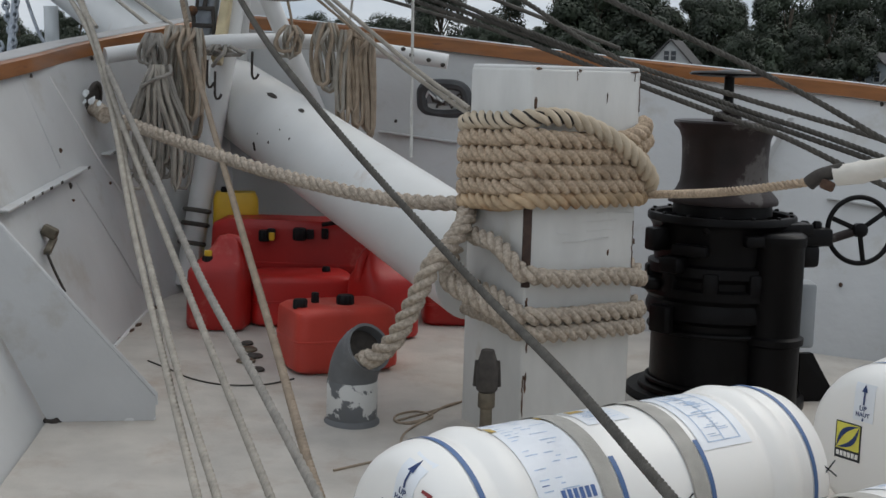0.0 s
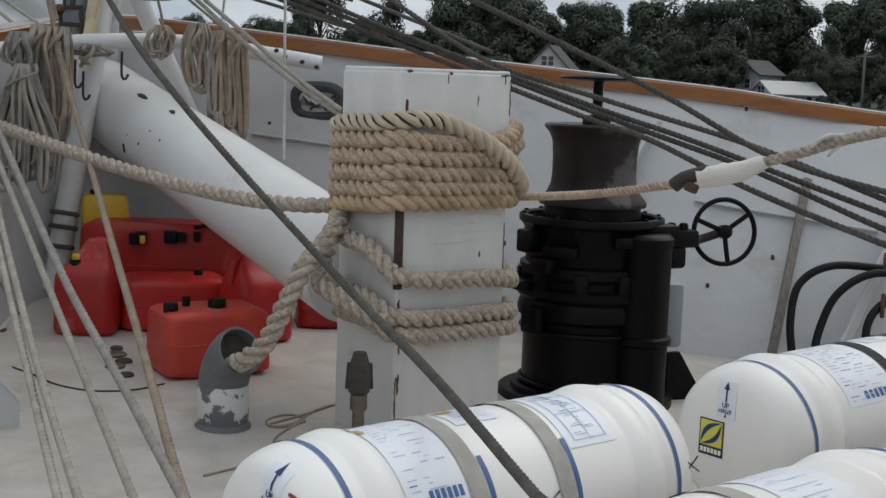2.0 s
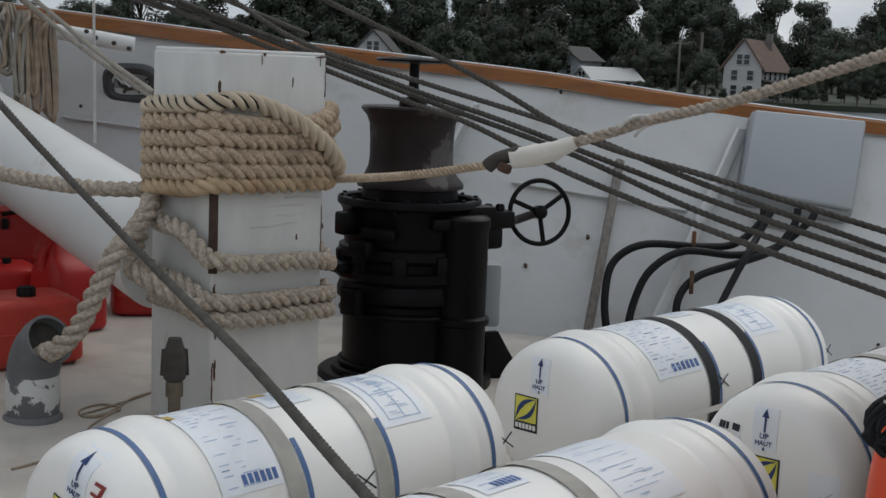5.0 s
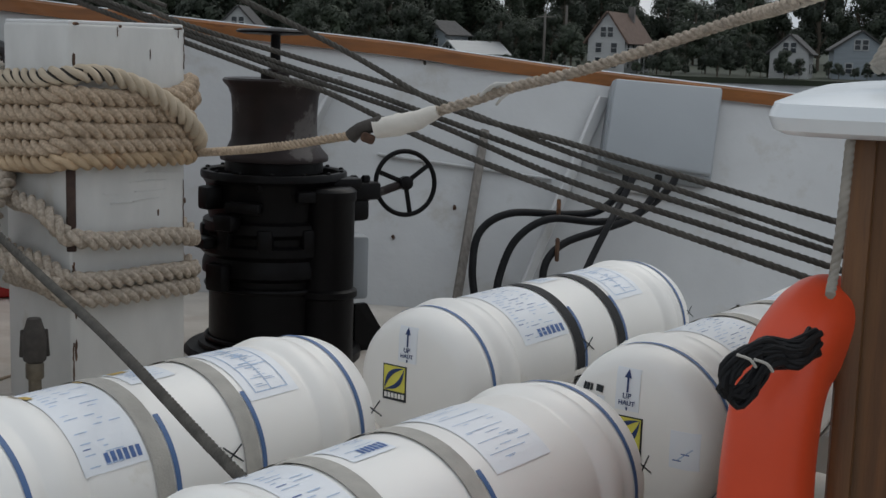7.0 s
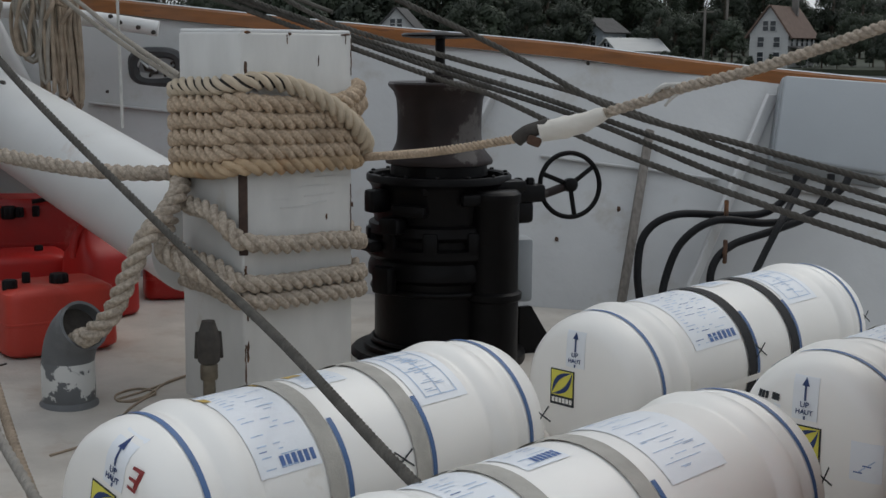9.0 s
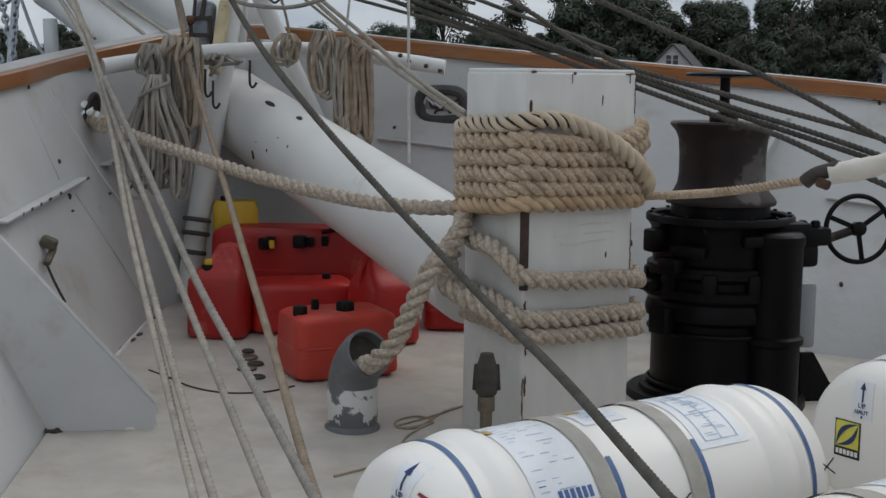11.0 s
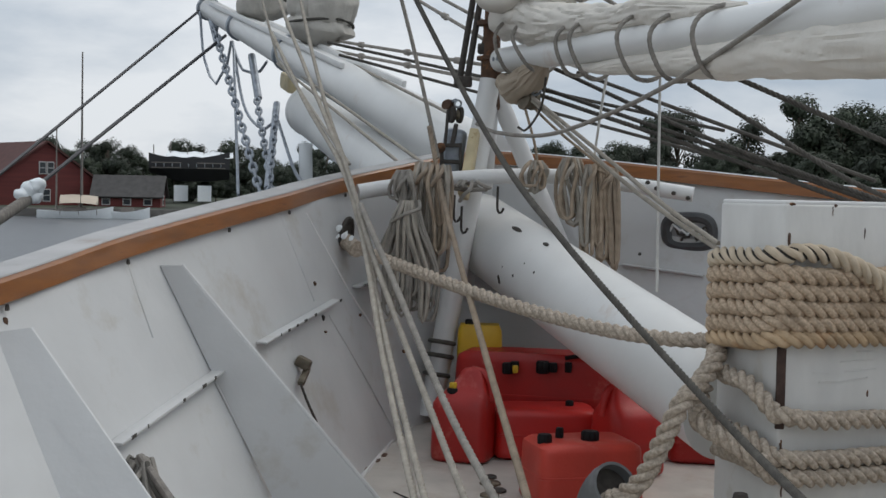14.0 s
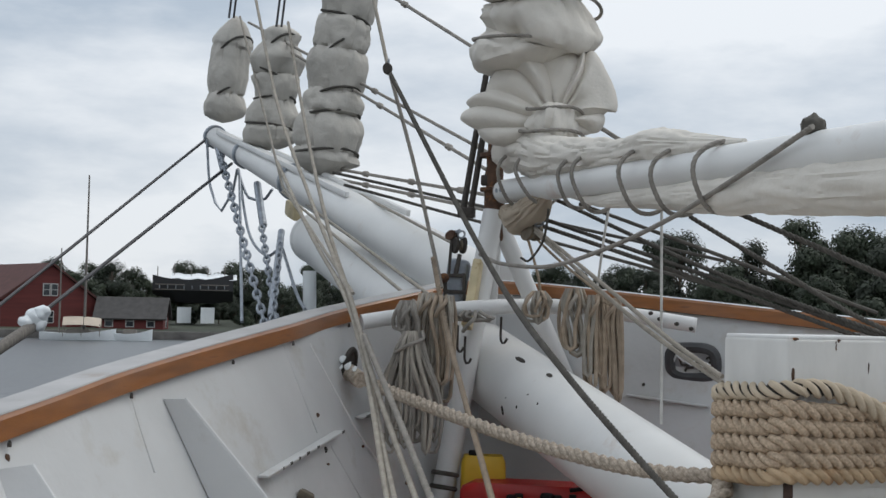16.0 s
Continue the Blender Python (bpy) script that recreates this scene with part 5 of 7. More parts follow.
lathe(bm, [(0.05, 1.205), (0.222, 1.208), (0.230, 1.20), (0.228, 1.19), (0.205, 1.165), (0.192, 1.13), (0.187, 1.06), (0.187, 0.98), (0.192, 0.94), (0.208, 0.905), (0.235, 0.875), (0.24, 0.862), (0.238, 0.85), (0.18, 0.845)], M0, 56)
drum = part("warping_drum", bm, DRUM, wind, "worn iron warping drum")
bm = bmesh.new()
lathe(bm, [(0.18, 0.85), (0.215, 0.845), (0.218, 0.80), (0.19, 0.79), (0.19, 0.74)], M0, 40)
part("collar", bm, BLACK, wind)
bm = bmesh.new()
lathe(bm, [(0.19, 0.70), (0.27, 0.705), (0.286, 0.74), (0.288, 0.80), (0.294, 0.806), (0.318, 0.806), (0.324, 0.798), (0.324, 0.775), (0.312, 0.765), (0.300, 0.745), (0.292, 0.64), (0.285, 0.575)], M0, 56)
part("brake_rim", bm, BLACK, wind)
bm = bmesh.new()
lathe(bm, [(0.29, 0.60), (0.312, 0.59), (0.316, 0.55), (0.295, 0.53), (0.295, 0.50), (0.325, 0.49), (0.325, 0.455), (0.31, 0.44), (0.29, 0.42)], M0, 48)
part("chain_wheel", bm, BLACK, wind)
for k in range(10):
    a = 2 * math.pi * k / 10
    bm = bmesh.new()
    box(bm, (0.06, 0.07, 0.11), Matrix.Translation((WC.x + math.cos(a) * 0.296, WC.y + math.sin(a) * 0.296, 0.52)) @ Matrix.Rotation(a, 4, "Z"), 0.015, 2)
    part("whelp", bm, BLACK, wind)
bm = bmesh.new()
lathe(bm, [(0.30, 0.44), (0.315, 0.40), (0.315, 0.36), (0.30, 0.35), (0.285, 0.34), (0.285, 0.05), (0.33, 0.04), (0.34, -0.02)], M0, 48)
part("pedestal", bm, BLACK, wind)
bm = bmesh.new()
lathe(bm, [(0.10, 0.752), (0.112, 0.745), (0.122, 0.735), (0.122, 0.70), (0.115, 0.69), (0.115, 0.31), (0.132, 0.30), (0.132, 0.275), (0.118, 0.265), (0.118, -0.03)], Matrix.Translation((1.512, 5.80, 0)), 36)
part("motor_housing", bm, BLACK, wind)
bm = bmesh.new()
box(bm, (0.50, 0.10, 0.05), Matrix.Translation((1.42, 5.83, 0.76)) @ Matrix.Rotation(radians(12), 4, "Z"), 0.012, 2)
part("cross_plate", bm, BLACK, wind)
bm = bmesh.new()
box(bm, (0.16, 0.12, 0.08), Matrix.Translation((1.70, 5.98, 0.715)) @ Matrix.Rotation(radians(16), 4, "Z"), 0.015, 2)
box(bm, (0.10, 0.09, 0.10), Matrix.Translation((1.68, 5.97, 0.63)) @ Matrix.Rotation(radians(16), 4, "Z"), 0.02, 2)
part("gear_housing", bm, BLACK, wind)
for dx in (0.0, 0.055):
    bm = bmesh.new()
    lathe(bm, [(0.022, 0.75), (0.022, 0.775), (0.014, 0.785)], Matrix.Translation((1.665 + dx, 5.96, 0)), 6)
    part("nut", bm, BLACK, wind)
bm = bmesh.new()
box(bm, (0.12, 0.14, 0.30), Matrix.Translation((1.72, 6.15, 0.34)), 0.02, 2)
part("terminal_box", bm, GREYBOX, wind, "grey side box")
bm = bmesh.new()
plate(bm, [Vector((1.68, 6.0, -0.04)), Vector((1.88, 6.05, -0.04)), Vector((1.74, 6.02, 0.19)), Vector((1.68, 6.0, 0.19))], 0.03)
part("foot_gusset", bm, BLACK, wind)
bm = bmesh.new()
lathe(bm, [(0.40, -0.06), (0.40, 0.0), (0.38, 0.02), (0.34, 0.02)], M0, 48)
part("base_flange", bm, BLACK, wind)
for a, r, z, sx, sy, sz in ((205, 0.33, 0.70, 0.10, 0.07, 0.10), (222, 0.33, 0.60, 0.08, 0.10, 0.07), (198, 0.34, 0.50, 0.07, 0.12, 0.05), (235, 0.315, 0.665, 0.05, 0.16, 0.05), (285, 0.315, 0.715, 0.04, 0.10, 0.05), (215, 0.34, 0.36, 0.06, 0.10, 0.12)):
    bm = bmesh.new()
    q = radians(a)
    box(bm, (sx, sy, sz), Matrix.Translation((WC.x + math.cos(q) * r, WC.y + math.sin(q) * r, z)) @ Matrix.Rotation(q, 4, "Z"), 0.012, 2)
    part("brake_lug", bm, BLACK, wind)
for k in range(14):
    q = 2 * math.pi * k / 14
    bm = bmesh.new()
    lathe(bm, [(0.010, 0.80), (0.010, 0.812), (0.007, 0.815)], Matrix.Translation((WC.x + math.cos(q) * 0.305, WC.y + math.sin(q) * 0.305, 0)), 6)
    part("rim_bolt", bm, BLACK, wind)
for z in (0.30, 0.06):
    bm = bmesh.new()
    ring_band(bm, M0 @ Matrix.Translation((0, 0, z)), 0.295, 0.012, 48, 8)
    part("pedestal_band", bm, BLACK, wind)
HC = Vector((1.926, 6.020, 0.743))
hw_way = Vector((0.10, -0.98, 0.10)).normalized()
bm = bmesh.new()
ring_band(bm, axis(HC, hw_way), 0.146, 0.0115, 44, 10)
wheel = part("handwheel", bm, BLACK, wind)
for a in (35, 158, 278):
    bm = bmesh.new()
    mm = axis(HC, hw_way)
    q = mm @ Vector((0.141 * math.cos(radians(a)), 0.141 * math.sin(radians(a)), 0))
    bar(bm, HC, q, 0.022, 0.014, hw_way, 0.005)
    part("spoke", bm, BLACK, wheel)
bm = bmesh.new()
lathe(bm, [(0.02, -0.03), (0.032, -0.02), (0.032, 0.02), (0.018, 0.03)], axis(HC, hw_way), 18)
part("hub", bm, BLACK, wheel)
bm = bmesh.new()
tube(bm, [Vector((1.70, 6.02, 0.665)), HC - hw_way * 0.01], 0.02, 12)
part("shaft", bm, DRUM, wind)

# ---- life raft canisters ----
CR = 0.262


def canister(at, length, label, straps, stickers, letter=False, spin=0.0, shift=(0.0, 0.0), emblem_x=-0.065, notices=False):
    """A white two-part raft canister lying athwartships. at: centre of its port end."""
    t = thing("liferaft_canister", label, "life raft", "life raft canisters", at=at)
    m = axis(at, STB)            # local z along the canister, x to the bow, y up
    m = Matrix.Translation(at) @ Matrix((-FWD, UP, STB)).transposed().to_4x4()
    L = length
    prof = [(0.001, 0.0), (0.12, 0.002), (0.19, 0.006), (0.215, 0.018), (0.234, 0.040), (0.246, 0.070), (0.252, 0.10), (0.253, 0.15), (0.247, 0.162), (0.249, 0.175), (0.262, 0.195), (0.267, 0.225), (0.262, 0.255), (0.250, 0.275), (0.247, 0.285), (0.252, 0.30)]
    prof += [(0.254, L / 2)]
    prof += [(r, L - h) for r, h in prof[::-1][1:]]
    bm = bmesh.new()
    lathe(bm, prof, m, 72)
    part("shell", bm, FIBRE, t)

    def radius(h):
        h = min(h, L - h)
        for (r0, h0), (r1, h1) in zip(prof, prof[1:]):
            if h0 <= h <= h1:
                return r0 + (r1 - r0) * (h - h0) / max(1e-6, h1 - h0)
        return 0.254

    def patch(h0, h1, a0, a1, lift, mat, name, parent, tag=""):
        """A sheet wrapped on the shell: h along it, a in degrees from its top towards the stern."""
        bm = bmesh.new()
        nh, na = max(2, int((h1 - h0) / 0.03)), max(2, int(abs(a1 - a0) / 4))
        grid = [[bm.verts.new(m @ Vector(((radius(h) + lift) * math.sin(radians(a)), (radius(h) + lift) * math.cos(radians(a)), h))) for a in [a0 + (a1 - a0) * j / na for j in range(na + 1)]] for h in [h0 + (h1 - h0) * i / nh for i in range(nh + 1)]]
        for i in range(nh):
            for j in range(na):
                bm.faces.new((grid[i][j], grid[i + 1][j], grid[i + 1][j + 1], grid[i][j + 1]))
        return part(name, bm, mat, parent, tag)

    # blue sealing tape and white lip along the flange at both shoulders and where the shells meet
    for h in (0.112, L - 0.128):
        patch(h, h + 0.016, -110, 150, 0.0025, BLUE, "blue_band", t, "blue tape band")
    patch(0.0 + 0.34, L - 0.34, 92, 97, 0.006, FIBRE, "flange", t)
    for h, mat in straps:
        patch(h, h + 0.055, -115, 140, 0.005, mat, "strap", t, "grey webbing strap" if mat is STRAP else "black webbing strap")
        patch(h + 0.062, h + 0.078, 40, 125, 0.0025, BLUE, "tape", t, "blue tape edge")
    for h0, h1, a0, a1, kind in stickers:
        s = patch(h0, h1, a0, a1, 0.0020, STICKER, "sticker", t, "pale blue printed sticker")
        rnd = random.Random(int(h0 * 100) + int(a0) + 7)
        if kind == "text":
            rows = int((a1 - a0) / 3.4)
            for k in range(rows):
                a = a0 + 3 + k * (a1 - a0 - 4) / rows
                x = h0 + 0.02
                while x < h1 - 0.05:
                    w = rnd.uniform(0.012, 0.06)
                    if rnd.random() < 0.72:
                        patch(x, min(h1 - 0.015, x + w), a, a + rnd.uniform(0.45, 0.75), 0.0032, GREYINK if rnd.random() < 0.8 else INK, "print_bar", s)
                    x += w + rnd.uniform(0.012, 0.04)
            n = rnd.uniform(0.6, 0.7)
            for k in range(6):
                x = h0 + (h1 - h0) * (0.36 + 0.10 * k)
                patch(x, x + (h1 - h0) * 0.07, a1 - 10, a1 - 3.5, 0.0032, INK, "name_bar", s, "blue lettering bar")
        elif kind == "plan":
            for k in range(4):
                patch(h0 + 0.03, h1 - 0.03, a0 + 4 + k * (a1 - a0 - 9) / 3, a0 + 4.7 + k * (a1 - a0 - 9) / 3, 0.0032, GREYINK, "print_bar", s)
            for k in range(3):
                x = h0 + 0.03 + k * (h1 - h0 - 0.065) / 2
                patch(x, x + 0.004, a0 + 4, a1 - 5, 0.0032, GREYINK, "print_bar", s)
            for k in range(40):
                x, a = rnd.uniform(h0 + 0.04, h1 - 0.09), rnd.uniform(a0 + 5, a1 - 8)
                w = rnd.uniform(0.01, 0.05)
                patch(x, x + w, a, a + rnd.choice((0.4, 0.5, 0.9)), 0.0032, GREYINK, "print_bar", s)
        else:
            for k in range(8):
                a = a0 + 3 + k * (a1 - a0 - 5) / 8
                patch(h0 + 0.02, h1 - rnd.uniform(0.02, 0.08), a, a + 0.4, 0.0032, GREYINK, "print_bar", s)
            for k in range(22):
                x, a = rnd.uniform(h0 + 0.02, h1 - 0.07), rnd.uniform(a0 + 3, a1 - 5)
                patch(x, x + rnd.uniform(0.01, 0.05), a, a + 0.45, 0.0032, GREYINK, "print_bar", s)
    for h, a in ((0.27, -4), (0.48, -12), (0.585, -12)):
        if straps[0][1] is STRAP and at[0] < 0.3:
            patch(h - 0.025, h + 0.025, a, a + 7, 0.0035, GLUE, "glue_spot", t, "yellowed glue spot")
    # crossed pen marks near the flange
    for h in (0.72, L - 0.05):
        c = m @ Vector(((radius(h) + 0.004) * math.sin(radians(75)), (radius(h) + 0.004) * math.cos(radians(75)), h))
        out = ((c - (m @ Vector((0, 0, h))))).normalized()
        down = out.cross(STB).normalized()
        for d in (STB * 0.034 + down * 0.020, STB * 0.030 - down * 0.024):
            bm = bmesh.new()
            bar(bm, c - d, c + d, 0.004, 0.0016, out, 0)
            part("pen_mark", bm, DARKINK, t)
    # the port end: arrow, words, emblem, turned with the canister
    mf = m @ Matrix.Translation((*shift, 0)) @ Matrix.Rotation(radians(-spin), 4, "Z")

    inv = m.inverted()

    def on_dome(verts):
        """Lay flat things on the domed end."""
        for v in verts:
            p = inv @ v.co
            p.z += float(np.interp(math.hypot(p.x, p.y), (0.0, 0.12, 0.19, 0.215, 0.234, 0.246), (0.0, 0.002, 0.006, 0.018, 0.040, 0.070)))
            v.co = m @ p

    def flat_patch(x, y, w, h, lift, mat, name, tag="", turn=0.0):
        bm = bmesh.new()
        box(bm, (w, h, 0.0012), mf @ Matrix.Translation((x, y, -lift)) @ Matrix.Rotation(radians(turn), 4, "Z"), 0, 1)
        if max(w, h) > 0.04:
            bmesh.ops.subdivide_edges(bm, edges=[e for e in bm.edges if e.calc_length() > 0.03], cuts=7, use_grid_fill=True)
        on_dome(bm.verts)
        return part(name, bm, mat, t, tag)

    def flat_shape(outline, lift, mat, name):
        bm = bmesh.new()
        plate(bm, [mf @ Vector((x, y, -lift)) for x, y in outline], 0.0006)
        on_dome(bm.verts)
        return part(name, bm, mat, t)

    flat_patch(-0.015, 0.140, 0.075, 0.12, 0.0015, STICKER, "up_sticker", "pale sticker with arrow")
    flat_patch(-0.015, 0.158, 0.0055, 0.05, 0.004, DEEPBLUE, "arrow_shaft")
    flat_shape(((-0.026, 0.174), (-0.004, 0.174), (-0.015, 0.198)), 0.0046, DEEPBLUE, "arrow_head")
    tm = mf @ Matrix.Translation((-0.015, 0.115, -0.006))
    on_dome(lettering("UP", 0.022, tm, DEEPBLUE, "lettering", t).data.vertices)
    on_dome(lettering("HAUT", 0.019, tm @ Matrix.Translation((0, -0.019, 0)), DEEPBLUE, "lettering", t).data.vertices)
    flat_patch(-0.015, 0.086, 0.005, 0.009, 0.004, DEEPBLUE, "print_bar")
    ex = emblem_x
    flat_patch(ex, 0.005, 0.098, 0.120, 0.0015, DARKINK, "emblem_frame", "black and yellow square emblem")
    flat_patch(ex, 0.019, 0.088, 0.084, 0.0028, LOGOY, "emblem_field", "yellow emblem field")
    # two dark crescents enclose a pale leaf
    for side in (1, -1):
        low, high = [], []
        for k in range(15):
            q = k / 14
            x, y = ex - 0.042 + 0.084 * q, 0.019 - 0.040 + 0.080 * q
            b1, b2 = 0.030 * math.sin(math.pi * q), 0.014 * math.sin(math.pi * q)
            low.append((x - side * b2 * 0.69, y + side * b2 * 0.72))
            high.append((x - side * b1 * 0.69, y + side * b1 * 0.72))
        flat_shape(low + high[::-1], 0.0042, DEEPBLUE, "emblem_crescent")
    for k in range(6):
        flat_patch(ex - 0.036 + k * 0.0145, -0.0385, 0.0105, 0.016, 0.0030, FIBRE, "emblem_bar")
    if letter:
        on_dome(lettering("E", 0.075, m @ Matrix.Translation((0.125, 0.175, -0.006)) @ Matrix.Rotation(radians(163), 4, "Z"), REDINK, "letter", t).data.vertices)
    if notices:
        for k, (x, w) in enumerate(((-0.155, 0.010), (-0.143, 0.010), (-0.131, 0.008), (-0.104, 0.022))):
            flat_patch(x, 0.128, w, 0.020, 0.003, DARKINK, "print_bar", turn=-8)
        flat_patch(-0.135, 0.095, 0.05, 0.028, 0.003, BLUE, "blue_notice", "small blue notice", -8)
        flat_patch(-0.099, 0.095, 0.020, 0.028, 0.003, STICKER, "pale_notice", turn=-8)
        flat_patch(0.165, 0.0, 0.085, 0.105, 0.0016, STICKER, "diagram_sticker", "pale diagram sticker")
        for k in range(4):
            flat_patch(0.145 + 0.012 * k, -0.030 + 0.010 * k, 0.024, 0.003, 0.003, GREYINK if k % 2 else INK, "print_bar", turn=40 * (k % 2))
    # cradle under the canister
    for h in (0.35, L - 0.40):
        bm = bmesh.new()
        box(bm, (0.46, 0.14, 0.10), m @ Matrix.Translation((0, -0.285, h)), 0.012, 2)
        part("cradle", bm, WHITE, t)
    return t


ZC = 0.262
canister(ship(-1.76, -0.955, ZC), 1.345, "white fibreglass life raft canister with grey straps and stickers", [(0.465, STRAP), (0.76, STRAP)], [(0.275, 0.46, -24, 64, "text"), (0.55, 0.695, -18, 14, "form"), (0.84, 1.025, -26, 48, "plan")], letter=True, spin=12, shift=(0.03, 0.035), emblem_x=-0.045)
canister(ship(-1.77, 0.80, ZC), 1.60, "white fibreglass life raft canister with black straps and stickers", [(0.63, BLACKSTRAP), (0.93, BLACKSTRAP)], [(0.34, 0.62, -20, 62, "text"), (0.74, 0.88, -18, 4, "form"), (1.01, 1.24, -20, 46, "plan")])
canister(ship(-2.62, -1.08, ZC + 0.01), 1.50, "white fibreglass life raft canister with grey straps and form sticker", [(0.45, STRAP), (0.74, STRAP)], [(0.30, 0.44, -22, 62, "text"), (0.54, 0.68, -18, 10, "text"), (0.86, 1.08, -28, 46, "form")])
canister(ship(-2.66, 0.655, ZC + 0.04), 1.60, "white fibreglass life raft canister beside the deckhouse", [(0.63, STRAP), (0.93, STRAP)], [(0.34, 0.61, -20, 60, "text"), (1.01, 1.24, -22, 48, "plan")], emblem_x=-0.012, notices=True)

# ---- starboard bulwark: grey box, hoses, leaning pole ----
junction = thing("junction_box", "large grey plastic junction box fixed to the starboard bulwark", "junction box", at=(3.508, 6.550, 0.976))
BTL, BTR, BBR, BBL = (Vector(p) for p in ((3.407, 6.938, 1.228), (3.994, 6.777, 1.192), (3.808, 6.520, 0.725), (3.251, 6.709, 0.807)))
bm = bmesh.new()
bn = (BTR - BTL).cross(BBL - BTL).normalized()
if bn.y > 0:
    bn = -bn
plate(bm, [BTL, BTR, BBR, BBL], 0.03)
bmesh.ops.bevel(bm, geom=list(bm.edges), offset=0.016, segments=3, profile=0.5, affect="EDGES")
part("lid", bm, GREYBOX, junction)
bm = bmesh.new()
plate(bm, [q - bn * 0.034 + (q - (BTL + BBR) / 2) * 0.03 for q in (BTL, BTR, BBR, BBL)], 0.13)
bmesh.ops.bevel(bm, geom=list(bm.edges), offset=0.012, segments=2, profile=0.5, affect="EDGES")
part("case", bm, GREYBOX, junction)


def hose(pts, r, label, mat=RUBBER, name="hose"):
    bm = bmesh.new()
    tube(bm, spline(pts, 0.03), r, 12)
    return solo(name, bm, mat, label, name, "black hoses")


hose([(2.432, 6.400, 0.065), (2.424, 6.450, 0.258), (2.476, 6.500, 0.439), (2.638, 6.500, 0.533), (2.938, 6.480, 0.527), (3.125, 6.480, 0.543), (3.259, 6.480, 0.653), (3.285, 6.500, 0.725)], 0.020, "thick black hose bending down to the deck")
hose([(2.512, 6.350, 0.075), (2.557, 6.400, 0.238), (2.645, 6.420, 0.409), (2.821, 6.420, 0.511), (3.101, 6.420, 0.493), (3.318, 6.420, 0.530), (3.487, 6.400, 0.666), (3.539, 6.420, 0.738)], 0.020, "thick black hose bending down to the deck")
hose([(2.736, 6.250, 0.095), (2.756, 6.300, 0.285), (2.871, 6.340, 0.394), (3.096, 6.340, 0.467), (3.288, 6.360, 0.532), (3.398, 6.380, 0.653), (3.424, 6.400, 0.738)], 0.020, "thick black hose bending down to the deck")
hose([(2.841, 6.100, 0.182), (2.978, 6.200, 0.360), (3.086, 6.260, 0.508), (3.189, 6.360, 0.595), (3.287, 6.420, 0.720)], 0.018, "thick black hose bending down to the deck")
bm = bmesh.new()
bar(bm, (2.404, 6.622, 0.054), (2.696, 7.068, 0.923), 0.05, 0.03, (0, 1, 0), 0.01)
solo("wooden_pole", bm, GREYWOOD, "weathered grey wooden pole leaning on the starboard bulwark", "pole")
for p in ((2.886, 6.450, 0.551), (2.822, 6.300, 0.371)):
    bm = bmesh.new()
    box(bm, (0.02, 0.02, 0.12), Matrix.Translation(p), 0.005, 1)
    solo("hose_clamp", bm, RUST, "rusty clamp holding the hoses to a bracket", "clamp", "hose clamps")

# ---- deckhouse corner with lifebuoy ----
house_w = thing("deckhouse", "varnished wooden deckhouse corner under a white painted roof edge", "deckhouse", at=(2.4, 2.2, -0.2))
WX = Vector((1.758, 2.420, 0.929))
cdir, bdir = Vector((0.80, -0.60, 0)), Vector((0.60, 0.80, 0))
bm = bmesh.new()
wall = [(-0.0, 0.0), (1.6, 0.0), (1.6, 1.4), (0.0, 1.4)]
p0 = Vector((WX.x, WX.y, -0.25))
vs0 = [p0 + cdir * a + bdir * b for a, b in wall]
ztop = Vector((1.738, 2.420, 1.218)).z + 0.02
lo = [bm.verts.new(q) for q in vs0]
hi = [bm.verts.new(Vector((q.x, q.y, ztop))) for q in vs0]
bm.faces.new(lo[::-1])
bm.faces.new(hi)
for k in range(4):
    bm.faces.new((lo[k], lo[(k + 1) % 4], hi[(k + 1) % 4], hi[k]))
part("wall_panel", bm, DOORWOOD, house_w)
bm = bmesh.new()
bar(bm, p0 + cdir * 0.012 - bdir * 0.006, Vector((p0.x, p0.y, ztop - 0.003)) + cdir * 0.012 - bdir * 0.006, 0.05, 0.05, cdir, 0.014)
part("corner_post", bm, DOORWOOD, house_w, "dark corner post")
bm = bmesh.new()
roof = []
zc = Vector((1.623, 2.550, 1.253))
o = Vector((WX.x, WX.y, 0)) - cdir * 0.17 - bdir * 0.10
for inset, z in ((0.02, -0.036), (0.0, -0.026), (-0.010, 0.0), (0.0, 0.026), (0.05, 0.040), (0.16, 0.054), (0.7, 0.10)):
    ring = []
    w, d, e = 2.0 - 2 * inset, 1.7 - 2 * inset, 0.10
    for k in range(48):
        a = 2 * math.pi * k / 48
        c, s = math.cos(a), math.sin(a)
        x, y = w / 2 * abs(c) ** e * math.copysign(1, c), d / 2 * abs(s) ** e * math.copysign(1, s)
        q = o + cdir * (1.0 + x) + bdir * (0.85 + y)
        ring.append(bm.verts.new((q.x, q.y, zc.z + z)))
    roof.append(ring)
rings_to_faces(bm, roof)
part("roof_edge", bm, CAPPAINT, house_w, "white painted rounded roof edge")

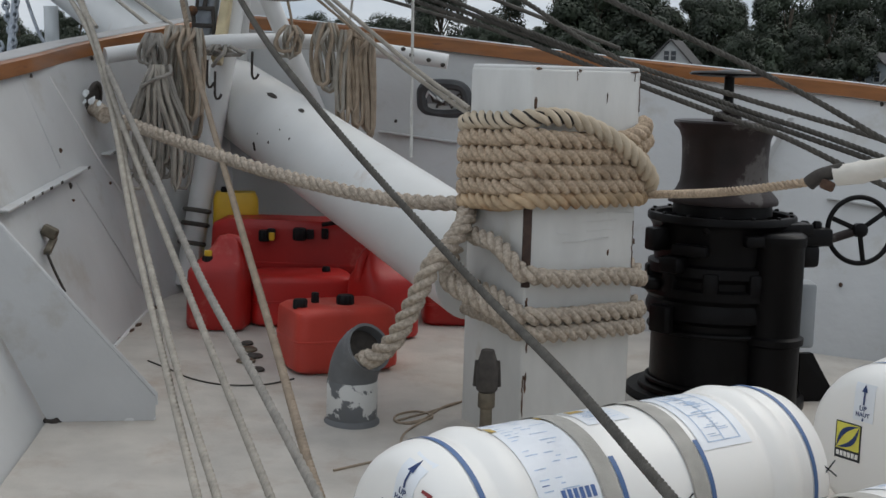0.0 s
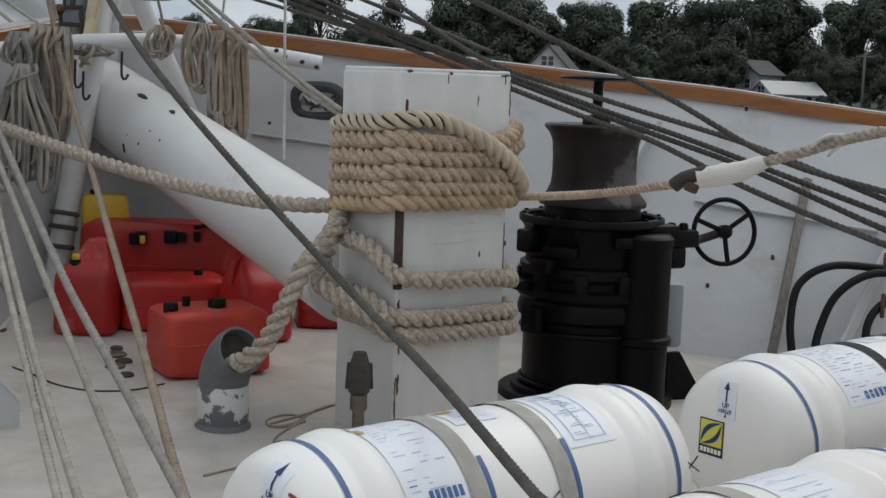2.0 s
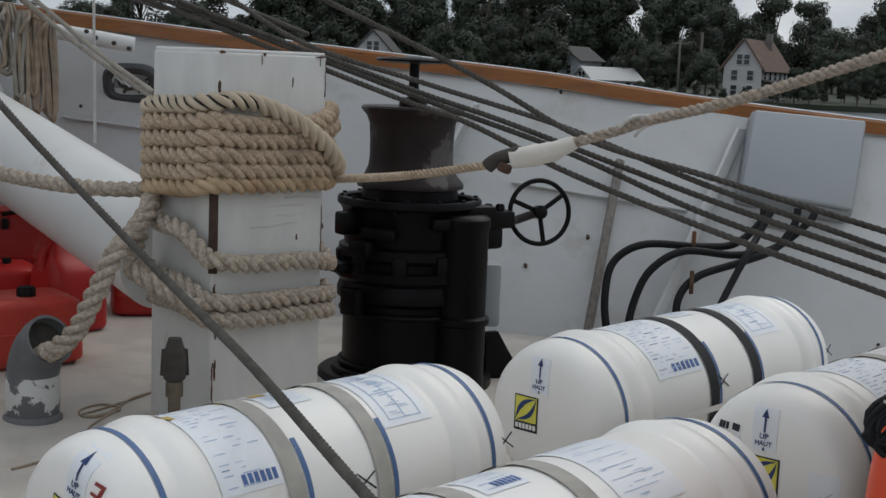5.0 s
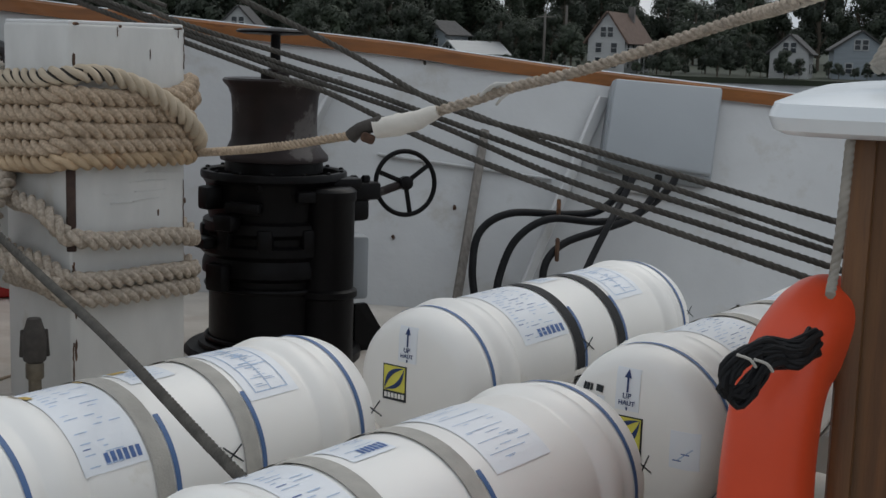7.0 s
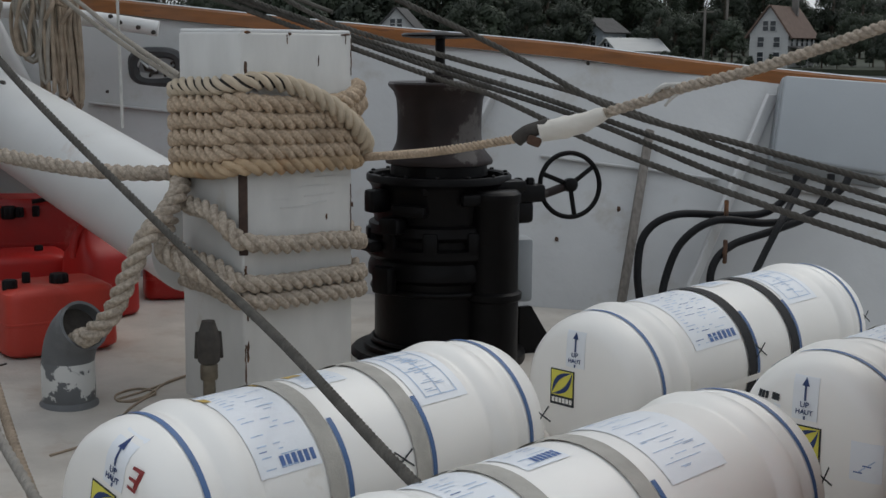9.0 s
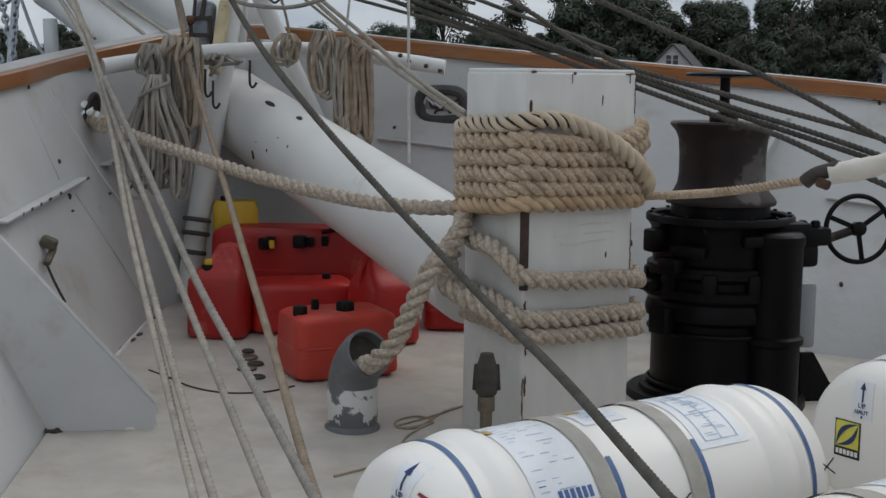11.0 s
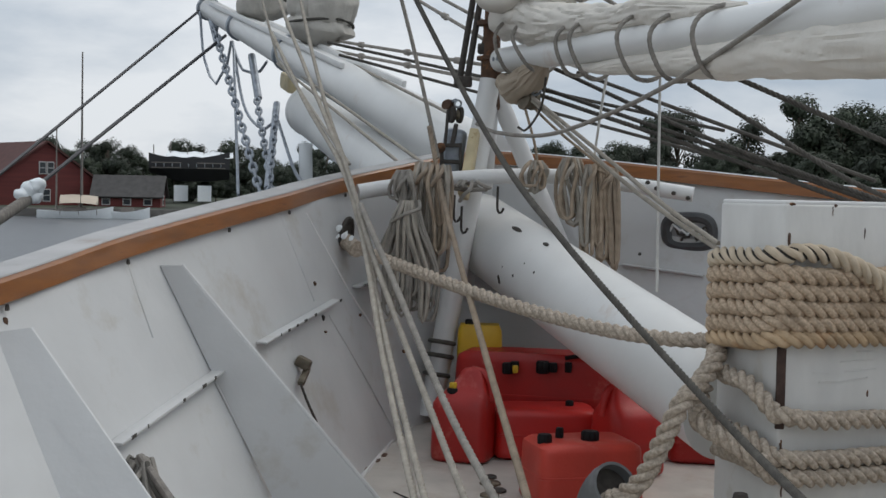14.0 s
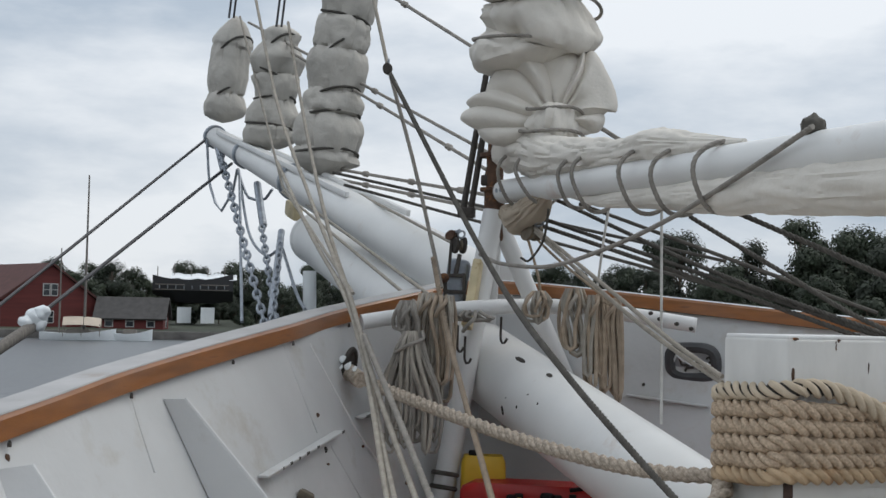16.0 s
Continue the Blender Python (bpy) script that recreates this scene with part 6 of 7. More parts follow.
buoy = thing("lifebuoy", "orange horseshoe lifebuoy with coiled black line on the deckhouse", "lifebuoy", at=(1.587, 2.400, 0.714))
bm = bmesh.new()
pts = [(1.582, 2.380, 0.312), (1.577, 2.380, 0.536), (1.586, 2.380, 0.680), (1.623, 2.400, 0.770), (1.715, 2.460, 0.822), (1.860, 2.580, 0.808), (2.024, 2.720, 0.730)]
line = spline(pts, 0.02)
rs = []
for k in range(len(line)):
    s = k / (len(line) - 1)
    rs.append(0.126 - 0.014 * s / 0.55 if s < 0.55 else 0.112 - 0.034 * (s - 0.55) / 0.45)
rings = []
for p, (a, b), r in zip(line, frames(line), rs):
    a2 = Vector((0.92, -0.38, 0))
    t2 = Vector((0.38, 0.92, 0))
    rings.append([bm.verts.new(p + a * (r * abs(math.cos(q)) ** 0.7 * math.copysign(1, math.cos(q))) + b * (r * 0.72 * abs(math.sin(q)) ** 0.7 * math.copysign(1, math.sin(q)))) for q in [2 * math.pi * j / 28 for j in range(28)]])
rings_to_faces(bm, rings)
part("float", bm, ORANGE, buoy)
HANK_LINE = (((1.580, 2.27, 0.862), 0.6), ((1.508, 2.22, 0.848), 0.6), ((1.456, 2.22, 0.855), 0.8), ((1.419, 2.22, 0.850), 1.0), ((1.382, 2.22, 0.821), 1.6), ((1.368, 2.22, 0.788), 1.2), ((1.392, 2.22, 0.770), -1.0), ((1.423, 2.22, 0.788), -1.2), ((1.442, 2.22, 0.817), -0.8), ((1.467, 2.22, 0.831), -0.6), ((1.509, 2.22, 0.829), -0.5), ((1.580, 2.27, 0.838), -0.5))
# a hank of thin black line, bound twice, tied to the float
for k in range(22):
    bm = bmesh.new()
    q = random.uniform(-1, 1)
    jit = lambda a=0.006: Vector((random.uniform(-a, a), random.uniform(-0.018, 0.004), random.uniform(-a, a)))
    d = UP * 0.012 * q
    pts = [Vector(p) + d * f + jit(0.009) for p, f in HANK_LINE]
    tube(bm, spline(pts, 0.012), 0.0056, 7)
    part("line_turn", bm, RUBBER, buoy, "coiled thin black line")
for c in ((1.3940, 2.205, 0.8390), (1.4290, 2.205, 0.8290)):
    bm = bmesh.new()
    tube(bm, spline([Vector(c) + Vector((-0.018, -0.012, 0.012)), Vector(c) + Vector((0.0, -0.026, 0.006)), Vector(c) + Vector((0.016, -0.022, -0.010))], 0.006), 0.0028, 6)
    part("binding", bm, STRAP, buoy, "pale binding")
rope([(1.634, 2.300, 0.928), (1.668, 2.340, 0.968), (1.676, 2.340, 1.077), (1.694, 2.360, 1.161), (1.710, 2.380, 1.213)], 0.010, LINE, "pale laid line holding the lifebuoy", pitch=0.05)
rope([(1.843, 2.500, 1.347), (1.874, 2.500, 1.382), (1.924, 2.500, 1.405), (2.023, 2.500, 1.424)], 0.014, LINE, "pale rope coiled on the deckhouse roof", pitch=0.06)
rope([(1.878, 2.550, 1.355), (1.922, 2.550, 1.422), (1.958, 2.550, 1.458), (2.019, 2.500, 1.470)], 0.014, LINE, "pale rope coiled on the deckhouse roof", pitch=0.06)
rope([(1.877, 2.520, 1.351), (1.917, 2.520, 1.376), (1.987, 2.520, 1.377), (2.027, 2.500, 1.384)], 0.014, LINE, "pale rope coiled on the deckhouse roof", pitch=0.06)

# ---- running rigging ----
K = (-1.655, 6.750, 1.524)
FALL = "pale worn line leading from the rail to the deck"
rope([(-2.917, 9.500, 2.553), (-2.222, 8.000, 1.946), (-1.699, 6.850, 1.554), (-1.421, 6.200, 1.199), (-1.091, 5.200, 0.777), (-0.748, 4.200, 0.415), (-0.534, 3.500, 0.291), (-0.450, 3.200, 0.259)], 0.0125, LINE, FALL, "headsail lines")
rope([(-3.834, 11.500, 4.458), (-3.026, 9.800, 3.050), (-2.359, 8.400, 2.234), (-1.656, 6.800, 1.525), (-1.372, 6.100, 1.128), (-1.063, 5.200, 0.778), (-0.751, 4.300, 0.464), (-0.483, 3.500, 0.292), (-0.393, 3.200, 0.260)], 0.0125, LINE, FALL, "headsail lines")
rope([(-3.325, 11.000, 3.927), (-2.712, 9.500, 2.833), (-2.113, 8.000, 1.991), (-1.619, 6.700, 1.509), (-1.323, 6.000, 1.133), (-0.792, 4.700, 0.630), (-0.345, 3.500, 0.296), (-0.254, 3.200, 0.264)], 0.0125, LINE, FALL, "headsail lines")
rope([(-1.483, 6.400, 1.360), (-1.158, 5.700, 1.033), (-0.772, 4.800, 0.674), (-0.474, 4.100, 0.473), (-0.227, 3.500, 0.308), (-0.121, 3.200, 0.261)], 0.014, GREYLINE, "grey laid line leading aft across the foredeck", "headsail lines")
rope([(-1.305, 7.200, 1.772), (-1.188, 7.000, 1.397), (-1.041, 6.600, 1.131), (-0.883, 6.100, 0.904), (-0.666, 5.300, 0.667), (-0.456, 4.500, 0.465), (-0.289, 3.800, 0.331), (-0.215, 3.500, 0.287), (-0.148, 3.200, 0.260)], 0.014, TANLINE, "tan braided line hanging across the foredeck", "headsail lines", pitch=0.07)
rope([(-1.724, 7.900, 2.905), (-0.885, 6.300, 1.734), (-0.414, 5.200, 1.262), (0.169, 4.450, 0.735), (0.406, 3.600, 0.615), (0.570, 2.900, 0.521), (0.637, 2.600, 0.493)], 0.0132, DARKLINE, "dark grey laid rope running down across the deck", "headsail lines", pitch=0.058)
rope([(-1.724, 7.900, 2.905), (-1.525, 7.750, 2.310), (-1.307, 7.500, 1.615)], 0.012, GREYLINE, "grey line from a tackle to the bow", "headsail lines")
rope([(-1.932, 8.200, 3.534), (-1.732, 7.900, 2.923)], 0.012, LINE, "pale tackle line above the bow", "headsail lines")
block((-1.739, 7.900, 2.933), (0.1, 0, 1), 0.06, "small dark block in the tackle above the bow", CHIP)
rope([(-1.095, 7.500, 1.807), (-0.947, 7.300, 1.750), (-0.648, 6.900, 1.724), (-0.326, 6.400, 1.796), (-0.041, 5.900, 1.897), (0.214, 5.400, 2.020), (0.457, 4.950, 2.155)], 0.011, GREYLINE, "grey sheet sagging from the A-frame to the boom", "sheets")
rope([(-0.774, 7.350, 1.946), (-0.309, 6.700, 1.589), (-0.030, 6.200, 1.376), (0.185, 5.850, 1.236)], 0.011, LINE, "pale tackle line from a block to the post", "sheets")
rope([(-0.810, 7.400, 1.958), (-0.280, 6.700, 1.521), (-0.017, 6.200, 1.336), (0.185, 5.850, 1.211)], 0.011, LINE, "pale tackle line from a block to the post", "sheets")
rope([(-0.837, 7.500, 1.956), (-0.652, 7.400, 1.782), (-0.370, 7.350, 1.557), (-0.417, 7.380, 1.557)], 0.008, TANLINE, "thin tan line falling to the pin rail", "sheets")
rope([(-0.084, 6.550, 2.067), (-0.079, 6.550, 1.536), (-0.072, 6.550, 0.975)], 0.007, WHITELINE, "thin white line hanging straight down from the boom", "sheets")
rope([(-0.350, 7.000, 2.068), (-0.382, 7.050, 1.885), (-0.429, 7.300, 1.630)], 0.007, WHITELINE, "thin white line hanging from the boom", "sheets")
rope([(-0.685, 7.200, 2.040), (-0.716, 7.250, 1.879), (-0.806, 7.400, 1.774), (-0.858, 7.450, 1.788)], 0.007, DARKLINE, "thin dark line looped below the boom", "sheets")
rope([(-0.825, 7.400, 1.918), (-0.760, 7.420, 1.690), (-0.744, 7.450, 1.552)], 0.008, TANLINE, "thin tan line falling to the pin rail", "sheets")

# dark sheets led aft along the starboard side
STAY = "dark grey laid sheet led aft along the starboard side"
for pts, r in (([(0.209, 5.750, 1.926), (1.282, 5.150, 1.400), (1.696, 4.800, 1.155), (2.056, 4.500, 1.047), (2.524, 4.100, 0.909)], 0.0115),
               ([(0.048, 6.300, 1.937), (0.435, 6.000, 1.681), (0.791, 5.750, 1.461), (1.252, 5.400, 1.315), (1.679, 4.950, 1.181), (2.059, 4.500, 1.015), (2.529, 4.100, 0.849)], 0.011),
               ([(-0.678, 7.600, 2.121), (0.222, 6.600, 1.675), (1.171, 5.700, 1.311), (1.543, 5.250, 1.179), (2.062, 4.500, 0.968), (2.502, 4.050, 0.819)], 0.0115),
               ([(-0.781, 7.550, 2.023), (0.222, 6.600, 1.649), (1.249, 5.600, 1.260), (1.700, 5.000, 1.089), (2.044, 4.450, 0.918), (2.476, 4.000, 0.775)], 0.0115),
               ([(-0.806, 7.500, 1.987), (0.223, 6.600, 1.617), (1.164, 5.650, 1.255), (1.384, 5.350, 1.178), (1.688, 4.950, 1.018), (2.025, 4.400, 0.875), (2.451, 3.950, 0.725)], 0.012)):
    e = Vector(pts[-1]) + (Vector(pts[-1]) - Vector(pts[-2])).normalized() * 1.4
    rope(list(pts) + [e], r, DARKLINE, STAY, "starboard sheets")
for a, b in (((-2.357, 9.000, 2.424), (0.263, 7.900, 1.802)), ((-2.275, 9.000, 2.339), (0.267, 7.900, 1.642)), ((-0.552, 7.600, 2.100), (0.910, 6.600, 1.516))):
    rope([a, b], 0.0105, DARKLINE, "dark line running from the bow to starboard", "starboard sheets", fine=False)

# line from the post to a shackle and on aft
rope([CORNER + STB * 0.60 - FWD * 0.02 + UP * 0.925, (1.084, 4.950, 0.989), (1.352, 4.780, 1.048)], 0.016, HAWSER, "tan braided line from the post to a shackle", pitch=0.05)
shk = thing("shackle_thimble", "dark iron thimble and shackle with white sleeve in the line", "shackle", at=(1.413, 4.760, 1.065))
bm = bmesh.new()
tube(bm, spline([(1.343, 4.790, 1.039), (1.374, 4.770, 1.069), (1.447, 4.740, 1.097)], 0.02), 0.026, 12)
part("thimble", bm, CHIP, shk)
bm = bmesh.new()
box(bm, (0.05, 0.03, 0.035), Matrix.Translation((1.394, 4.740, 1.040)) @ Matrix.Rotation(radians(20), 4, "Y"), 0.01, 2)
part("shackle_pin", bm, RUST, shk)
bm = bmesh.new()
sl = spline([(1.420, 4.750, 1.072), (1.463, 4.720, 1.083), (1.527, 4.660, 1.105), (1.585, 4.620, 1.133), (1.609, 4.600, 1.145)], 0.02)
tube(bm, sl, [0.034 + 0.010 * math.sin(math.pi * k / (len(sl) - 1)) - 0.012 * (k / (len(sl) - 1)) for k in range(len(sl))], 16)
for v in bm.verts:
    v.co += v.normal * 0.0 + Vector((noise.noise(v.co * 35), noise.noise(v.co * 35 + Vector((3, 0, 0))), noise.noise(v.co * 35 + Vector((0, 3, 0))))) * 0.007
part("sleeve", bm, CANVAS, shk, "white wrapped sleeve")
rope([(1.596, 4.610, 1.142), (1.714, 4.500, 1.194), (1.795, 4.400, 1.238), (1.979, 4.150, 1.318), (2.229, 3.700, 1.473), (2.172, 3.350, 1.506), (2.325, 3.000, 1.619)], 0.019, HAWSER_WHITE, "white laid rope leading up from the sleeve", pitch=0.085)
bm = bmesh.new()
for k in range(5):
    tube(bm, spline([Vector((1.713, 4.470, 1.196)) + Vector((0.02 * k, 0, random.uniform(-0.02, 0.03))), Vector((1.741, 4.440, 1.225)) + Vector((0.012 * k, -0.02, random.uniform(-0.02, 0.03))), Vector((1.795, 4.400, 1.236)) + Vector((random.uniform(-0.02, 0.02), 0, random.uniform(-0.02, 0.02)))], 0.01), 0.006, 6)
solo("seizing", bm, WHITELINE, "frayed white seizing round the rope", "seizing")

# ---- stays, guys and chains beyond the bow ----
WIRES = "dark wire guy running from the jibboom"
rope([(-4.847, 13.200, 3.223), (-5.073, 9.500, 1.464), (-5.072, 8.400, 0.996)], 0.014, WIRE, WIRES, "bow guys", fine=False, name="wire_guy", category="wire")
rope([(-4.429, 12.800, 2.918), (-4.645, 9.300, 1.396)], 0.016, WIRE, WIRES, "bow guys", fine=False, name="wire_guy", category="wire")
for a, b in (((-2.563, 10.500, 4.172), (-0.334, 7.800, 2.480)), ((-4.327, 12.900, 4.365), (-0.987, 9.000, 2.403)), ((-3.688, 12.200, 3.928), (-1.294, 9.000, 2.448)), ((-2.844, 11.000, 2.666), (-1.290, 9.000, 2.276)), ((-2.842, 11.000, 2.580), (-1.288, 9.000, 2.173))):
    rope([a, b], 0.013, GREYLINE if b[2] > 2 else WIRE, "taut stay above the jibboom", "head stays", fine=False, name="stay", category="stay")
    for q in (0.22, 0.55, 0.86):
        bm = bmesh.new()
        lathe(bm, [(0.012, -0.05), (0.024, -0.03), (0.018, -0.005), (0.026, 0.015), (0.012, 0.04)], axis(Vector(a).lerp(Vector(b), q), Vector(b) - Vector(a)), 10)
        solo("hank", bm, GREYLINE, "grey rope hank on a head stay", "hank", "stay hanks")
for a, b in (((-4.419, 12.900, 4.425), (-3.336, 11.000, 2.520)), ((-3.336, 11.000, 2.520), (-1.943, 8.000, 1.581)), ((-3.335, 11.000, 2.472), (-1.461, 7.600, 1.518)), ((-3.075, 10.800, 2.360), (-1.363, 7.600, 1.552)), ((-2.891, 11.000, 2.570), (-1.411, 8.400, 1.917))):
    rope([a, b], 0.011, LINE, "pale downhaul line beside the jibboom", "downhauls", fine=False)
for x0, x1 in (((-1.209, 7.700, 2.054), (-1.119, 7.900, 2.887)), ((-1.084, 7.750, 2.246), (-0.991, 7.850, 2.648))):
    bm = bmesh.new()
    a, b = Vector(x0), Vector(x1)
    for d in (-0.022, 0.022):
        tube(bm, [a + Vector((d, 0, 0)), b + Vector((d, 0, 0))], 0.018, 10)
    box(bm, (0.10, 0.06, 0.06), Matrix.Translation(a), 0.01, 2)
    solo("forestay_turnbuckle", bm, CHIP, "dark steel turnbuckle of the forestay", "turnbuckle", "turnbuckles")


def chain(a, b, link, label, sag=0.0):
    """A chain of separate welded links."""
    t = thing("chain", label, "chain", "bobstay chains", at=a)
    a, b = Vector(a), Vector(b)
    n = int((b - a).length / (link * 1.5))
    proto = None
    for k in range(n):
        p = a.lerp(b, (k + 0.5) / n) - UP * sag * (1 - (2 * (k + 0.5) / n - 1) ** 2)
        m = axis(p, b - a) @ Matrix.Rotation(radians(90 * (k % 2) + 20), 4, "Z")
        if proto is None:
            bm = bmesh.new()
            pts = [Vector((link * 0.38 * math.cos(q), 0, link * math.sin(q) * (1.0))) for q in [2 * math.pi * j / 16 for j in range(18)]]
            tube(bm, pts, link * 0.17, 7)
            proto = mesh_from("link", bm, GALV)
            for f in proto.polygons:
                f.use_smooth = True
        ob = new("link", proto)
        ob.parent = t
        ob.matrix_parent_inverse = t.matrix_basis.inverted()
        ob.matrix_basis = m
    return t


chain((-4.587, 12.900, 3.033), (-3.259, 10.400, 1.327), 0.075, "galvanised bobstay chain hanging from the jibboom")
chain((-3.773, 11.800, 2.233), (-3.165, 10.400, 1.329), 0.065, "galvanised chain below the jibboom")
chain((-3.343, 11.000, 2.039), (-3.078, 10.000, 1.377), 0.06, "galvanised chain below the bowsprit end")
for a, b, r in (((-3.959, 12.200, 2.662), (-3.789, 11.900, 2.240), 0.035), ((-3.397, 11.200, 2.147), (-3.152, 10.200, 1.419), 0.03), ((-4.630, 12.950, 3.097), (-4.509, 12.800, 2.833), 0.035)):
    bm = bmesh.new()
    tube(bm, [a, b], r, 10)
    solo("rigging_screw", bm, GALV, "dark galvanised rigging screw under the jibboom", "turnbuckle", "turnbuckles")
for pts in ([(-4.809, 13.100, 3.198), (-4.721, 13.000, 2.710), (-4.557, 12.900, 2.449), (-4.426, 12.850, 2.639), (-4.368, 12.800, 2.862)], [(-4.368, 12.800, 2.862), (-4.141, 12.500, 2.553), (-3.904, 12.300, 2.526), (-3.807, 12.200, 2.608)], [(-4.356, 12.800, 2.862), (-4.030, 12.200, 2.204), (-3.663, 11.600, 1.956), (-3.408, 11.200, 2.000)], [(-4.308, 12.700, 2.794), (-3.629, 10.900, 1.362)], [(-3.383, 11.200, 2.000), (-3.039, 10.500, 1.604), (-2.878, 10.200, 1.478)]):
    rope(pts, 0.014, GALV, "slack grey line under the jibboom", "bow slack lines", fine=False)
bm = bmesh.new()
tube(bm, [(-2.954, 10.600, 1.424), (-2.964, 10.600, 1.791)], 0.055, 14)
solo("bow_bollard", bm, CAPPAINT, "white upright post outside the bow", "post")
wh = thing("whisker_boom", "wooden whisker boom end wrapped in white chafing cloth", "spar", at=(-4.666, 9.300, 1.366))
bm = bmesh.new()
tube(bm, [(-4.815, 8.600, 1.015), (-4.678, 9.300, 1.324)], 0.045, 12)
part("pole", bm, GREYWOOD, wh)
for x, y, r in (((-4.680, 9.300, 1.374), 0, 0.075), ((-4.716, 9.250, 1.336), 0, 0.06), ((-4.628, 9.300, 1.408), 0, 0.06), ((-4.642, 9.300, 1.325), 0, 0.05)):
    bm = bmesh.new()
    bmesh.ops.create_icosphere(bm, subdivisions=3, radius=r, matrix=Matrix.Translation(x))
    for v in bm.verts:
        v.co += v.normal * 0.02 * noise.noise(v.co * 25)
    part("cloth", bm, CAPPAINT, wh, "white chafing cloth")

# ---- small things on deck and bulwark ----
def squiggle(pts, r, mat, label):
    r = r * 0.75
    bm = bmesh.new()
    tube(bm, spline([on_deck(p) + UP * r for p in pts], 0.015), r, 7)
    return solo("cord", bm, mat, label, "cord", "loose cords")


squiggle([(0.192, 5.673, 0.006), (0.109, 5.577, 0.004), (0.018, 5.384, -0.001), (-0.071, 5.331, -0.001), (-0.085, 5.417, 0.003), (-0.007, 5.492, 0.004), (0.063, 5.445, -0.000), (0.008, 5.331, -0.004), (-0.045, 5.195, -0.008), (-0.056, 5.060, -0.014)], 0.006, TANLINE, "loose brown cord lying in loops on the deck")
squiggle([(0.192, 5.673, 0.006), (0.074, 5.523, 0.003), (-0.039, 5.396, 0.001), (-0.078, 5.352, 0.000), (-0.026, 5.325, -0.003), (0.063, 5.415, -0.002)], 0.006, TANLINE, "loose brown cord lying in loops on the deck")
squiggle([(-1.214, 6.017, 0.066), (-1.095, 5.902, 0.057), (-0.972, 5.775, 0.047), (-0.816, 5.712, 0.040), (-0.654, 5.754, 0.036), (-0.545, 5.864, 0.038)], 0.005, CHIP, "thin dark cord lying across the deck")
squiggle([(-0.281, 4.745, -0.021), (-0.206, 4.811, -0.020), (-0.108, 4.893, -0.020)], 0.006, TANLINE, "frayed tan cord end on the deck")
for x, y, s in ((430, 622, 0.05), (450, 632, 0.04), (440, 640, 0.045), (466, 652, 0.035), (425, 612, 0.03)):
    bm = bmesh.new()
    p = Vector((-0.776, 6.191, 0.060)) + Vector(((x - 445) * 0.0026, -(y - 632) * 0.011, 0))
    p.z = deck_z(p.x, p.y)
    lathe(bm, [(s, 0.001), (s, 0.008), (s * 0.8, 0.014), (s * 0.3, 0.016), (0.001, 0.016)], Matrix.Translation(p), 14)
    solo("deck_fitting", bm, CHIP if s < 0.045 else BRONZE, "small dark round fitting let into the deck", "deck fitting", "deck fittings")
bm = bmesh.new()
bmesh.ops.create_icosphere(bm, subdivisions=3, radius=1, matrix=Matrix.Translation((-1.378, 5.120, 0.031)) @ Matrix.Diagonal((0.036, 0.03, 0.022, 1)))
for v in bm.verts:
    v.co += v.normal * 0.012 * noise.noise(v.co * 70)
solo("drain_hole", bm, CHIP, "dark drain hole at the foot of a bracket", "drain")
clt = thing("rail_clamp", "small grey metal clamp with a cord on the port bulwark", "clamp", at=(-1.631, 5.942, 0.635))
bm = bmesh.new()
box(bm, (0.07, 0.05, 0.05), Matrix.Translation((-1.610, 5.896, 0.654)) @ Matrix.Rotation(radians(25), 4, "Y"), 0.012, 2)
part("clamp_head", bm, BRONZE, clt)
bm = bmesh.new()
bar(bm, (-1.598, 5.920, 0.626), (-1.588, 5.778, 0.578), 0.03, 0.02)
part("tongue", bm, BRONZE, clt)
bm = bmesh.new()
tube(bm, spline([(-1.588, 5.778, 0.578), (-1.555, 5.778, 0.498), (-1.520, 5.802, 0.409)], 0.02), 0.006, 7)
part("cord", bm, CHIP, clt)
bm = bmesh.new()
tube(bm, [(-1.810, 6.599, 1.307), (-1.644, 6.898, 0.880), (-1.546, 7.153, 0.635)], 0.006, 7)
solo("bulwark_seam", bm, WHITE, "thin weld seam running down the port bulwark", "weld seam", kind="structure")
hank((-1.571, 3.950, 0.586), 0.10, 0.36, 11, 0.010, [GREYLINE, GREYLINE, DARKLINE], "coil of grey line on a pin at the port bulwark", 0.09)
bm = bmesh.new()
bar(bm, (-1.560, 3.950, 0.621), (-1.357, 3.800, 0.473), 0.024, 0.024, (0, 0, 1), 0.008)
solo("belaying_pin", bm, GREYWOOD, "weathered wooden belaying pin at the port bulwark", "belaying pin")

# ---- water, shores, trees, houses, boats ----
bm = bmesh.new()
S = 3000
vs = [bm.verts.new((x, y, -2.2)) for x, y in ((-S, -S), (S, -S), (S, S), (-S, S))]
bm.faces.new(vs)
solo("water", bm, WATER, "calm grey harbour water reflecting the overcast sky", "water", kind="structure")


def polar(az, dist, z=0.0):
    """A place seen from the ship's bow: az in degrees to the right of y, distance, height."""
    return Vector((math.sin(radians(az)) * dist, math.cos(radians(az)) * dist, z))


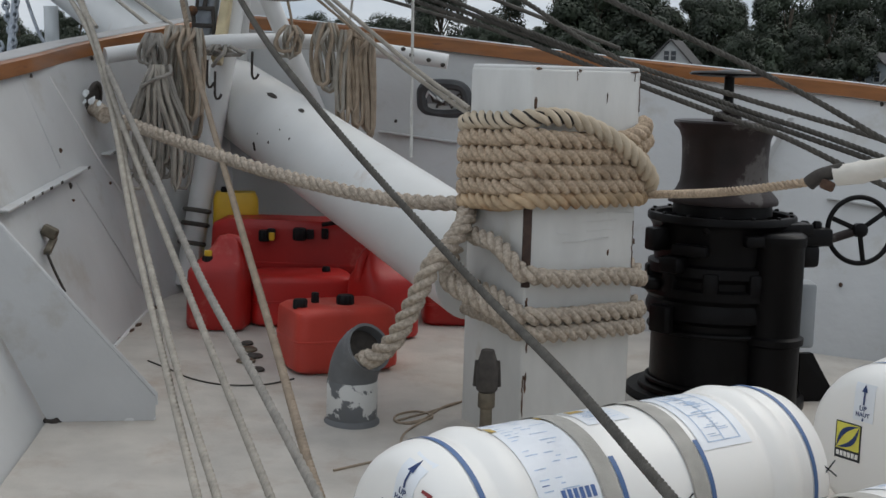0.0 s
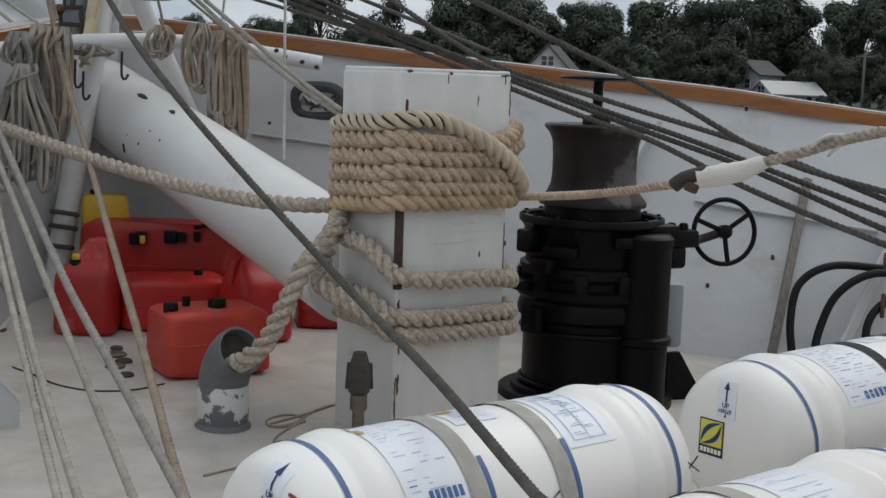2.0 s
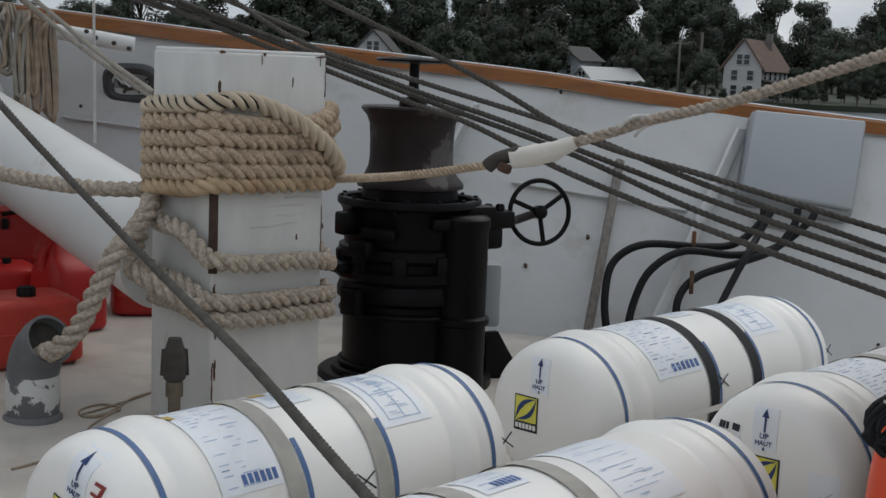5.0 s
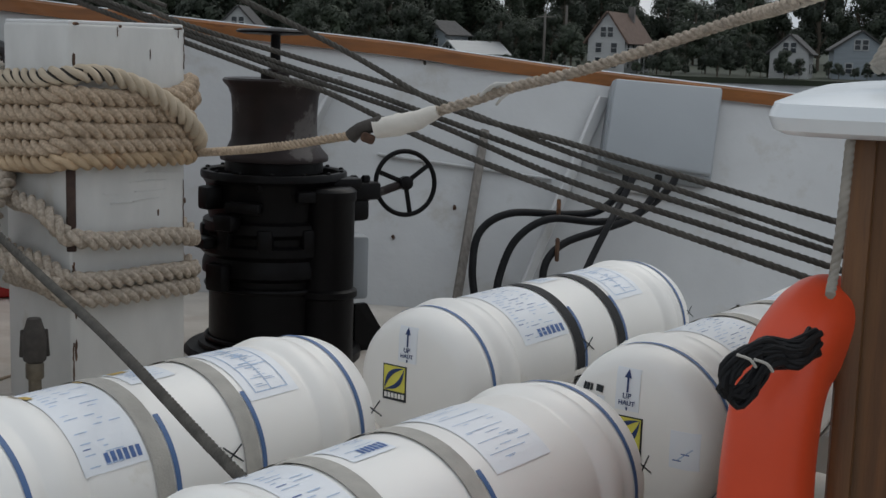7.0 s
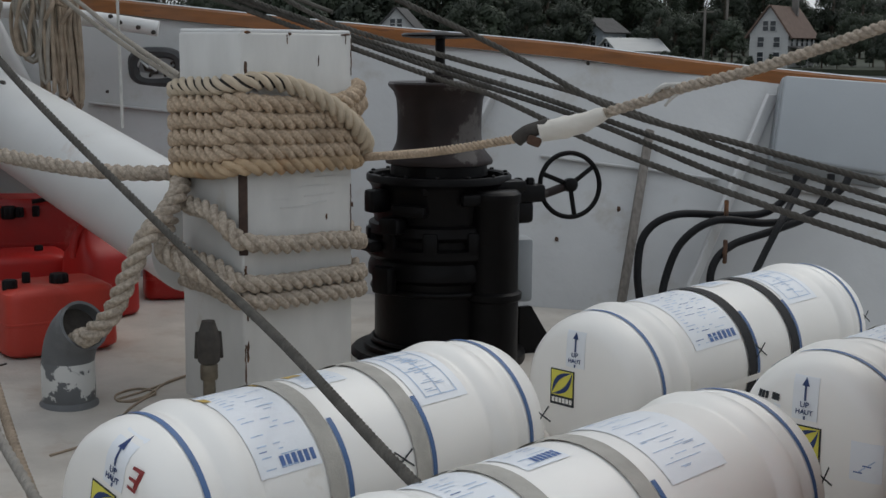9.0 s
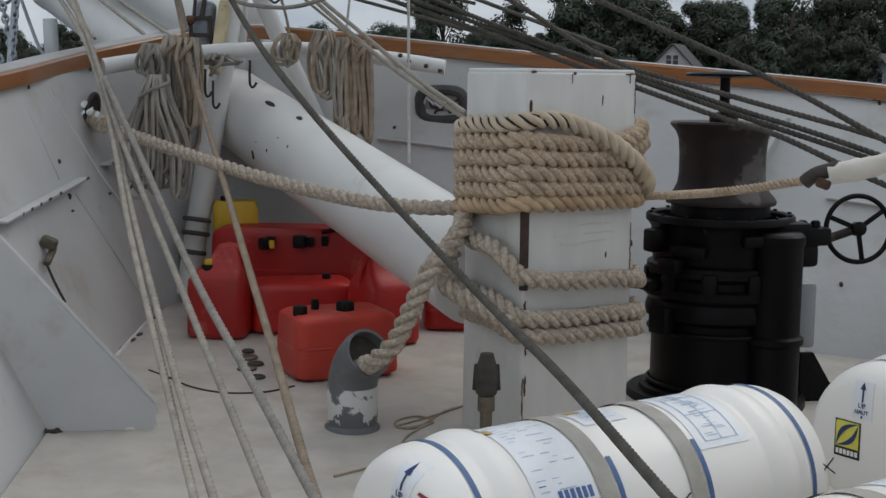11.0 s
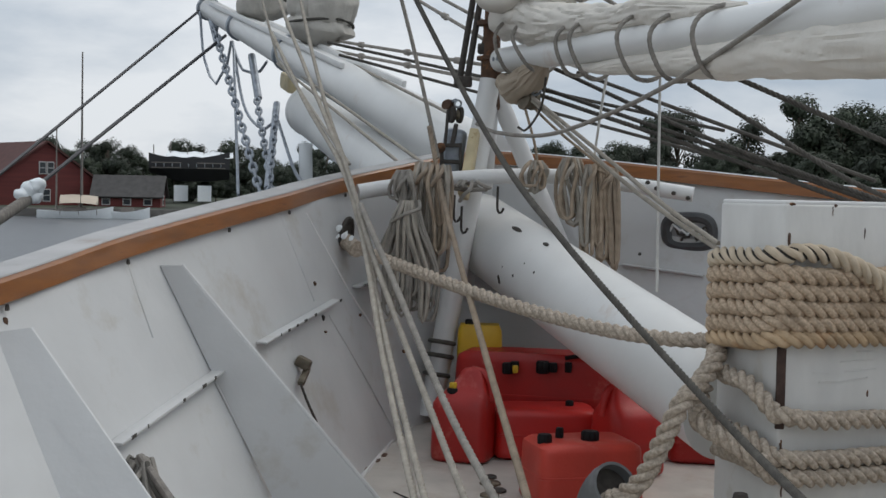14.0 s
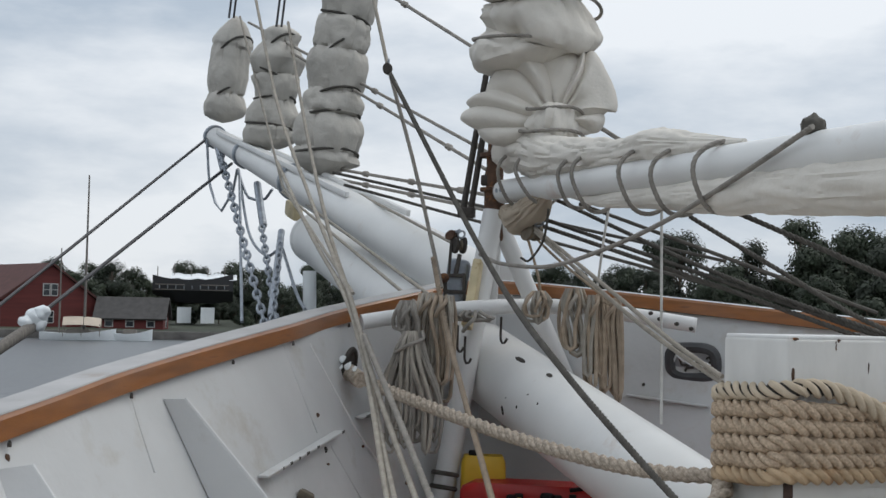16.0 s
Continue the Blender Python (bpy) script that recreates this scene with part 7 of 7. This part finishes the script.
def shore(name, pts, depth, z, label):
    bm = bmesh.new()
    front = [polar(a, d, z) for a, d in pts]
    foot = [p - UP * (z + 2.6) for p in front]
    back = [polar(a, d + depth, z + 5) for a, d in pts]
    for row in (zip(foot, front), zip(front, back)):
        row = list(row)
        va = [(bm.verts.new(a), bm.verts.new(b)) for a, b in row]
        for (a, b), (c, d) in zip(va, va[1:]):
            bm.faces.new((a, c, d, b))
    return solo(name, bm, GRASS, label, "shore", kind="structure")


shore("ground", [(-60, 150), (-40, 150), (-24, 152), (-12, 190), (0, 190), (12, 180), (25, 180), (40, 178), (70, 178)], 400, -1.5, "low grassy far shore behind a sea wall")
bm = bmesh.new()
pts = [polar(a, 149) for a in range(-40, -12, 2)]
for a, b in zip(pts, pts[1:]):
    bar(bm, a - UP * 1.9, b - UP * 1.9, 0.8, 1.2, UP, 0.05)
solo("sea_wall", bm, STONE, "low grey stone sea wall along the far shore", "wall", kind="structure")


def tree_meshes(seed, height, spread):
    """Trunk with limbs and a crown of many leaf clumps."""
    rnd = random.Random(seed)
    tb, cb = bmesh.new(), bmesh.new()
    top = Vector((rnd.uniform(-0.5, 0.5), rnd.uniform(-0.5, 0.5), height * 0.8))
    tube(tb, spline([Vector((0, 0, -1)), Vector((rnd.uniform(-0.3, 0.3), 0, height * 0.35)), top], 1.0), 0.24, 7)
    lobes = []
    for k in range(20):
        a, h = rnd.uniform(0, 6.28), rnd.uniform(0.22, 0.95)
        w = spread * math.sin(math.pi * min(0.93, 0.16 + h * 0.78)) ** 0.8
        p = Vector((math.cos(a) * w * rnd.uniform(0.25, 0.8), math.sin(a) * w * rnd.uniform(0.25, 0.8), h * height * 0.92))
        lobes.append((p, spread * rnd.uniform(0.20, 0.38)))
        tube(tb, [Vector((0, 0, max(1.0, p.z * 0.6))), p], [0.12, 0.04], 5)
    for p, r in lobes:
        for k in range(440):
            d = Vector((rnd.gauss(0, 1), rnd.gauss(0, 1), rnd.gauss(0, 1))).normalized()
            q = p + d * r * rnd.uniform(0.55, 1.08)
            q.z = max(q.z, 0.6)
            n = (d + Vector((rnd.uniform(-0.35, 0.35), rnd.uniform(-0.35, 0.35), rnd.uniform(-0.1, 0.6)))).normalized()
            a = n.orthogonal().normalized()
            b = n.cross(a)
            s = rnd.uniform(0.10, 0.25)
            t = rnd.uniform(0, 6.28)
            a, b = a * math.cos(t) + b * math.sin(t), b * math.cos(t) - a * math.sin(t)
            vs = [cb.verts.new(q + a * s * x + b * s * y) for x, y in ((-1, -0.3), (0.2, -0.8), (1, 0.2), (-0.2, 0.8))]
            cb.faces.new(vs)
    return mesh_from("trunk", tb, BARK), mesh_from("crown", cb, LEAF)


KINDS = [tree_meshes(s, h, w) for s, h, w in ((1, 13, 5.5), (2, 15, 6.0), (3, 11, 5.0), (4, 9, 4.6), (5, 14, 4.6), (6, 7, 4.2))]


def tree(kind, at, size, turn):
    t = thing("tree", "leafy dark green broadleaf tree on the far shore", "tree", "shore trees", at=(0, 0, 0))
    for nm, me in zip(("trunk", "crown"), KINDS[kind]):
        ob = new(nm, me)
        ob.parent = t
    t.matrix_basis = Matrix.Translation(at) @ Matrix.Rotation(turn, 4, "Z") @ Matrix.Diagonal((size, size, size, 1))
    return t


rnd = random.Random(4)
# (from, to, distance, spacing, height factor) of each belt of trees, in degrees to the right of y
for a0, a1, dist, gap, hf in ((-44, -14, 222, 0.42, 0.66), (-44, -8, 262, 0.7, 0.74), (-24, -12, 195, 0.55, 0.34), (-11, -1, 245, 0.7, 0.72), (-7, 3, 215, 0.9, 0.60), (2, 16, 235, 0.7, 1.30), (8, 21, 245, 0.9, 1.30), (20, 31, 255, 0.9, 1.12), (30, 52, 245, 1.3, 1.15), (-2, 50, 300, 1.3, 1.45), (4, 20, 205, 2.2, 0.75), (10, 46, 183, 0.55, 0.17), (27.5, 33, 186, 0.7, 0.42), (20, 24, 205, 0.8, 0.55)):
    a = a0
    while a < a1:
        kind = rnd.randrange(6)
        d = dist + rnd.uniform(-10, 12)
        tree(kind, polar(a, d, -1.2), hf * rnd.uniform(0.8, 1.15) * 1.05, rnd.uniform(0, 6.28))
        a += gap * rnd.uniform(0.7, 1.3)


def gable_house(at, turn, size, wall_h, roof_h, wall_mat, roof_mat, label, rows=2, cols=3, end_cols=2, chimney=False, porch=False):
    """A frame house: gable to local -y, ridge along local y; windows built as frame, pane and sill."""
    w, d = size
    t = thing("house", label, "house", "shore houses", at=at)
    M = Matrix.Translation(at) @ Matrix.Rotation(radians(turn), 4, "Z")
    bm = bmesh.new()
    prof = [(-w / 2, 0), (w / 2, 0), (w / 2, wall_h), (0, wall_h + roof_h), (-w / 2, wall_h)]
    f0 = [bm.verts.new(M @ Vector((x, -d / 2, z))) for x, z in prof]
    f1 = [bm.verts.new(M @ Vector((x, d / 2, z))) for x, z in prof]
    bm.faces.new(f0)
    bm.faces.new(f1[::-1])
    for k in range(5):
        bm.faces.new((f0[k], f1[k], f1[(k + 1) % 5], f0[(k + 1) % 5]))
    part("wall", bm, wall_mat, t)
    for s in (-1, 1):
        bm = bmesh.new()
        e = Vector((s * (w / 2 + 0.5), 0, wall_h - 0.5 * roof_h / (w / 2)))
        q = [Vector((0, -d / 2 - 0.4, wall_h + roof_h + 0.06)), Vector((e.x, -d / 2 - 0.4, e.z + 0.06)), Vector((e.x, d / 2 + 0.4, e.z + 0.06)), Vector((0, d / 2 + 0.4, wall_h + roof_h + 0.06))]
        plate(bm, [M @ v for v in (q if s > 0 else q[::-1])], 0.22)
        part("roof", bm, roof_mat, t)

    def window(x, y, z, ww, hh, on_end):
        bm = bmesh.new()
        c = Vector((x, -d / 2 - 0.03, z)) if on_end else Vector((x * w / 2 + x * 0.03, y, z))
        sz = (ww + 0.24, 0.10, hh + 0.24) if on_end else (0.10, ww + 0.24, hh + 0.24)
        box(bm, sz, M @ Matrix.Translation(c), 0.02, 1)
        win = part("window", bm, CLAP, t)
        c2 = c + (Vector((0, -0.03, 0)) if on_end else Vector((x * 0.03, 0, 0)))
        for dz in (-hh / 4 - 0.02, hh / 4 + 0.02):
            bm = bmesh.new()
            box(bm, (ww, 0.08, hh / 2 - 0.05) if on_end else (0.08, ww, hh / 2 - 0.05), M @ Matrix.Translation(c2 + Vector((0, 0, dz))), 0, 1)
            part("pane", bm, GLASS, win)

    for r in range(rows):
        z = 1.5 + r * (wall_h - 0.6) / max(1, rows)
        for k in range(end_cols):
            window((k - (end_cols - 1) / 2) * w / (end_cols + 0.4), 0, z, 0.8, 1.3, True)
        for s in (-1, 1):
            for k in range(cols):
                window(s, (k - (cols - 1) / 2) * d / (cols + 0.2), z, 0.8, 1.3, False)
    window(-0.5, 0, wall_h + roof_h * 0.28, 0.7, 1.3, True)
    window(0.5, 0, wall_h + roof_h * 0.28, 0.7, 1.3, True)
    if chimney:
        bm = bmesh.new()
        box(bm, (0.8, 0.8, 2.2), M @ Matrix.Translation((0.8, d * 0.2, wall_h + roof_h)), 0.03, 1)
        part("chimney", bm, STONE, t)
    if porch:
        bm = bmesh.new()
        plate(bm, [M @ Vector(v) for v in ((w / 2, -d / 2, 2.9), (w / 2 + 2.2, -d / 2, 2.5), (w / 2 + 2.2, d / 2, 2.5), (w / 2, d / 2, 2.9))], 0.15)
        part("porch_roof", bm, ROOF, t)
        for k in range(6):
            bm = bmesh.new()
            box(bm, (0.16, 0.16, 2.5), M @ Matrix.Translation((w / 2 + 2.0, -d / 2 + 0.3 + k * (d - 0.6) / 5, 1.25)), 0.02, 1)
            part("porch_post", bm, CLAP, t)
    return t


def facing(az, dist, z):
    return polar(az, dist, z)


gable_house(facing(25.9, 190, -1.6), -42, (5.2, 13.0), 4.6, 3.6, CLAP, BROWNROOF, "white two-storey house with brown roof and porch", 2, 5, 2, True, True)
gable_house(facing(18.3, 200, -2.0), -50, (5.5, 6.5), 5.2, 1.8, GREYCLAP, ROOF, "grey clapboard house with white trim", 2, 2, 2)
gable_house(facing(19.7, 196, -1.9), -80, (6, 8), 2.4, 1.6, CLAP, CLAP, "low white shed beside the grey house", 1, 2, 1)
gable_house(facing(9.9, 196, -1.0), -20, (5.5, 8), 4.2, 2.9, CLAP, ROOF, "small white gabled house among trees", 1, 2, 1)
gable_house(facing(33.0, 186, -1.6), -40, (5, 6), 3.6, 2.2, CLAP, ROOF, "small white house between dark trees", 1, 2, 2)
gable_house(facing(35.6, 192, -1.4), -30, (7, 8), 4.0, 2.4, GREYCLAP, ROOF, "pale grey house with shingled roof", 1, 3, 2)
gable_house(facing(-28.2, 178, -1.6), 50, (12, 24), 3.6, 4.2, BARN, REDROOF, "long red clapboard boat shed on the wharf", 1, 4, 1)
gable_house(facing(-23.3, 168, -1.9), 105, (5.0, 8.0), 2.0, 2.2, BARN, ROOF, "low red clapboard shed on the wharf", 1, 3, 1)
gable_house(facing(-33.5, 200, -1.6), 70, (10, 22), 6.0, 3.6, BARN, REDROOF, "tall red clapboard wharf building", 2, 5, 3)

# big black ship hauled out beyond the wharf
hull = thing("old_ship", "large black wooden ship hauled out under a white cover", "ship", at=polar(-20.2, 185, 0))
c = polar(-21.0, 190, -0.6)
hx, hy = Vector((0.94, 0.34, 0)), Vector((-0.34, 0.94, 0))
bm = bmesh.new()
rings = []
for k in range(13):
    s = k / 12
    wv = 4.0 * (0.75 + 0.25 * math.sin(math.pi * s))
    p = c + hx * (-5.0 + 11 * s)
    rings.append([bm.verts.new(p + hy * (wv * a) + UP * z) for a, z in ((-1.0, 5.7 + 0.9 * (2 * s - 0.9) ** 2), (-1.0, 4.3), (-0.55, 2.6 + 1.6 * max(0.0, 0.35 - s) * 2 + 1.2 * max(0.0, s - 0.75)), (0.55, 2.6 + 1.6 * max(0.0, 0.35 - s) * 2 + 1.2 * max(0.0, s - 0.75)), (1.0, 4.3), (1.0, 5.7 + 0.9 * (2 * s - 0.9) ** 2))])
rings_to_faces(bm, rings)
part("hull", bm, HULLDARK, hull)
bm = bmesh.new()
rings = [[bm.verts.new(c + hx * (-2.5 + 9 * k / 10) + hy * (3.6 * a) + UP * (z + 0.12 * math.sin(k * 1.9))) for a, z in ((-0.9, 5.9), (-0.7, 6.25), (0, 6.7), (0.7, 6.25), (0.9, 5.9))] for k in range(11)]
rings_to_faces(bm, rings)
part("deck_cover", bm, CAPPAINT, hull, "white weather cover")
for k in range(5):
    bm = bmesh.new()
    p = c + hx * (-4.4 + 2.3 * k) - hy * 1.5
    tube(bm, [p + UP * 5.6, p + UP * (7.6 + 0.5 * math.sin(k * 2.1))], 0.07, 6)
    part("stanchion", bm, GREYWOOD, hull)
for k in range(9):
    bm = bmesh.new()
    box(bm, (0.55, 0.10, 0.5), axis(c + hx * (-4.0 + 1.1 * k) - hy * 4.05 + UP * 4.75, UP, hx), 0.03, 1)
    part("port_light", bm, GREYCLAP, hull)
for z in (4.4, 5.1):
    bm = bmesh.new()
    bar(bm, c + hx * -4.6 - hy * 3.9 + UP * z, c + hx * 5.4 - hy * 3.9 + UP * z, 0.1, 0.12)
    part("wale", bm, GREYWOOD, hull)
for k in range(8):
    bm = bmesh.new()
    p = c + hx * (-4.5 + 1.4 * k) - hy * 3.6
    bar(bm, p - UP * 1.6, p + UP * 2.6, 0.3, 0.3)
    part("shore_prop", bm, DOGBROWN, hull)
for k in range(3):
    bm = bmesh.new()
    p = c + hx * (-3.8 + 3.2 * k) - hy * 3.3
    box(bm, (2.6, 0.12, 2.2), axis(p + UP * 0.9, UP) @ Matrix.Rotation(radians(20), 4, "Z"), 0.02, 1)
    part("tarpaulin", bm, CAPPAINT, hull)


def boat(at, way, length, label, mast=0.0, awning=False):
    t = thing("moored_boat", label, "boat", "moored boats", at=at)
    w = Vector((way[0], way[1], 0)).normalized()
    s = w.cross(UP)
    bm = bmesh.new()
    rings = []
    for k in range(17):
        q = k / 16
        half = length * 0.13 * math.sin(math.pi * (0.22 + 0.775 * q)) ** 0.7
        sheer = 0.60 + 1.3 * max(0.0, q - 0.35) ** 2 + 0.4 * max(0.0, 0.35 - q)
        p = Vector(at) + w * length * (q - 0.5)
        rings.append([bm.verts.new(p + s * half * a + UP * z) for a, z in ((-1, sheer), (-0.86, 0.15), (-0.45, -0.4), (0.45, -0.4), (0.86, 0.15), (1, sheer))])
    rings_to_faces(bm, rings)
    part("hull", bm, CAPPAINT, t)
    bm = bmesh.new()
    box(bm, (length * 0.14, length * 0.3, 0.6), axis(Vector(at) + UP * 0.75, UP, w), 0.1, 2)
    part("cabin", bm, GREYWOOD, t)
    if awning:
        bm = bmesh.new()
        rings = [[bm.verts.new(Vector(at) + w * length * (0.5 * k / 8 - 0.2) + s * a + UP * (z - 0.5 * (k / 8 - 0.4) ** 2)) for a, z in ((-1.2, 1.5), (-0.6, 2.0), (0, 2.35), (0.6, 2.0), (1.2, 1.5), (0, 2.2))] for k in range(9)]
        rings_to_faces(bm, rings)
        part("awning", bm, TARP, t, "beige canvas awning")
        for k in range(6):
            bm = bmesh.new()
            p = Vector(at) + w * length * (0.48 * (k // 2) / 2 - 0.19) + s * (1.1 if k % 2 else -1.1)
            tube(bm, [p + UP * 0.3, p + UP * 1.6], 0.04, 6)
            part("awning_post", bm, GREYWOOD, t)
    if mast:
        bm = bmesh.new()
        tube(bm, [Vector(at) + w * length * 0.08, Vector(at) + w * length * 0.08 + UP * mast], [0.16, 0.08], 8)
        part("mast", bm, GREYWOOD, t)
        for k in (-1, 1):
            bm = bmesh.new()
            tube(bm, [Vector(at) + w * length * 0.08 + s * 1.4 * k + UP * 1.0, Vector(at) + w * length * 0.08 + UP * mast * 0.8], 0.03, 5)
            part("shroud", bm, WIRE, t)
        bm = bmesh.new()
        tube(bm, [Vector(at) - w * length * 0.25, Vector(at) - w * length * 0.25 + UP * mast * 0.55], [0.12, 0.06], 8)
        part("mizzen_mast", bm, GREYWOOD, t)
    return t


boat(polar(-25.5, 142, -2.1), (0.9, 0.35, 0), 7.6, "white moored sailing boat with beige awning and tall mast", 17, True)
boat(polar(-23.4, 142, -2.1), (0.9, 0.3, 0), 4.6, "small white moored motor boat with dark cabin")
for az in (23.6, 22.7):
    bm = bmesh.new()
    tube(bm, [polar(az, 185 + az, -2), polar(az, 185 + az, 8.2 if az > 23 else 7.0)], 0.2, 8)
    if az < 23:
        bar(bm, polar(az - 0.35, 185 + az, 6.4), polar(az + 0.35, 185 + az, 6.4), 0.2, 0.15)
    solo("utility_pole", bm, GREYWOOD, "weathered wooden utility pole on the shore", "pole", "utility poles")
# a pale boat and dock seen just over the starboard rail
for az, w in ((7.7, 6), (16.2, 3.0)):
    bm = bmesh.new()
    box(bm, (w, 3, 1.4), Matrix.Translation(polar(az, 150, 0.2)), 0.4, 3)
    solo("covered_boat", bm, CAPPAINT if w > 5 else GREYWOOD, "small boat under a pale cover by the shore", "boat")
